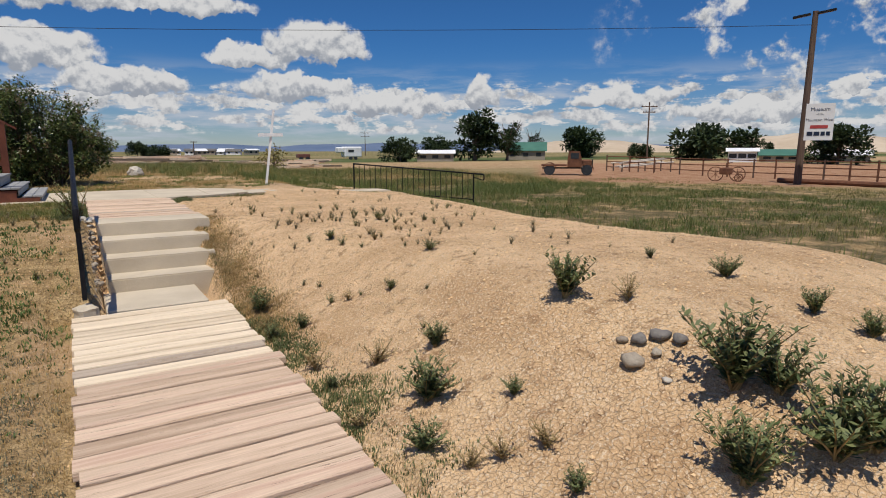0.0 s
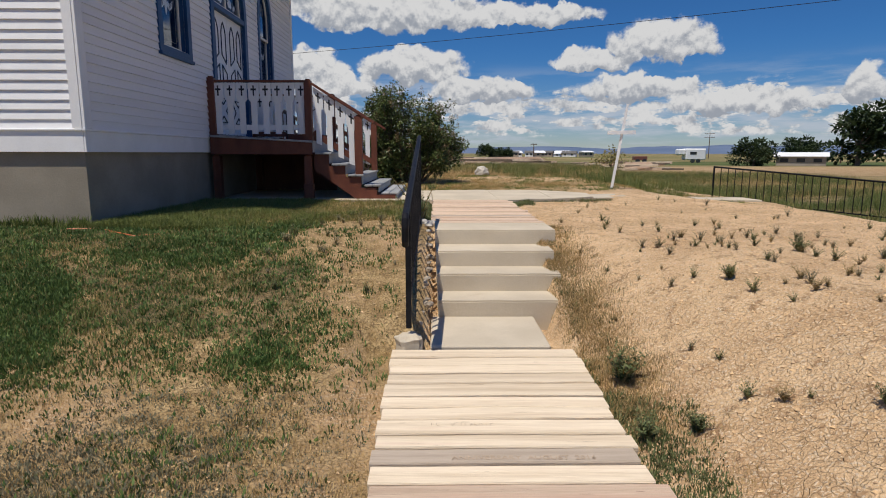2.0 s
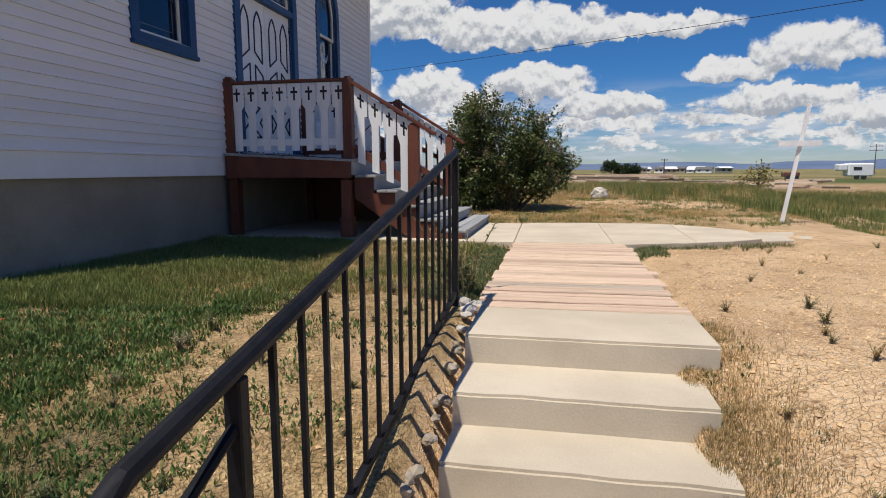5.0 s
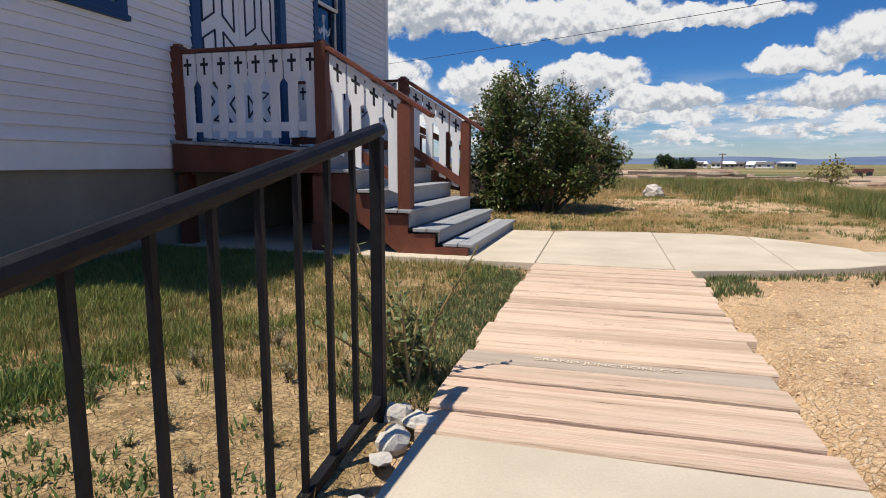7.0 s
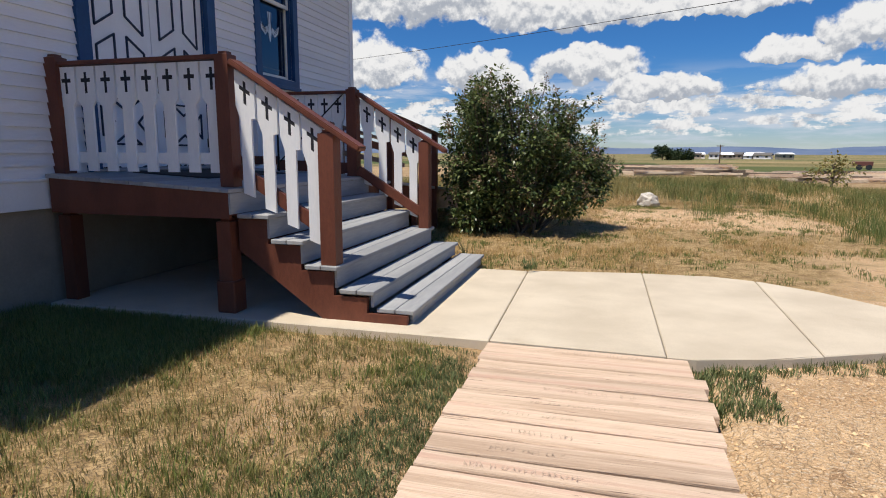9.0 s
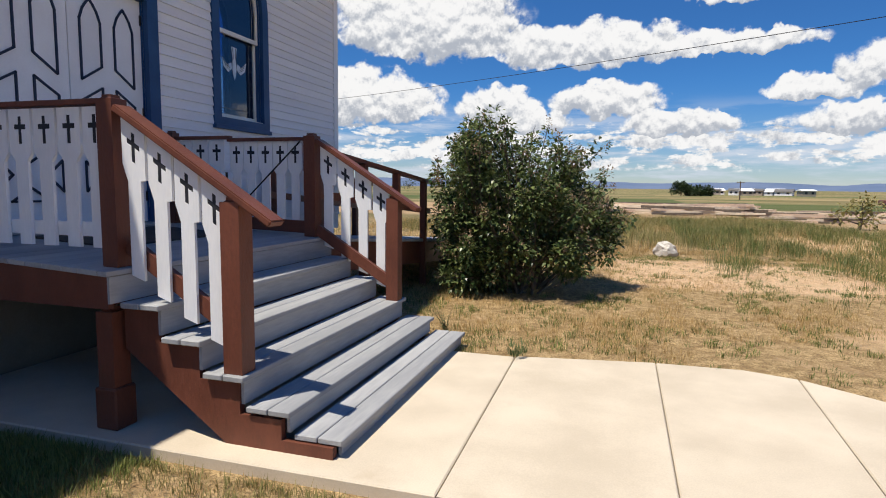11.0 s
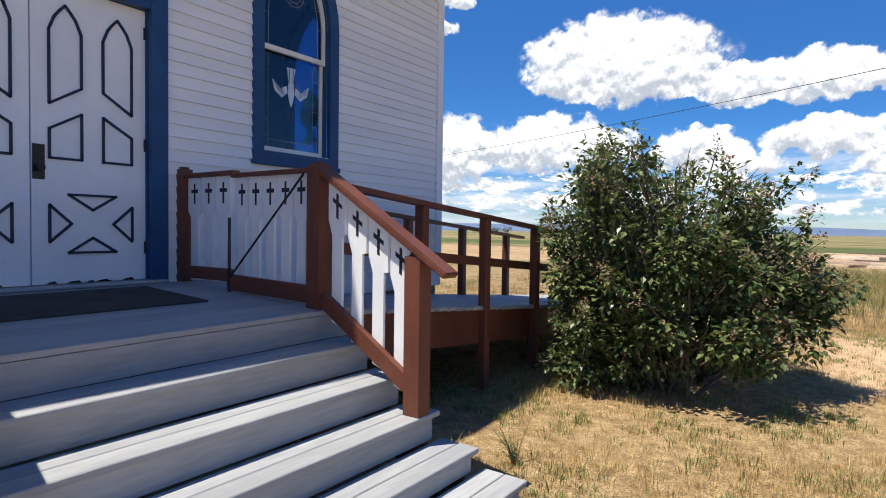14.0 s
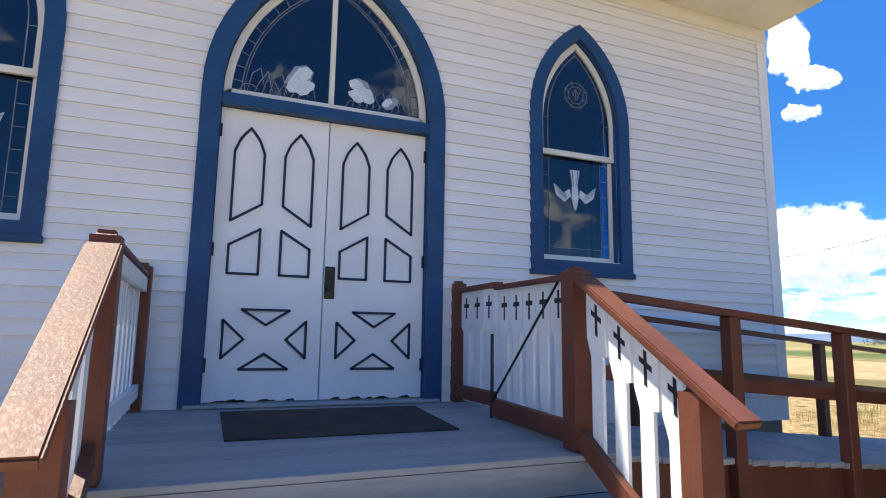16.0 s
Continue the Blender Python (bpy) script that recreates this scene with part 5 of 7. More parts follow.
for k in range(30):
    y = 6.2 + 2.55 * rnd.random()
    x = 0.09 + rnd.uniform(-0.05, 0.04)
    bm = bmesh.new()
    s = rnd.uniform(0.03, 0.065) if y > 8.1 else rnd.uniform(0.02, 0.05)
    z = -0.50 + 0.27 * max(0.0, y - 6.6) if y < 8.4 else -0.02
    lump(bm, (0, 0, 0), s, 40 + k, 0.7)
    ob = new("rubble_stone", to_mesh("rubble_stone", bm, "stone_pale" if y > 8.1 else "stone"))
    ob.location = (x, y, min(z, ground_height(x - 0.25, y) + 0.0) + s * 0.2)
    tagged(ob, "rough pale rubble stone along the step edge", "stone", "rubble beside the steps")
bm = bmesh.new()
box(bm, -0.11, 0.08, 6.0, 6.18, -0.75, -0.53, 0.03)
bmesh.ops.subdivide_edges(bm, edges=list(bm.edges), cuts=3, use_grid_fill=True)
for v in bm.verts:
    v.co += Vector((noise.noise(v.co * 9), noise.noise(v.co * 9 + Vector((5, 0, 0))), noise.noise(v.co * 9 + Vector((0, 5, 0))))) * 0.036
joined("post_footing", bm, "concrete", "rough concrete footing under the handrail post", "footing")

# ---------------------------------------------------------------- white cross
c = thing("white_cross", (4.22, 15.5, ground_height(4.22, 15.5)), "leaning white-painted wooden cross in the ground", "cross")
lean = Vector((0.135, -0.04, 1.0)).normalized()
foot = Vector((4.22, 15.5, ground_height(4.22, 15.5) - 0.05))
bm = bmesh.new()
bar(bm, foot, foot + lean * 1.98, 0.075, 0.06)
part("upright", bm, "picket_white", c)
bm = bmesh.new()
mid = foot + lean * 1.30 + Vector((0, -0.045, 0))
bar(bm, mid - Vector((0.34, 0.02, -0.04)), mid + Vector((0.30, 0.02, 0.05)), 0.05, 0.085)
part("crossbar", bm, "picket_white", c)

# ---------------------------------------------------------------- plants
GX = np.array(spread(-7.0, 9.0, 0.11, 4500, 1.16))
GY = np.array(spread(-1.5, 23.0, 0.11, 4500, 1.16))
GZ = np.array([[ground_height(x, y) for x in GX] for y in GY])


def lie(x, y):
    """Height of the ground sheet at many places."""
    i = np.clip(np.searchsorted(GX, x) - 1, 0, len(GX) - 2)
    j = np.clip(np.searchsorted(GY, y) - 1, 0, len(GY) - 2)
    u, v = (x - GX[i]) / (GX[i + 1] - GX[i]), (y - GY[j]) / (GY[j + 1] - GY[j])
    return GZ[j, i] * (1 - u) * (1 - v) + GZ[j, i + 1] * u * (1 - v) + GZ[j + 1, i] * (1 - u) * v + GZ[j + 1, i + 1] * u * v


def mesh_from(name, verts, faces, material):
    me = bpy.data.meshes.new(name)
    me.from_pydata(verts.tolist() if isinstance(verts, np.ndarray) else verts, [], faces.tolist() if isinstance(faces, np.ndarray) else faces)
    me.materials.append(MATS[material])
    return me


def blades(name, label, tufts, per, height, width, reach, material, seed, category="grass", lift=0.0):
    """Grass: per blades in each tuft (x, y, size), each a bent pointed strip."""
    rng = np.random.default_rng(seed)
    t = np.repeat(np.array(tufts), per, axis=0)
    n = len(t)
    ang = rng.uniform(0, 2 * math.pi, n)
    rad = reach * np.sqrt(rng.uniform(0, 1, n)) * t[:, 2]
    bx, by = t[:, 0] + rad * np.cos(ang) * 0.6, t[:, 1] + rad * np.sin(ang) * 0.6
    bz = lie(bx, by) - 0.006 + lift
    h = height * t[:, 2] * rng.uniform(0.45, 1.15, n)
    w = width * rng.uniform(0.6, 1.25, n)
    out_a = ang + rng.normal(0, 0.9, n)
    lean_m = h * rng.uniform(0.05, 0.75, n)
    side = out_a + math.pi / 2
    sx, sy = np.cos(side) * w / 2, np.sin(side) * w / 2
    lx, ly = np.cos(out_a) * lean_m, np.sin(out_a) * lean_m
    v = np.empty((n, 4, 3))
    v[:, 0] = np.stack([bx, by, bz], 1)
    v[:, 1] = np.stack([bx + lx * 0.35 + sx, by + ly * 0.35 + sy, bz + h * 0.55], 1)
    v[:, 2] = np.stack([bx + lx, by + ly, bz + h], 1)
    v[:, 3] = np.stack([bx + lx * 0.35 - sx, by + ly * 0.35 - sy, bz + h * 0.55], 1)
    me = bpy.data.meshes.new(name)
    me.vertices.add(n * 4)
    me.vertices.foreach_set("co", v.ravel())
    me.loops.add(n * 4)
    me.loops.foreach_set("vertex_index", np.arange(n * 4, dtype=np.int32))
    me.polygons.add(n)
    me.polygons.foreach_set("loop_start", np.arange(n, dtype=np.int32) * 4)
    me.update(calc_edges=True)
    me.validate()
    me.materials.append(MATS[material])
    return tagged(new(name, me), label, category, kind="stuff")


def scatter(count, x0, x1, y0, y1, share, seed, scale=1.0, size=(0.6, 1.3)):
    """Tuft places in a patch, kept by a share that depends on the place and a drifting noise."""
    r = random.Random(seed)
    got = []
    for _ in range(count):
        x, y = r.uniform(x0, x1), r.uniform(y0, y1)
        patch = noise.fractal((x * 0.8 * scale, y * 0.8 * scale, seed * 1.7), 1.0, 2.0, 3) * 0.6 + 0.5
        if r.random() < share(x, y, patch):
            got.append((x, y, r.uniform(*size)))
    return got


def on_walk(x, y):
    return (-0.14 < x < 1.19 and y < 6.0) or (0.1 < x < 1.45 and 5.9 < y < 11.95) or (-3.7 < x < 0.1 and 11.93 < y < 14.5) or (0.1 <= x < 2.4 and 11.93 < y < 14.72) or (2.4 <= x < 3.3 and 12.4 < y < 14.3) or (x < FACE + 0.02 and y > SOUTH - 0.05)


def lawn_green(x, y, p):
    if on_walk(x, y) or x > -0.12:
        return 0.0
    if y < 8.2:
        bare = max(smooth(x, -1.0, -0.55), 1 - smooth(math.hypot(x + 0.55, (y - 8.3) * 0.75), 0.65, 1.1))
        return (0.20 + 0.75 * smooth(p, 0.38, 0.56)) * (1 - 0.55 * smooth(y, 6.9, 7.7)) * (1 - 0.85 * bare) * (0.10 + 0.90 * smooth(y, 5.1, 6.0)) * smooth(y, 3.6, 4.4) * smooth(x, -5.0, -4.0)
    return (0.40 * smooth(-x, 1.3, 2.4) + 0.85 * smooth(p, 0.42, 0.66)) * (1 - 0.8 * smooth(x, -1.5, -0.8)) * (1 - 0.97 * (1 - smooth(y, 8.7, 9.8)) * smooth(x, -1.7, -1.0))


def lawn_mat(x, y, p):
    if on_walk(x, y) or x > -0.2:
        return 0.0
    return (0.22 + 0.55 * smooth(p, 0.40, 0.56)) * (1 - smooth(y, 4.2, 5.8)) * smooth(y, 0.6, 1.6) * smooth(x, -4.2, -3.2) * (1 - 0.7 * smooth(x, -0.8, -0.3))


def lawn_dry(x, y, p):
    if on_walk(x, y) or x > -0.02:
        return 0.0
    by_walk = smooth(x, -1.3, -0.5) * (1 - smooth(y, 5.8, 6.6))
    return (0.16 + 0.62 * smooth(p, 0.44, 0.62)) * (1 - 0.6 * smooth(y, 5.5, 6.5) * (1 - smooth(y, 8.2, 9.0)) * smooth(x, -1.8, -1.0)) + 0.45 * by_walk


blades("lawn_weeds", "low broad-leaved dark green lawn weeds in patches", scatter(60000, -5.0, -0.1, 2.4, 8.8, lawn_green, 1), 11, 0.040, 0.0125, 0.085, "lawn_leaf", 1)
blades("lawn_grass", "green lawn grass beside the church", scatter(32000, -3.9, -0.1, 8.2, 12.0, lambda x, y, p: 0.75 * lawn_green(x, y, p), 21), 11, 0.075, 0.0050, 0.06, "turf", 21)
blades("lawn_weeds", "grey-green mat of small-leaved lawn weeds", scatter(40000, -4.2, -0.1, 0.6, 5.4, lawn_mat, 2), 8, 0.026, 0.0085, 0.06, "mat_leaf", 2)
blades("lawn_grass", "yellowing lawn grass between bare patches", scatter(24000, -5.2, -0.1, 4.0, 12.0, lambda x, y, p: 0.55 * lawn_green(x, y, 1.04 - p), 22), 9, 0.060, 0.0044, 0.06, "grass_olive", 22)
blades("lawn_grass", "yellow-green grass tufts before the porch", scatter(9000, -3.6, -0.3, 8.9, 11.9, lambda x, y, p: 0.0 if on_walk(x, y) else 0.10 + 0.45 * smooth(p, 0.42, 0.6), 24, 2.0), 9, 0.070, 0.0044, 0.06, "grass_olive", 24)
blades("dry_grass", "short straw-coloured dead lawn grass", scatter(28000, -5.2, 0.0, 0.8, 12.0, lawn_dry, 3), 9, 0.042, 0.0034, 0.08, "grass_dry", 3)


def behind_dry(x, y, p):
    if on_walk(x, y) or (x > 1.6 and y < 15.2 + 0.3 * x):
        return 0.0
    strip_b = smooth(x, 0.0, 1.2) * smooth(y, 18.4, 19.6) * (1 - smooth(y, 22.2, 23.4))
    return (0.10 + 0.85 * smooth(p, 0.40, 0.62)) * (1 - 0.75 * strip_b)


blades("dry_grass", "straw-coloured dry grass beyond the paving", scatter(30000, -3.6, 8.0, 14.5, 25.0, behind_dry, 4), 9, 0.075, 0.0042, 0.09, "grass_dry", 4)
blades("lawn_grass", "sparse green tufts in the dry grass", scatter(20000, -3.6, 8.0, 14.5, 24.0, lambda x, y, p: 0.0 if on_walk(x, y) else 0.03 + 0.8 * smooth(p, 0.56, 0.68), 5, 2.2), 9, 0.07, 0.006, 0.08, "turf", 5)
blades("tall_grass", "tall yellow-green field grass", scatter(16000, -8.0, 24.0, 25.0, 46.0, lambda x, y, p: smooth(p, 0.42, 0.6), 6, 0.35), 12, 0.34, 0.0085, 0.26, "grass_olive", 6)
blades("tall_grass", "tall straw-coloured field grass", scatter(14000, -8.0, 24.0, 23.5, 44.0, lambda x, y, p: smooth(1 - p, 0.36, 0.55), 26, 0.35), 8, 0.26, 0.009, 0.2, "grass_dry", 26)
blades("tall_grass", "tall green field grass", scatter(15000, 2.6, 22.0, 17.0, 38.0, lambda x, y, p: smooth(p, 0.40, 0.58) * smooth(y - 0.1 * x, 16.8, 18.0) * smooth(x + 0.35 * (y - 17), 3.0, 4.2), 7, 0.35), 15, 0.36, 0.0065, 0.24, "grass_green", 7)
blades("field_grass", "green weedy grass on the low field", scatter(26000, 5.8, 24.0, -4.0, 24.0, lambda x, y, p: smooth(p, 0.38, 0.62) * smooth(x - 3.0 * smooth(y, 13, 17), 5.8, 7.0), 8, 0.5), 7, 0.17, 0.012, 0.14, "grass_green", 8)
blades("field_grass", "dry olive grass on the low field", scatter(16000, 5.8, 30.0, -4.0, 26.0, lambda x, y, p: smooth(1 - p, 0.40, 0.6) * smooth(x - 3.0 * smooth(y, 13, 17), 5.8, 7.0), 9, 0.5), 7, 0.15, 0.011, 0.14, "grass_olive", 9)
# borders of the walks
def beside(x, y, wide):
    """Share of growth by the edge of walk and steps, thinning outward."""
    if on_walk(x, y) and not (y > 5.95 and x > 1.21):
        return 0.0
    edge_x = 1.20
    return 1 - smooth(x, edge_x + 0.08, edge_x + wide)


blades("border_weeds", "dry straw-like weeds along the step edge", scatter(16000, 1.18, 2.0, 2.2, 8.7, lambda x, y, p: beside(x, y, 0.62) * (0.12 + 0.88 * smooth(y, 4.6, 5.8)) * (0.3 + 0.7 * smooth(p, 0.36, 0.55)), 10), 9, 0.040, 0.0030, 0.10, "weed_brown", 10)
blades("border_weeds", "pale dead grass along the step edge", scatter(9000, 1.18, 1.9, 4.2, 8.7, lambda x, y, p: beside(x, y, 0.5) * smooth(1 - p, 0.42, 0.6), 17), 9, 0.036, 0.0028, 0.10, "grass_dry", 17)
blades("border_weeds", "grey-green weeds along the walk edge", scatter(9000, 1.18, 1.9, 2.0, 8.7, lambda x, y, p: beside(x, y, 0.55) * (0.05 + 0.55 * smooth(p, 0.54, 0.66)), 11), 11, 0.036, 0.0075, 0.07, "weed_leaf", 11)
blades("border_weeds", "grass growing over the edge of the upper walk", scatter(2600, -0.32, 0.17, 8.8, 11.9, lambda x, y, p: 0.2 + 0.8 * smooth(p, 0.35, 0.6), 12), 10, 0.045, 0.0045, 0.05, "weed_leaf", 12)
blades("border_weeds", "green weeds along the paving edge", scatter(700, 1.44, 3.4, 11.7, 12.75, lambda x, y, p: 1.0 if 0.0 < (11.98 + 0.42 * (x - 1.44)) - y < 0.24 else 0.0, 13), 9, 0.055, 0.0075, 0.07, "weed_leaf", 13)
blades("border_weeds", "green weeds along the paving edge", scatter(300, 1.43, 1.75, 11.2, 12.0, lambda x, y, p: 0.7, 14), 9, 0.055, 0.0075, 0.07, "weed_leaf", 14)
blades("border_weeds", "weeds along the church foundation", scatter(500, FACE - 6, FACE, SOUTH - 0.25, SOUTH - 0.02, lambda x, y, p: 0.9, 15), 10, 0.12, 0.010, 0.07, "grass_green", 15)
blades("border_weeds", "weeds in the paving joint", [(0.075, 14.50, 0.9), (0.10, 14.46, 0.7), (0.07, 14.40, 0.7)], 34, 0.10, 0.012, 0.16, "weed_leaf", 16, lift=0.10)


def weed_parts(seed, branches, leaves_each, broad=0.0):
    """Stems and narrow leaves of a bushy weed one unit high."""
    r = random.Random(seed)
    stems = bmesh.new()
    lv, lf = [], []
    for b in range(branches):
        a, out_r = r.uniform(0, 6.2832), r.uniform(0.1, 0.62)
        top = Vector((math.cos(a) * out_r, math.sin(a) * out_r, r.uniform(0.55, 1.0) * (1 - 0.35 * out_r)))
        mid_p = Vector((top.x * 0.35, top.y * 0.35, top.z * 0.45))
        base = Vector((r.uniform(-0.04, 0.04), r.uniform(-0.04, 0.04), -0.03))
        tube(stems, [base, mid_p, top], 0.01, 5, [0.014, 0.010, 0.004])
        for k in range(leaves_each):
            t = 0.18 + 0.82 * (k + r.random()) / leaves_each
            p = (base.lerp(mid_p, t * 2) if t < 0.5 else mid_p.lerp(top, t * 2 - 1))
            la = r.uniform(0, 6.2832)
            length = r.uniform(0.09, 0.19) * (1.15 - 0.5 * t) * (0.52 if broad else 1.0)
            wid = length * (0.19 + broad)
            d = Vector((math.cos(la), math.sin(la), r.uniform(0.1, 1.1))).normalized()
            s = d.cross(Vector((r.uniform(-0.4, 0.4), r.uniform(-0.4, 0.4), 1))).normalized()
            i = len(lv)
            lv += [p, p + d * length * 0.5 + s * wid, p + d * length, p + d * length * 0.5 - s * wid]
            lf.append((i, i + 1, i + 2, i + 3))
    return stems, lv, lf


def weed_kind(name, seed, branches, leaves_each, leaf_mat, label, category="weed", broad=0.0, group="weeds on the bare soil"):
    w = new(name)
    w.empty_display_size = 0.1
    BASE[w] = Vector((0, 0, 0))
    tagged(w, label, category, group)
    stems, lv, lf = weed_parts(seed, branches, leaves_each, broad)
    part("stem_tuft", stems, "weed_brown", w)
    ob = new("foliage", mesh_from("foliage", [tuple(v) for v in lv], lf, leaf_mat))
    ob.parent = w
    return w


def plant(kind, x, y, h, turn):
    m = pose(x, y, ground_height(x, y) - 0.005, 0, 0, turn)
    ob = copy_thing(kind, m)
    ob.scale = (h * 0.90, h * 0.90, h * 0.90)
    return ob


KINDS = [weed_kind("weed_plant", 50 + k, 27, 36, "weed_leaf", "bushy grey-green weed on the bare soil") for k in range(4)]
KINDS.append(weed_kind("weed_plant", 60, 12, 22, "weed_brown", "small half-dry brownish weed on the bare soil"))
SPROUTS = [weed_kind("weed_sprout", 70 + k, 11, 20, "weed_leaf" if k == 1 else "weed_brown" if k == 0 else "mat_leaf", "small upright weed sprout on the bare soil", group="weed sprouts") for k in range(3)]
MAIN_WEEDS = [(2.62, 2.72, 0.37), (2.84, 2.4, 0.2), (2.63, 1.55, 0.47), (2.73, 1.39, 0.35), (2.25, 1.24, 0.39), (2.58, 1.06, 0.44), (2.71, 0.98, 0.38), (1.66, 2.85, 0.35),
              (1.95, 3.23, 0.21), (1.67, 3.56, 0.24), (1.96, 2.41, 0.13), (1.44, 2.49, 0.22), (2.17, 4.32, 0.12), (2.67, 4.52, 0.14), (3.89, 3.08, 0.11), (3.93, 2.45, 0.21),
              (3.82, 1.78, 0.21), (3.84, 1.46, 0.2), (1.35, 5.4, 0.27), (1.30, 4.82, 0.18), (1.55, 4.78, 0.15), (1.36, 3.93, 0.23), (1.35, 3.57, 0.11), (1.3, 3.0, 0.19),
              (1.52, 2.2, 0.16), (1.67, 2.13, 0.18), (1.85, 2.01, 0.18), (1.77, 1.72, 0.14), (2.35, 6.13, 0.14), (3.24, 6.76, 0.16)]
rnd = random.Random(5)
for k, (x, y, h) in enumerate(MAIN_WEEDS):
    plant(KINDS[4] if k in (1, 9, 21, 23, 24, 25, 26) else KINDS[k % 4], x, y, h * 1.12, rnd.uniform(0, 360))
for k in range(110):
    x, y = rnd.uniform(1.7, 5.0), rnd.uniform(3.2, 12.4)
    if y > 8.5 and rnd.random() < 0.5:
        continue
    plant(SPROUTS[k % 3], x, y, rnd.uniform(0.06, 0.15), rnd.uniform(0, 360))
for k in range(70):
    plant(SPROUTS[k % 3], rnd.gauss(2.8, 0.7), rnd.gauss(6.8, 1.2), rnd.uniform(0.06, 0.15), rnd.uniform(0, 360))
for k in range(40):
    plant(SPROUTS[1 + k % 2], rnd.uniform(-1.4, -0.15), rnd.uniform(6.6, 9.4), rnd.uniform(0.07, 0.16), rnd.uniform(0, 360))
TALL = weed_kind("leafy_weed", 81, 10, 30, "weed_leaf", "tall leafy green weed beside the handrail post", "weed", 0.05, "tall leafy weeds")
plant(TALL, -0.02, 9.0, 0.78, 20)
plant(TALL, 0.03, 9.16, 0.52, 80)
plant(TALL, -0.16, 9.35, 0.40, 140)
plant(TALL, -0.82, 15.25, 0.36, 60)
for ob in (*KINDS, *SPROUTS, TALL):
    for o in (*ob.children_recursive, ob):
        bpy.data.objects.remove(o)


def leaf_cloud(clumps, count, size, seed, droop=0.3, shell=0.55):
    """Pointed leaves over the outsides of many ball-like clumps, thinner at the rims."""
    r = random.Random(seed)
    lv, lf = [], []
    total = sum(c[3] ** 2 for c in clumps)
    for cx, cy, cz, rad, squash in clumps:
        for _ in range(int(count * rad * rad / total)):
            d = Vector((r.gauss(0, 1), r.gauss(0, 1), r.gauss(0.1, 1))).normalized()
            k = rad * (shell + (1.12 - shell) * r.random() ** 0.7)
            p = Vector((cx, cy, cz)) + Vector((d.x * k, d.y * k, d.z * k * squash))
            f = (d + Vector((r.uniform(-0.8, 0.8), r.uniform(-0.8, 0.8), r.uniform(-0.6 - droop, 0.8 - droop)))).normalized()
            s = f.cross(Vector((r.uniform(-0.5, 0.5), r.uniform(-0.5, 0.5), 1))).normalized()
            n = s.cross(f)
            ln = size * r.uniform(0.6, 1.3)
            w = ln * 0.36
            i = len(lv)
            lv += [p, p + f * ln * 0.4 + s * w + n * w * 0.3, p + f * ln, p + f * ln * 0.4 - s * w + n * w * 0.3]
            lf += [(i, i + 1, i + 2), (i, i + 2, i + 3)]
    return [tuple(v) for v in lv], lf


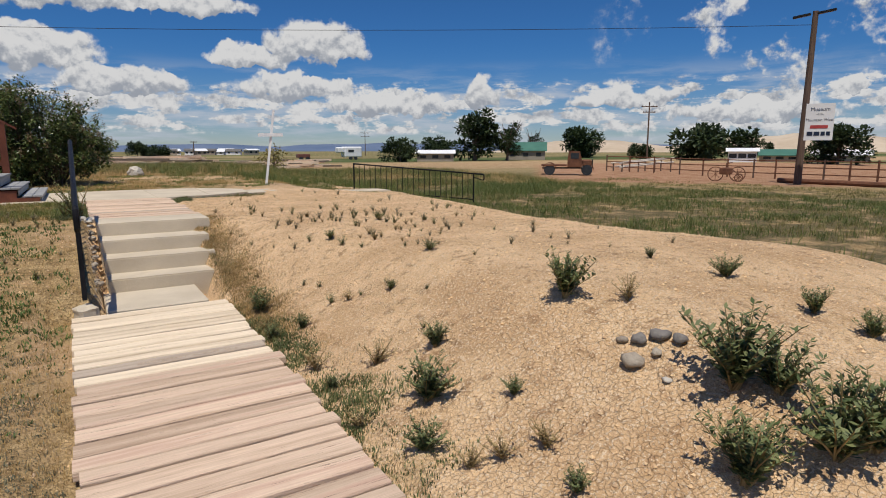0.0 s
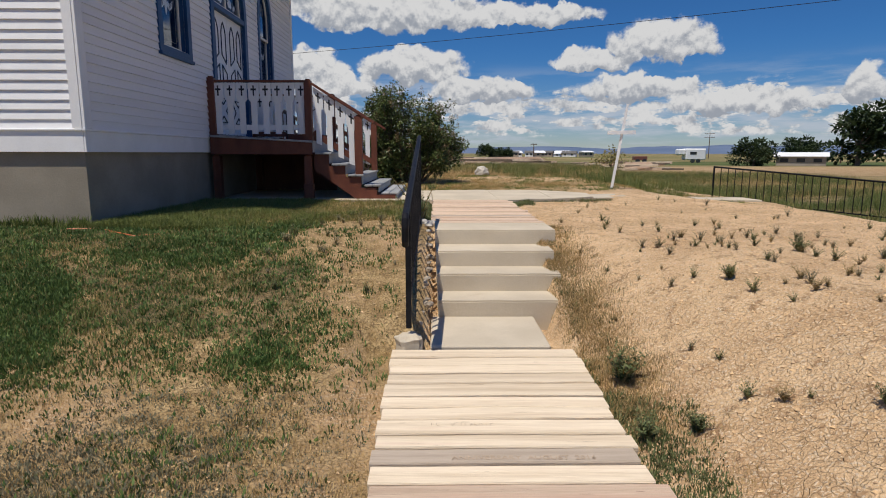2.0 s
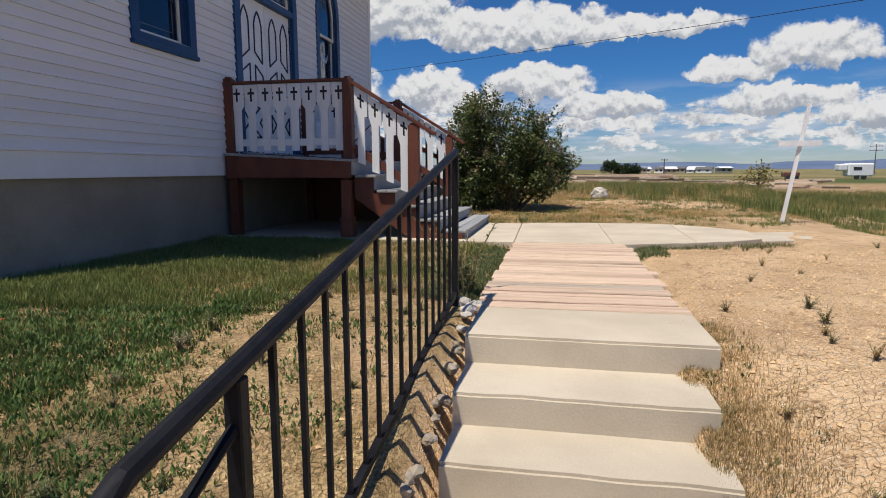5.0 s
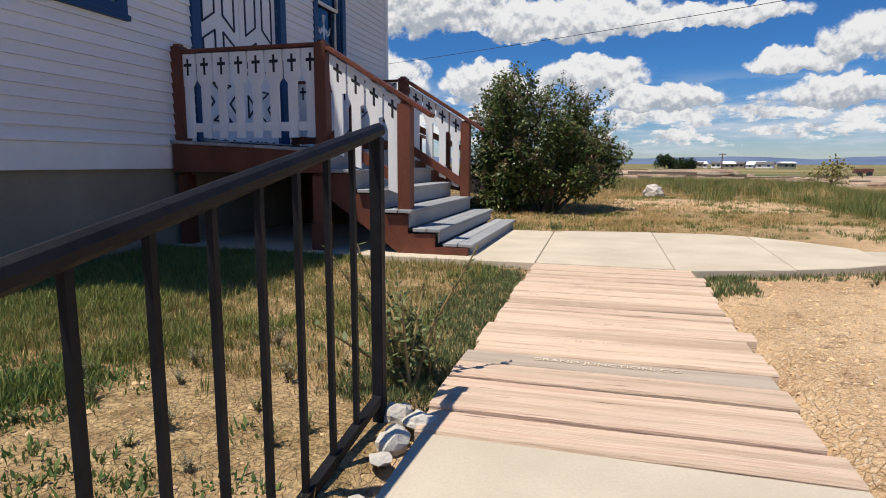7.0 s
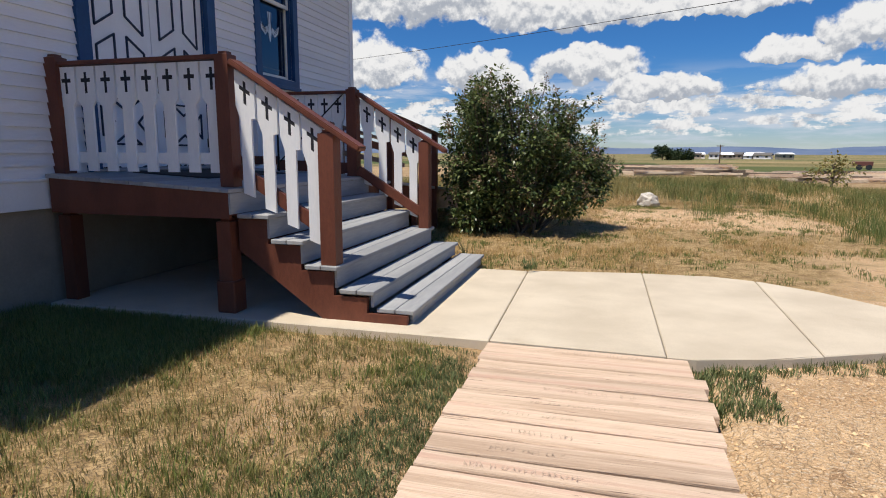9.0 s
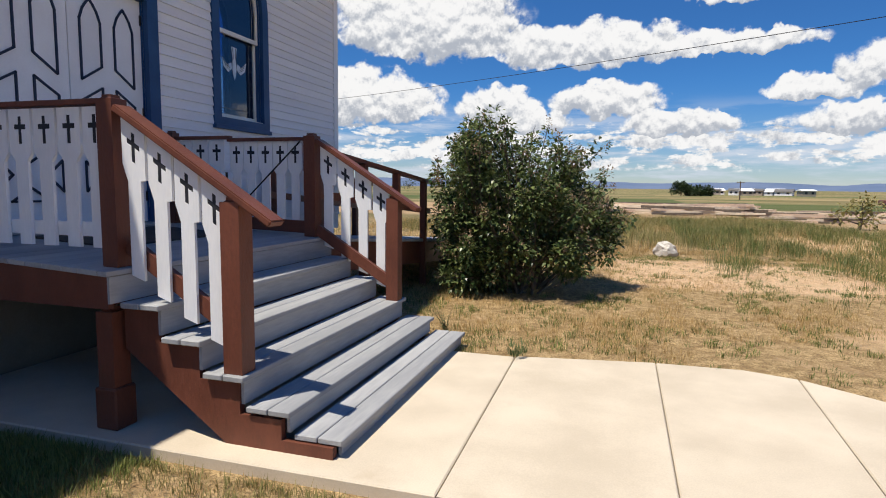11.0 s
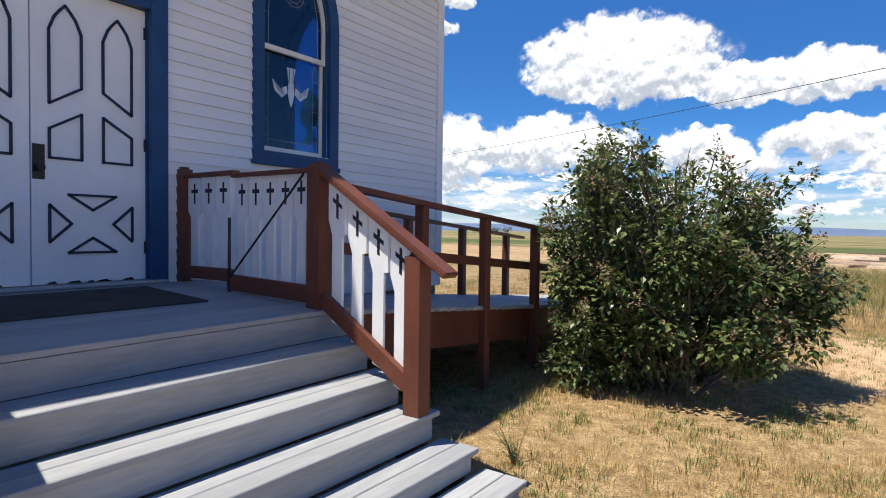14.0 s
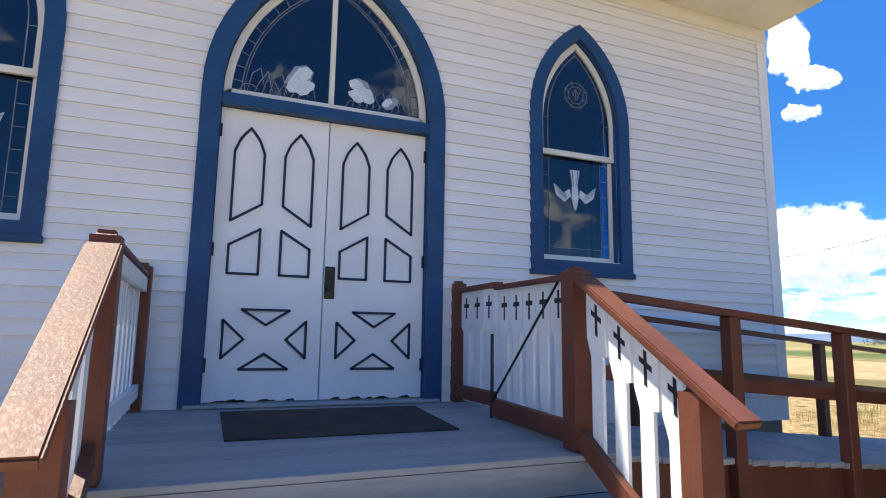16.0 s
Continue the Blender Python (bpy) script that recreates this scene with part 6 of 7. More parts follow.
def build_lilac(x, y):
    """A many-stemmed lilac: a tall broad crown that droops and overhangs on its sunny side."""
    z = ground_height(x, y)
    b = thing("lilac_bush", (x, y, z), "large dark green lilac bush with dry seed heads", "bush")
    r = random.Random(17)
    clumps, seeds = [], []
    stems = bmesh.new()

    def shell(a, e):
        """A point of the crown's uneven outside, for a bearing and a height angle."""
        lobe = 1.0 + 0.40 * noise.noise((math.cos(a) * 1.9, math.sin(a) * 1.9, e * 2.4 + 4.0)) + r.uniform(-0.10, 0.06)
        drop = 0.16 * math.cos(a - 0.6)                      # lower towards one side
        flat_r = 1.30 * max(math.cos(e), 0.0) ** 0.62 * lobe
        h = 0.75 + (1.62 - 2.3 * drop * math.cos(e)) * math.sin(e) * (0.55 + 0.45 * lobe)
        if e < 0.1 and drop > 0.05:
            h += 0.28
        return Vector((x + flat_r * math.cos(a), y + flat_r * math.sin(a), z + max(h, 0.12)))

    for k in range(135):
        a = r.uniform(0, 6.2832)
        e = math.asin(r.uniform(-0.32, 1.0))
        c = shell(a, e)
        foot = Vector((x - 0.15 + r.uniform(-0.55, 0.45), y - 0.1 + r.uniform(-0.5, 0.4), z - 0.05))
        mid_p = foot.lerp(c, 0.5) + Vector((r.uniform(-0.16, 0.16), r.uniform(-0.16, 0.16), 0.14))
        tip = c + (c - mid_p).normalized() * r.uniform(0.05, 0.24)
        tube(stems, [foot, mid_p, c, tip], 0.01, 5, [0.022, 0.014, 0.007, 0.003])
        for u, rad in ((0.40, 0.23), (0.70, 0.20), (0.95, 0.17), (1.10, 0.11)):
            q = mid_p.lerp(c, u) + Vector((r.uniform(-0.1, 0.1), r.uniform(-0.1, 0.1), r.uniform(-0.08, 0.08)))
            if q.z > z + 0.10 and r.random() > 0.14:
                clumps.append((q.x, q.y, q.z, rad * r.uniform(0.6, 1.3), 0.95))
        if r.random() < 0.7:
            seeds.append((tip.x + r.uniform(-0.05, 0.05), tip.y + r.uniform(-0.05, 0.05), tip.z, r.uniform(0.04, 0.075), 1.7))
    for k in range(420):
        a, e = r.uniform(0, 6.2832), r.uniform(-0.3, 1.3)
        c = Vector((x, y, z + 0.7)).lerp(shell(a, e), r.uniform(0.75, 1.02))
        d = Vector((math.cos(a) * 0.6, math.sin(a) * 0.6, r.uniform(0.1, 0.8))).normalized()
        tube(stems, [c - d * 0.35, c, c + d * r.uniform(0.05, 0.18) + Vector((r.uniform(-0.08, 0.08), r.uniform(-0.08, 0.08), 0))], 0.004, 4, [0.006, 0.005, 0.002])
    part("branching", stems, "bark", b, "grey-brown twiggy stems")
    base = BASE[b]
    lv, lf = leaf_cloud(clumps, 32000, 0.070, 18, 0.45, 0.35)
    ob = new("crown", mesh_from("crown", [(vx - base.x, vy - base.y, vz - base.z) for vx, vy, vz in lv], lf, "lilac_leaf"))
    ob.parent = b
    for k in range(90):
        cx, cy, cz, rad, _ = r.choice(clumps)
        seeds.append((cx + r.uniform(-0.1, 0.1), cy + r.uniform(-0.1, 0.1), cz + rad * r.uniform(0.7, 1.1), 0.06, 1.6))
    # a dead, dry side of the crown
    for k in range(26):
        c = shell(0.55 + r.uniform(-0.3, 0.3), r.uniform(0.05, 0.5))
        seeds.append((c.x, c.y, c.z, r.uniform(0.07, 0.13), 1.0))
    lv, lf = leaf_cloud(seeds, 8500, 0.032, 19, 0.0, 0.1)
    ob = new("seed_growth", mesh_from("seed_growth", [(vx - base.x, vy - base.y, vz - base.z) for vx, vy, vz in lv], lf, "lilac_seed"))
    ob.parent = b
    tagged(ob, "brown dried flower heads")


build_lilac(-0.55, 18.30)


def tree(x, y, top, width, seed, name="tree", label="dark green broad-leaved tree in the distance", dead=False, leaves=900, material="tree_leaf"):
    z = ground_height(x, y)
    h = top - z
    t = thing(name, (x, y, z), label, "tree", "distant trees")
    r = random.Random(seed)
    trunk = bmesh.new()
    tube(trunk, [(x, y, z - 0.1), (x + 0.1, y, z + h * 0.3), (x + 0.05, y, z + h * 0.8)], 0.1, 6, [h * 0.045, h * 0.035, h * 0.008])
    clumps = []
    n = 16
    for k in range(n):
        a = r.uniform(0, 6.2832)
        u = r.uniform(0.22, 0.92)
        rr = width / 2 * math.sqrt(r.random()) * math.sqrt(max(0.15, 1 - ((u - 0.5) / 0.52) ** 2))
        c = Vector((x + rr * math.cos(a), y + rr * math.sin(a), z + h * u))
        clumps.append((c.x, c.y, c.z, width * r.uniform(0.14, 0.22), 0.85))
        tube(trunk, [(x + 0.05, y, z + h * u * 0.45), c], 0.02, 4, [h * 0.016, h * 0.005])
    if dead:
        for k in range(7):
            a = r.uniform(0, 6.2832)
            p = Vector((x + width * 0.3 * math.cos(a), y + width * 0.3 * math.sin(a), z + h * 0.75))
            q = p + Vector((width * 0.25 * math.cos(a), width * 0.25 * math.sin(a), h * r.uniform(0.2, 0.42)))
            tube(trunk, [(x, y, z + h * 0.35), p, q], 0.05, 5, [h * 0.02, h * 0.014, h * 0.004])
    part("trunk", trunk, "bark", t)
    lv, lf = leaf_cloud(clumps, leaves, max(width * 0.075, 0.14), seed + 1, 0.2, 0.3)
    ob = new("crown", mesh_from("crown", [(vx - x, vy - y, vz - z) for vx, vy, vz in lv], lf, material))
    ob.parent = t
    return t


FAR_TREES = [(60.2, 86.0, 6.7, 9.0), (65.0, 83.0, 5.3, 4.6), (44.2, 84.0, 2.5, 5.2), (72.4, 119.8, 4.0, 7.5), (106.2, 105.9, 4.9, 11.0), (95.4, 64.2, 3.9, 12.0),
             (72.8, 33.2, 3.1, 6.0), (78.1, 91.1, 4.4, 3.0), (88.3, 73.6, 1.5, 4.2), (19.0, 229.2, 3.6, 6.5), (25.0, 233.7, 1.8, 8.5), (14.6, 51.1, 1.2, 2.9), (95.6, 54.4, 2.3, 2.4)]
for k, (x, y, top, w) in enumerate(FAR_TREES):
    tree(x, y, top, w, 200 + 3 * k, dead=k in (1, 7), leaves=500 if k == 11 else 3200, material="grass_olive" if k == 11 else "tree_leaf",
         label="thin shrub in the tall field grass" if k == 11 else "tree with bare dead branches in the distance" if k in (1, 7) else "dark green broad-leaved tree in the distance")

# ---------------------------------------------------------------- poles, wire and sign


def utility_pole(x, y, top, arm, label, turn=0.0):
    z = ground_height(x, y)
    p = thing("utility_pole", (x, y, z), label, "utility pole", "utility poles")
    bm = bmesh.new()
    tube(bm, [(x, y, z - 0.2), (x, y, top)], 0.12, 8, [0.15, 0.10])
    part("pole", bm, "pole_wood", p)
    for k, (u, half) in enumerate(arm):
        c, s = math.cos(turn) * half, math.sin(turn) * half
        bm = bmesh.new()
        bar(bm, (x - c, y - s, top - u), (x + c, y + s, top - u), 0.12, 0.14)
        part("crossarm", bm, "pole_wood", p)
        for q in (-0.9, -0.45, 0.45, 0.9):
            bm = bmesh.new()
            tube(bm, [(x + c * q, y + s * q, top - u + 0.07), (x + c * q, y + s * q, top - u + 0.27)], 0.05, 6, [0.06, 0.03])
            part("insulator", bm, "stone_grey", p)
    return p


utility_pole(80.6, 65.7, 8.6, ((0.7, 1.3), (1.6, 1.0)), "weathered wooden utility pole with crossarms", -0.6)
utility_pole(72.7, 107.8, 6.6, ((0.5, 1.2),), "weathered wooden utility pole with a crossarm", -0.6)
utility_pole(91.2, 200.2, 7.9, ((0.6, 1.6), (1.8, 1.6)), "weathered wooden utility pole with crossarms", -0.4)
utility_pole(26.0, 160.0, 3.4, ((0.3, 0.8),), "thin far wooden utility pole", -0.2)
lp = thing("light_pole", (32.95, 16.85, ground_height(32.95, 16.85)), "brown wooden yard light pole with two flat lamps", "light pole")
bm = bmesh.new()
tube(bm, [(32.92, 16.88, ground_height(32.95, 16.85) - 0.2), (32.98, 16.80, 7.86)], 0.15, 10, [0.19, 0.13])
part("pole", bm, "pole_wood", lp)
for s in (-1, 1):
    bm = bmesh.new()
    bar(bm, (32.95 + s * 0.06, 16.85 - s * 0.12, 7.74), (32.95 + s * 0.42, 16.85 - s * 0.86, 7.74 + s * 0.11), 0.26, 0.11)
    bmesh.ops.bevel(bm, geom=list(bm.edges), offset=0.03, segments=2, affect="EDGES")
    part("lamp_head", bm, "dark_metal", lp, "flat dark lamp head")
wire_bm = bmesh.new()
wa, wb = Vector((32.9, 16.9, 7.2)), Vector((-50.0, 66.0, 9.5))
tube(wire_bm, [wa.lerp(wb, k / 24) - Vector((0, 0, 1.2 * 4 * (k / 24) * (1 - k / 24))) for k in range(25)], 0.013, 5)
joined("overhead_wire", wire_bm, "dark_metal", "black overhead wire strung across the sky", "wire")
utility_pole(-50.0, 66.0, 9.8, ((0.3, 1.0),), "weathered wooden utility pole behind the church", 0.9)


def lettering(text, size, at, turn, parent, material, name="lettering", wide=1.0):
    cu = bpy.data.curves.new(name, "FONT")
    cu.body, cu.size, cu.extrude, cu.align_x, cu.align_y = text, size, 0.0005, "CENTER", "CENTER"
    cu.resolution_u = 2
    cu.materials.append(MATS[material])
    ob = new(name, cu)
    ob.parent = parent
    ob.location = Vector(at) - BASE[parent]
    ob.rotation_euler = turn
    ob.scale = (wide, 1, 1)
    return ob


sg = thing("road_sign", (32.35, 15.8, 1.37), "white sign board on the pole with dark lettering", "sign")
su = Vector((32.61 - 32.08, 15.25 - 16.33, 0)).normalized()
sn = Vector((su.y, -su.x, 0))
sc = Vector((32.35, 15.79, 2.24)) + sn * 0.25
bm = bmesh.new()
bar(bm, sc - su * 0.62, sc + su * 0.62, 0.05, 1.82)
part("board", bm, "sign_white", sg)
sign_turn = (math.pi / 2, 0, math.atan2(su.y, su.x))
face = sc + sn * 0.031
if (Vector((0, 0, 1)) - sc).dot(sn) < 0:
    face = sc - sn * 0.031
for text, dz, size, m in (("Museum", 0.62, 0.27, "navy_line"), ("of the", 0.38, 0.14, "navy_line"), ("Mountain West", 0.10, 0.205, "navy_line")):
    lettering(text, size, face + Vector((0, 0, dz)), sign_turn, sg, m, wide=0.92)
bm = bmesh.new()
bar(bm, face - su * 0.38 + Vector((0, 0, -0.24)), face + su * 0.38 + Vector((0, 0, -0.24)), 0.012, 0.16)
part("red_band", bm, "sign_red", sg, "red band with unreadable words")
bm = bmesh.new()
for k, (a, b) in enumerate(((-0.5, -0.25), (-0.2, 0.05), (0.1, 0.28), (0.33, 0.5))):
    bar(bm, face + su * a + Vector((0, 0, -0.58)), face + su * b + Vector((0, 0, -0.58)), 0.012, 0.2)
part("word_bars", bm, "navy_line", sg, "dark unreadable words")

# carved words on the walks
lettering("GRAND JUNCTION, CO.", 0.046, (0.74, 9.40, 0.0060), (0, 0, 0), UPPER, "plank_cream", wide=1.25)
lettering("ANNIVERSARY  AUGUST  2016", 0.050, (0.60, 4.49, lower_top(4.49) + 0.0075), (0, 0, 0), LOWER, "carving", wide=1.02)


def carved_bars(parent, places, top, seed, skip, x0, x1):
    """Thin worn strokes of carved letters that can no longer be read."""
    r = random.Random(seed)
    for mid_y, wid in places:
        if r.random() < 0.55 or mid_y < 0.5 or any(abs(mid_y - s) < 0.09 for s in skip):
            continue
        bm = bmesh.new()
        yy = mid_y + r.uniform(-0.02, 0.02)
        x = x0 + r.uniform(0.15, 0.5)
        end = min(x1 - 0.2, x + r.uniform(0.25, 0.6))
        z = top(yy) + 0.0045
        while x < end:
            if r.random() > 0.25:
                lean_x = r.uniform(-0.006, 0.008)
                bar(bm, (x, yy - 0.014, z), (x + lean_x, yy + 0.014, z), 0.0025, 0.0006)
                if r.random() > 0.4:
                    bar(bm, (x, yy + r.choice((-0.014, 0.0, 0.013)), z), (x + 0.014, yy + r.choice((-0.014, 0.0, 0.013)), z + 0.0002), 0.0025, 0.0006)
            x += r.uniform(0.017, 0.028)
        part("worn_lettering", bm, "carving", parent, "worn carved letters")


carved_bars(LOWER, LOWER_PLANKS, lower_top, 3, [4.46], WALK_X0, WALK_X1)
carved_bars(UPPER, UPPER_PLANKS, lambda y: 0.004, 4, [9.40], UP_X0, UP_X1)

# ---------------------------------------------------------------- yards and buildings in the distance


def shed(name, x, y, length, depth, wall_h, roof_h, turn, wall_m, roof_m, label, windows=3):
    z = ground_height(x, y)
    h = thing(name, (x, y, z), label, "building", "distant buildings")
    c, s = math.cos(turn), math.sin(turn)

    def put(bm):
        for v in bm.verts:
            px, py = v.co.x, v.co.y
            v.co.x, v.co.y, v.co.z = x + px * c - py * s, y + px * s + py * c, v.co.z + z
        return bm
    part("wall", put(boxed(-length / 2, length / 2, -depth / 2, depth / 2, -0.3, wall_h)), wall_m, h)
    bm = bmesh.new()
    o = 0.35
    prism(bm, [(-depth / 2 - o, wall_h - 0.05), (depth / 2 + o, wall_h - 0.05), (depth / 2 + o, wall_h + 0.05), (0, wall_h + roof_h), (-depth / 2 - o, wall_h + 0.05)], "x", -length / 2 - o, length / 2 + o)
    part("roof", put(bm), roof_m, h)
    for k in range(windows):
        u = -length / 2 + length * (k + 0.5) / windows
        part("window", put(boxed(u - 0.5, u + 0.5, -depth / 2 - 0.04, -depth / 2 + 0.01, wall_h * 0.4, wall_h * 0.8)), "window_dark", h)
    return h


shed("barn", 75.6, 90.6, 7.4, 6.0, 1.7, 1.7, -0.72, "wall_tan", "roof_green", "low building with a green metal roof")
shed("long_shed", 51.8, 85.6, 6.0, 4.0, 1.3, 0.6, -0.55, "wall_tan", "roof_white", "long low shed with a white roof")
shed("white_house", 81.2, 49.6, 3.6, 3.4, 1.5, 0.5, -1.0, "roof_white", "roof_white", "small white building behind the corral")
shed("teal_shed", 87.8, 48.0, 4.8, 4.0, 0.9, 0.9, -1.0, "wall_tan", "roof_green", "low shed with a dull green roof")
shed("long_shed", 84.0, 38.0, 6.0, 4.0, 0.9, 0.7, -1.1, "wall_tan", "roof_white", "long low shed with a pale roof")
r7 = random.Random(77)
for k in range(11):
    u = k / 10
    shed("town_house", 36 + 34 * u + r7.uniform(-2, 2), 292 + r7.uniform(-14, 14), r7.uniform(3.5, 8), 5, r7.uniform(1.4, 2.2), r7.uniform(0.6, 1.2), r7.uniform(-0.4, 0.2),
         "roof_white" if k % 2 else "wall_tan", "roof_white" if k % 3 else "shingle", "small pale far-off town house", 2)
for k in range(14):
    a = math.radians(r7.uniform(2, 34))
    d = r7.uniform(320, 620)
    tree(-math.sin(a) * d, 10 + math.cos(a) * d, ground_height(0, 300) + r7.uniform(2.5, 6.0), r7.uniform(5, 11), 300 + k, leaves=220)
rv = thing("camper_trailer", (48.0, 111.5, ground_height(48, 111.5)), "white camper trailer parked in the yard", "trailer")
zb = ground_height(48, 111.5)
part("body", boxed(45.9, 49.6, 110.4, 112.6, zb + 0.5, zb + 2.6, 0.2), "roof_white", rv)
part("nose", boxed(44.6, 45.89, 110.5, 112.5, zb + 1.4, zb + 2.5, 0.2), "roof_white", rv)
part("window", boxed(46.6, 47.8, 110.37, 110.41, zb + 1.5, zb + 2.0), "window_dark", rv)
for wx in (47.2, 48.2):
    bm = bmesh.new()
    tube(bm, [(wx, 110.45, zb + 0.38), (wx, 110.7, zb + 0.38)], 0.38, 14)
    part("wheel", bm, "window_dark", rv)
tr_z = ground_height(35.7, 105.5)
rt = thing("red_trailer", (35.7, 105.5, tr_z), "red farm trailer in the yard", "trailer")
part("bed", boxed(34.6, 36.8, 104.8, 106.2, tr_z + 0.55, tr_z + 1.2, 0.04), "red_paint", rt)
for wx in (35.1, 36.3):
    bm = bmesh.new()
    tube(bm, [(wx, 104.72, tr_z + 0.38), (wx, 104.92, tr_z + 0.38)], 0.38, 14)
    part("wheel", bm, "window_dark", rt)


def build_truck():
    x0, y0 = 29.0, 30.3
    z = ground_height(x0, y0)
    t = thing("old_truck", (x0, y0, z), "rusted antique flatbed truck in the weeds", "truck")
    a = math.atan2(29.15 - 31.5, 30.23 - 27.78)
    c, s = math.cos(a), math.sin(a)

    def put(bm):
        for v in bm.verts:
            px, py = v.co.x, v.co.y
            v.co.x, v.co.y, v.co.z = x0 + px * c - py * s, y0 + px * s + py * c, v.co.z + z
        return bm
    bm = bmesh.new()
    prism(bm, [(0.0, 0.55), (0.95, 0.55), (0.95, 1.05), (0.82, 1.62), (0.08, 1.65), (0.0, 1.1)], "y", -0.55, 0.55)
    part("cab", put(bm), "rust", t)
    part("hood", put(boxed(0.96, 1.62, -0.38, 0.38, 0.6, 1.06, 0.08)), "rust", t)
    part("radiator", put(boxed(1.63, 1.70, -0.36, 0.36, 0.5, 1.08, 0.02)), "dark_metal", t)
    part("flatbed", put(boxed(-1.75, -0.04, -0.75, 0.75, 0.62, 0.74, 0.01)), "rust", t)
    part("window", put(boxed(0.2, 0.75, -0.565, -0.551, 1.12, 1.5)), "window_dark", t)
    part("frame_rail", put(boxed(-1.7, 1.5, -0.3, 0.3, 0.44, 0.54)), "dark_metal", t)
    for ux in (-1.2, 1.3):
        for uy in (-0.72, 0.58):
            bm = bmesh.new()
            tube(bm, [(ux, uy, 0.36), (ux, uy + 0.14, 0.36)], 0.36, 16)
            part("wheel", put(bm), "window_dark", t)
            bm = bmesh.new()
            for k in range(7):
                b0, b1 = math.pi * k / 7, math.pi * (k + 1) / 7
                prism(bm, [(ux + 0.42 * math.cos(b0), 0.4 + 0.42 * math.sin(b0)), (ux + 0.42 * math.cos(b1), 0.4 + 0.42 * math.sin(b1)), (ux + 0.46 * math.cos(b1), 0.4 + 0.46 * math.sin(b1)), (ux + 0.46 * math.cos(b0), 0.4 + 0.46 * math.sin(b0))], "y", uy - 0.03, uy + 0.17)
            part("fender", put(bm), "rust", t)


def build_tractor():
    x0, y0 = 32.9, 21.0
    z = ground_height(x0, y0)
    t = thing("old_implement", (x0, y0, z), "rusty wheeled farm implement before the corral", "farm implement")
    part("body", boxed(x0 - 0.35, x0 + 0.3, y0 - 0.25, y0 + 0.25, z + 0.4, z + 0.8, 0.05), "rust", t)
    bm = bmesh.new()
    tube(bm, [(x0, y0, z + 0.8), (x0, y0, z + 1.05), (x0 + 0.2, y0 - 0.25, z + 1.1)], 0.04, 6)
    part("seat_post", bm, "rust", t)
    for ux, uy, rad in ((-0.35, 0.45, 0.42), (0.35, -0.5, 0.42), (0.1, -0.75, 0.22)):
        bm = bmesh.new()
        n = 16
        for k in range(n):
            a0, a1 = 6.2832 * k / n, 6.2832 * (k + 1) / n
            tube(bm, [(x0 + ux + 0.6 * rad * math.cos(a0), y0 + uy - 0.8 * rad * math.cos(a0), z + rad + rad * math.sin(a0)), (x0 + ux + 0.6 * rad * math.cos(a1), y0 + uy - 0.8 * rad * math.cos(a1), z + rad + rad * math.sin(a1))], 0.03, 5)
        for k in range(4):
            a0 = 3.1416 * k / 4
            d = Vector((0.6 * math.cos(a0), -0.8 * math.cos(a0), math.sin(a0))) * rad
            o = Vector((x0 + ux, y0 + uy, z + rad))
            tube(bm, [o - d, o + d], 0.015, 4)
        part("wheel", bm, "rust", t)


def build_corral():
    pts = [(35.8, 33.0), (37.4, 27.5), (38.3, 22.5), (38.0, 18.0), (37.3, 13.5), (36.0, 8.0), (34.5, 3.0)]
    f = thing("corral_fence", (37.5, 20.0, ground_height(37.5, 20.0)), "rusty pipe corral fence on red soil", "fence")
    for (xa, ya), (xb, yb) in zip(pts, pts[1:]):
        n = 3
        za, zb_ = ground_height(xa, ya), ground_height(xb, yb)
        for k in range(n):
            u = k / n
            px, py = xa + (xb - xa) * u, ya + (yb - ya) * u
            pz = ground_height(px, py)
            bm = bmesh.new()
            tube(bm, [(px, py, pz - 0.1), (px, py, pz + 1.25)], 0.055, 6)
            part("post", bm, "rust" if k else "pole_wood", f)
        for hgt in (0.35, 0.75, 1.15):
            bm = bmesh.new()
            tube(bm, [(xa, ya, za + hgt), (xb, yb, zb_ + hgt)], 0.035, 6)
            part("rail", bm, "rust", f)
    log = bmesh.new()
    tube(log, [(34.2, 18.6, ground_height(34, 18) + 0.12), (33.2, 9.0, ground_height(33, 9) + 0.14)], 0.14, 8)
    joined("fallen_pole", log, "rust", "long rusty pole lying before the corral", "pole")
    ch = thing("loading_chute", (37.8, 31.0, ground_height(37.8, 31.0)), "grey pipe loading chute rising to the corral", "loading chute")
    zc = ground_height(37.8, 31.0)
    for off in (0.0, 1.2):
        for hgt in (0.25, 0.55):
            bm = bmesh.new()
            tube(bm, [(35.9 + off * 0.3, 31.8 + off, zc + 0.1 + hgt), (40.0 + off * 0.3, 30.0 + off, zc + 0.5 + hgt)], 0.06, 6)
            part("rail", bm, "stone_pale", ch)
        for u in (0.05, 0.35, 0.65, 0.95):
            px, py = 35.9 + 4.1 * u + off * 0.3, 31.8 - 1.8 * u + off
            bm = bmesh.new()
            tube(bm, [(px, py, zc - 0.1), (px, py, zc + 0.65 + 0.4 * u)], 0.06, 6)
            part("post", bm, "pole_wood", ch)


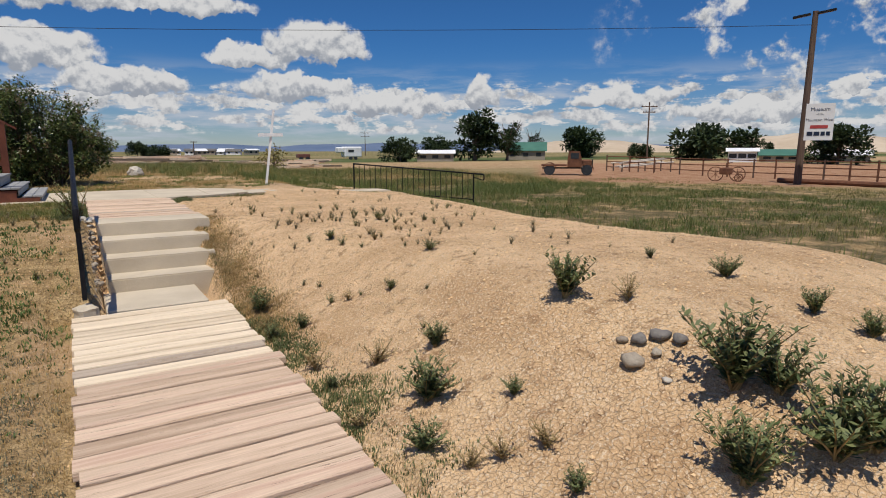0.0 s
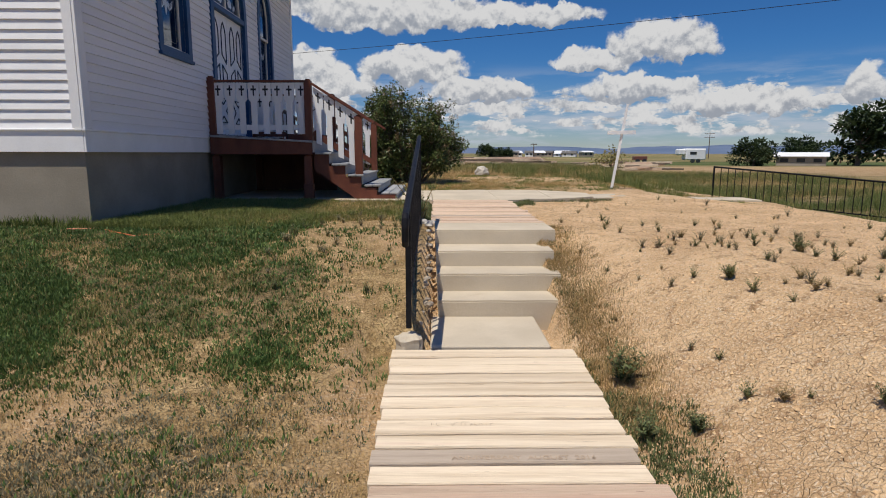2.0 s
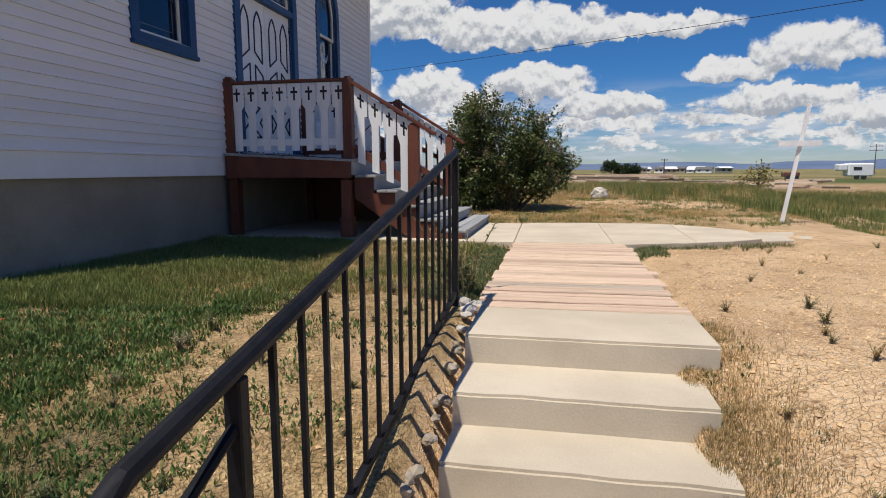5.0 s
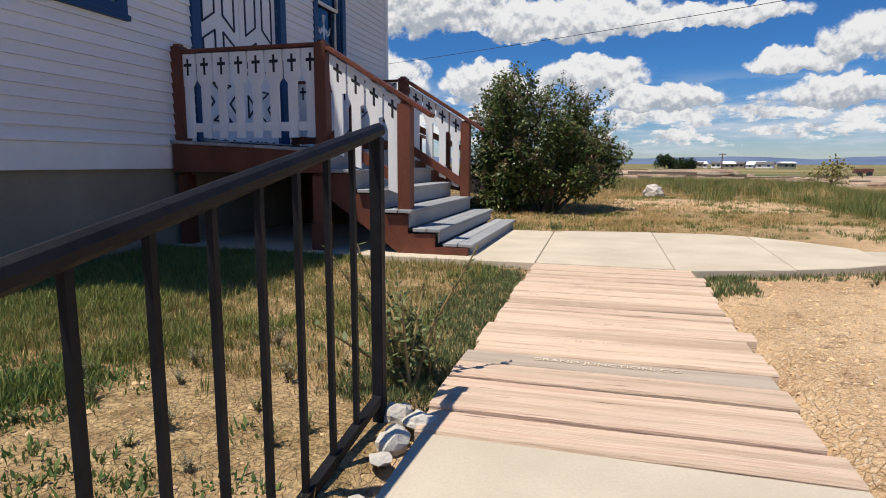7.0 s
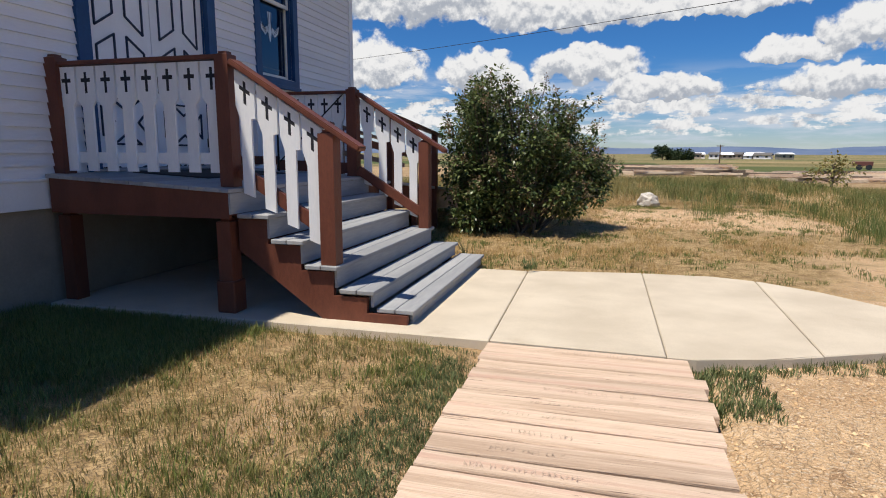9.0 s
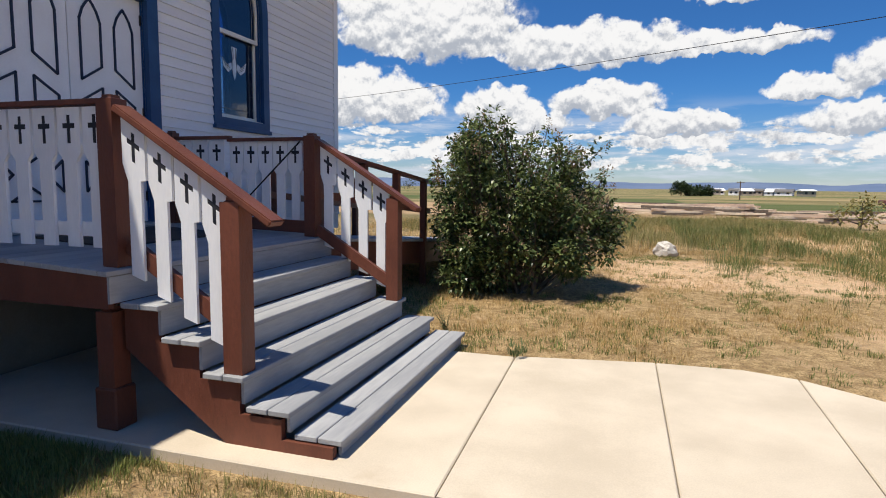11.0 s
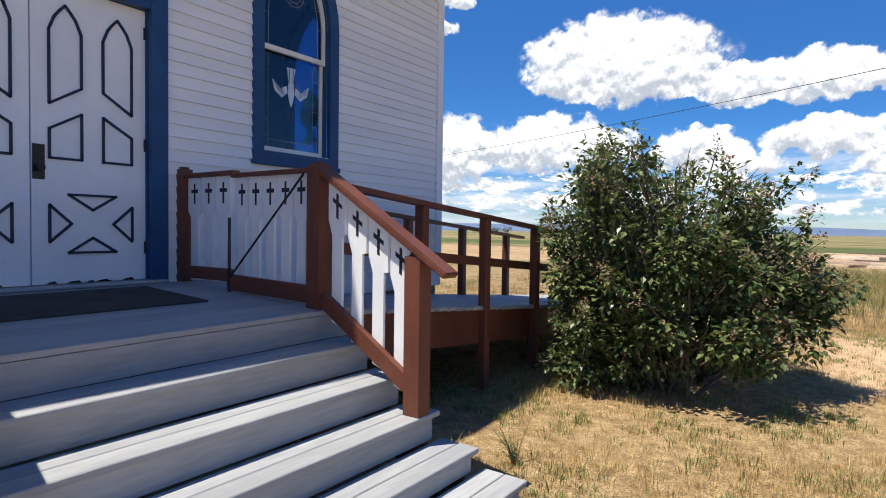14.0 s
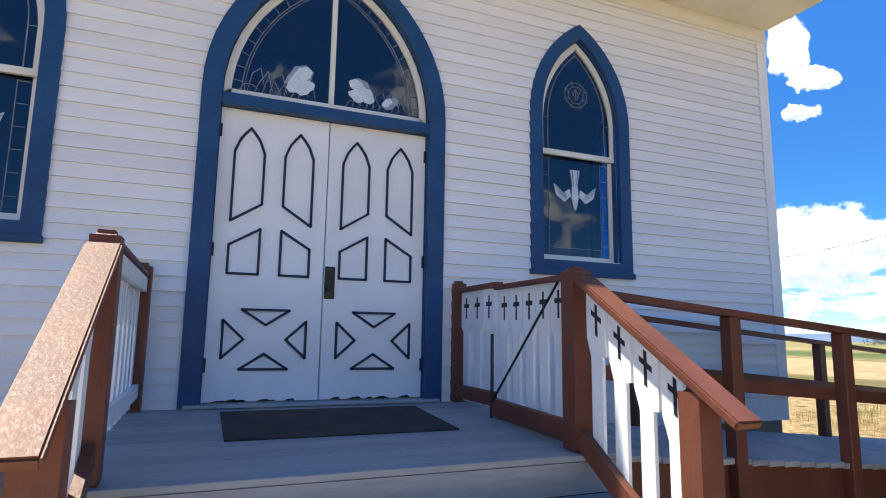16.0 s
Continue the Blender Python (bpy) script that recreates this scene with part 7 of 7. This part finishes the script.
build_truck()
build_tractor()
build_corral()
def build_lumber():
    """Old boards and poles strewn in low heaps over the bare field."""
    r = random.Random(12)
    for k in range(15):
        x, y = 2.0 + 21.0 * k / 14 + r.uniform(-0.8, 0.8), 53.0 + 11.0 * k / 14 + r.uniform(-2.5, 3.5)
        z = ground_height(x, y)
        heap = thing("lumber_pile", (x, y, z), "weathered pile of old boards in the field", "lumber pile", "lumber piles")
        for j in range(5):
            ln, a = r.uniform(0.8, 3.2), r.uniform(-0.35, 0.35)
            c, s_ = ln * math.cos(a), ln * math.sin(a)
            bm = bmesh.new()
            h = z + 0.10 + 0.15 * j
            bar(bm, (x - c, y - s_ + 0.2 * j, h), (x + c, y + s_ + 0.2 * j, h + r.uniform(-0.08, 0.12)), r.uniform(0.16, 0.4), r.uniform(0.12, 0.24))
            part("board", bm, ("plank_cream", "plank_wood", "bark")[(j + k) % 3], heap)


build_lumber()

# orange strap lying in the lawn
strap = bmesh.new()
surface("orange_plastic", (0.55, 0.13, 0.04), (0.62, 0.17, 0.06), 8.0, 0.5, 40.0, 0.0)
tube(strap, [(x, y, ground_height(x, y) + 0.014) for x, y in ((-3.75, 8.15), (-3.45, 8.22), (-3.2, 8.02), (-2.9, 7.85), (-2.65, 7.9))], 0.007, 6)
joined("orange_strap", strap, "orange_plastic", "orange plastic strap lying in the lawn", "strap")


# ---------------------------------------------------------------- hills on the skyline
def skyline(name, dist, depth, lo, hi, height, material, label, seed, step=0.5):
    """A ridge on an arc of bearings, clockwise from +y."""
    bm = bmesh.new()
    prev = None
    n = int((hi - lo) / step)
    for k in range(n + 1):
        b = math.radians(lo + (hi - lo) * k / n)
        ramp_in = smooth(k / n, 0.0, 0.12) * (1 - smooth(k / n, 0.9, 1.0)) if hi - lo < 300 else 1.0
        top = height * ramp_in * (0.75 + 0.5 * noise.fractal((math.cos(b) * 6, math.sin(b) * 6, seed), 1.0, 2.0, 4))
        s, c = math.sin(b), math.cos(b)
        row = [bm.verts.new((s * d, 10 + c * d, z)) for d, z in ((dist, -6.0), (dist + depth * 0.45, top * 0.62), (dist + depth * 0.7, top), (dist + depth, -6.0))]
        if prev:
            for i in range(3):
                bm.faces.new((prev[i], row[i], row[i + 1], prev[i + 1]))
        prev = row
    for f in bm.faces:
        f.smooth = True
    joined(name, bm, material, label, "hills", "structure")


# the mesa's blue stands for haze over the distance
skyline("backdrop_mesa", 3300, 700, 0, 360, 50.0, "far_mesa", "long mesa on the horizon, coloured blue for distance haze", 3.0, 1.0)
skyline("backdrop_hills", 560, 160, 36, 110, 19.0, "far_hill", "bare tan badland hills", 8.0)


# ---------------------------------------------------------------- crumbs of soil on the bare bank
def crumbs(count, seed):
    rng = np.random.default_rng(seed)
    x, y = rng.uniform(1.3, 5.6, count), rng.uniform(0.3, 12.2, count)
    left = rng.random(count) < 0.07
    x[left], y[left] = rng.uniform(-1.1, -0.05, left.sum()), rng.uniform(1.0, 9.4, left.sum())
    s = 0.003 + 0.013 * rng.random(count) ** 6
    z = lie(x, y) + s * 0.2
    unit = np.array([(1, 0, 0), (-1, 0, 0), (0, 1, 0), (0, -1, 0), (0, 0, 0.8), (0, 0, -0.6)])
    v = unit[None] * rng.uniform(0.6, 1.3, (count, 6, 1)) * s[:, None, None]
    a = rng.uniform(0, 6.28, count)
    c, sn = np.cos(a)[:, None], np.sin(a)[:, None]
    vx, vy = v[:, :, 0] * c - v[:, :, 1] * sn, v[:, :, 0] * sn + v[:, :, 1] * c
    v = np.stack([vx + x[:, None], vy + y[:, None], v[:, :, 2] + z[:, None]], 2)
    tri = np.array([(0, 2, 4), (2, 1, 4), (1, 3, 4), (3, 0, 4), (2, 0, 5), (1, 2, 5), (3, 1, 5), (0, 3, 5)])
    f = (np.arange(count)[:, None, None] * 6 + tri[None]).reshape(-1, 3)
    tagged(new("soil_crumbs", mesh_from("soil_crumbs", v.reshape(-1, 3), f, "soil_crumb")), "loose tan soil crumbs and pebbles", "soil", kind="stuff")


surface("soil_crumb", (0.52, 0.34, 0.19), (0.76, 0.54, 0.33), 9.0, 0.95, 50.0, 0.0, island=0.25)
crumbs(34000, 5)
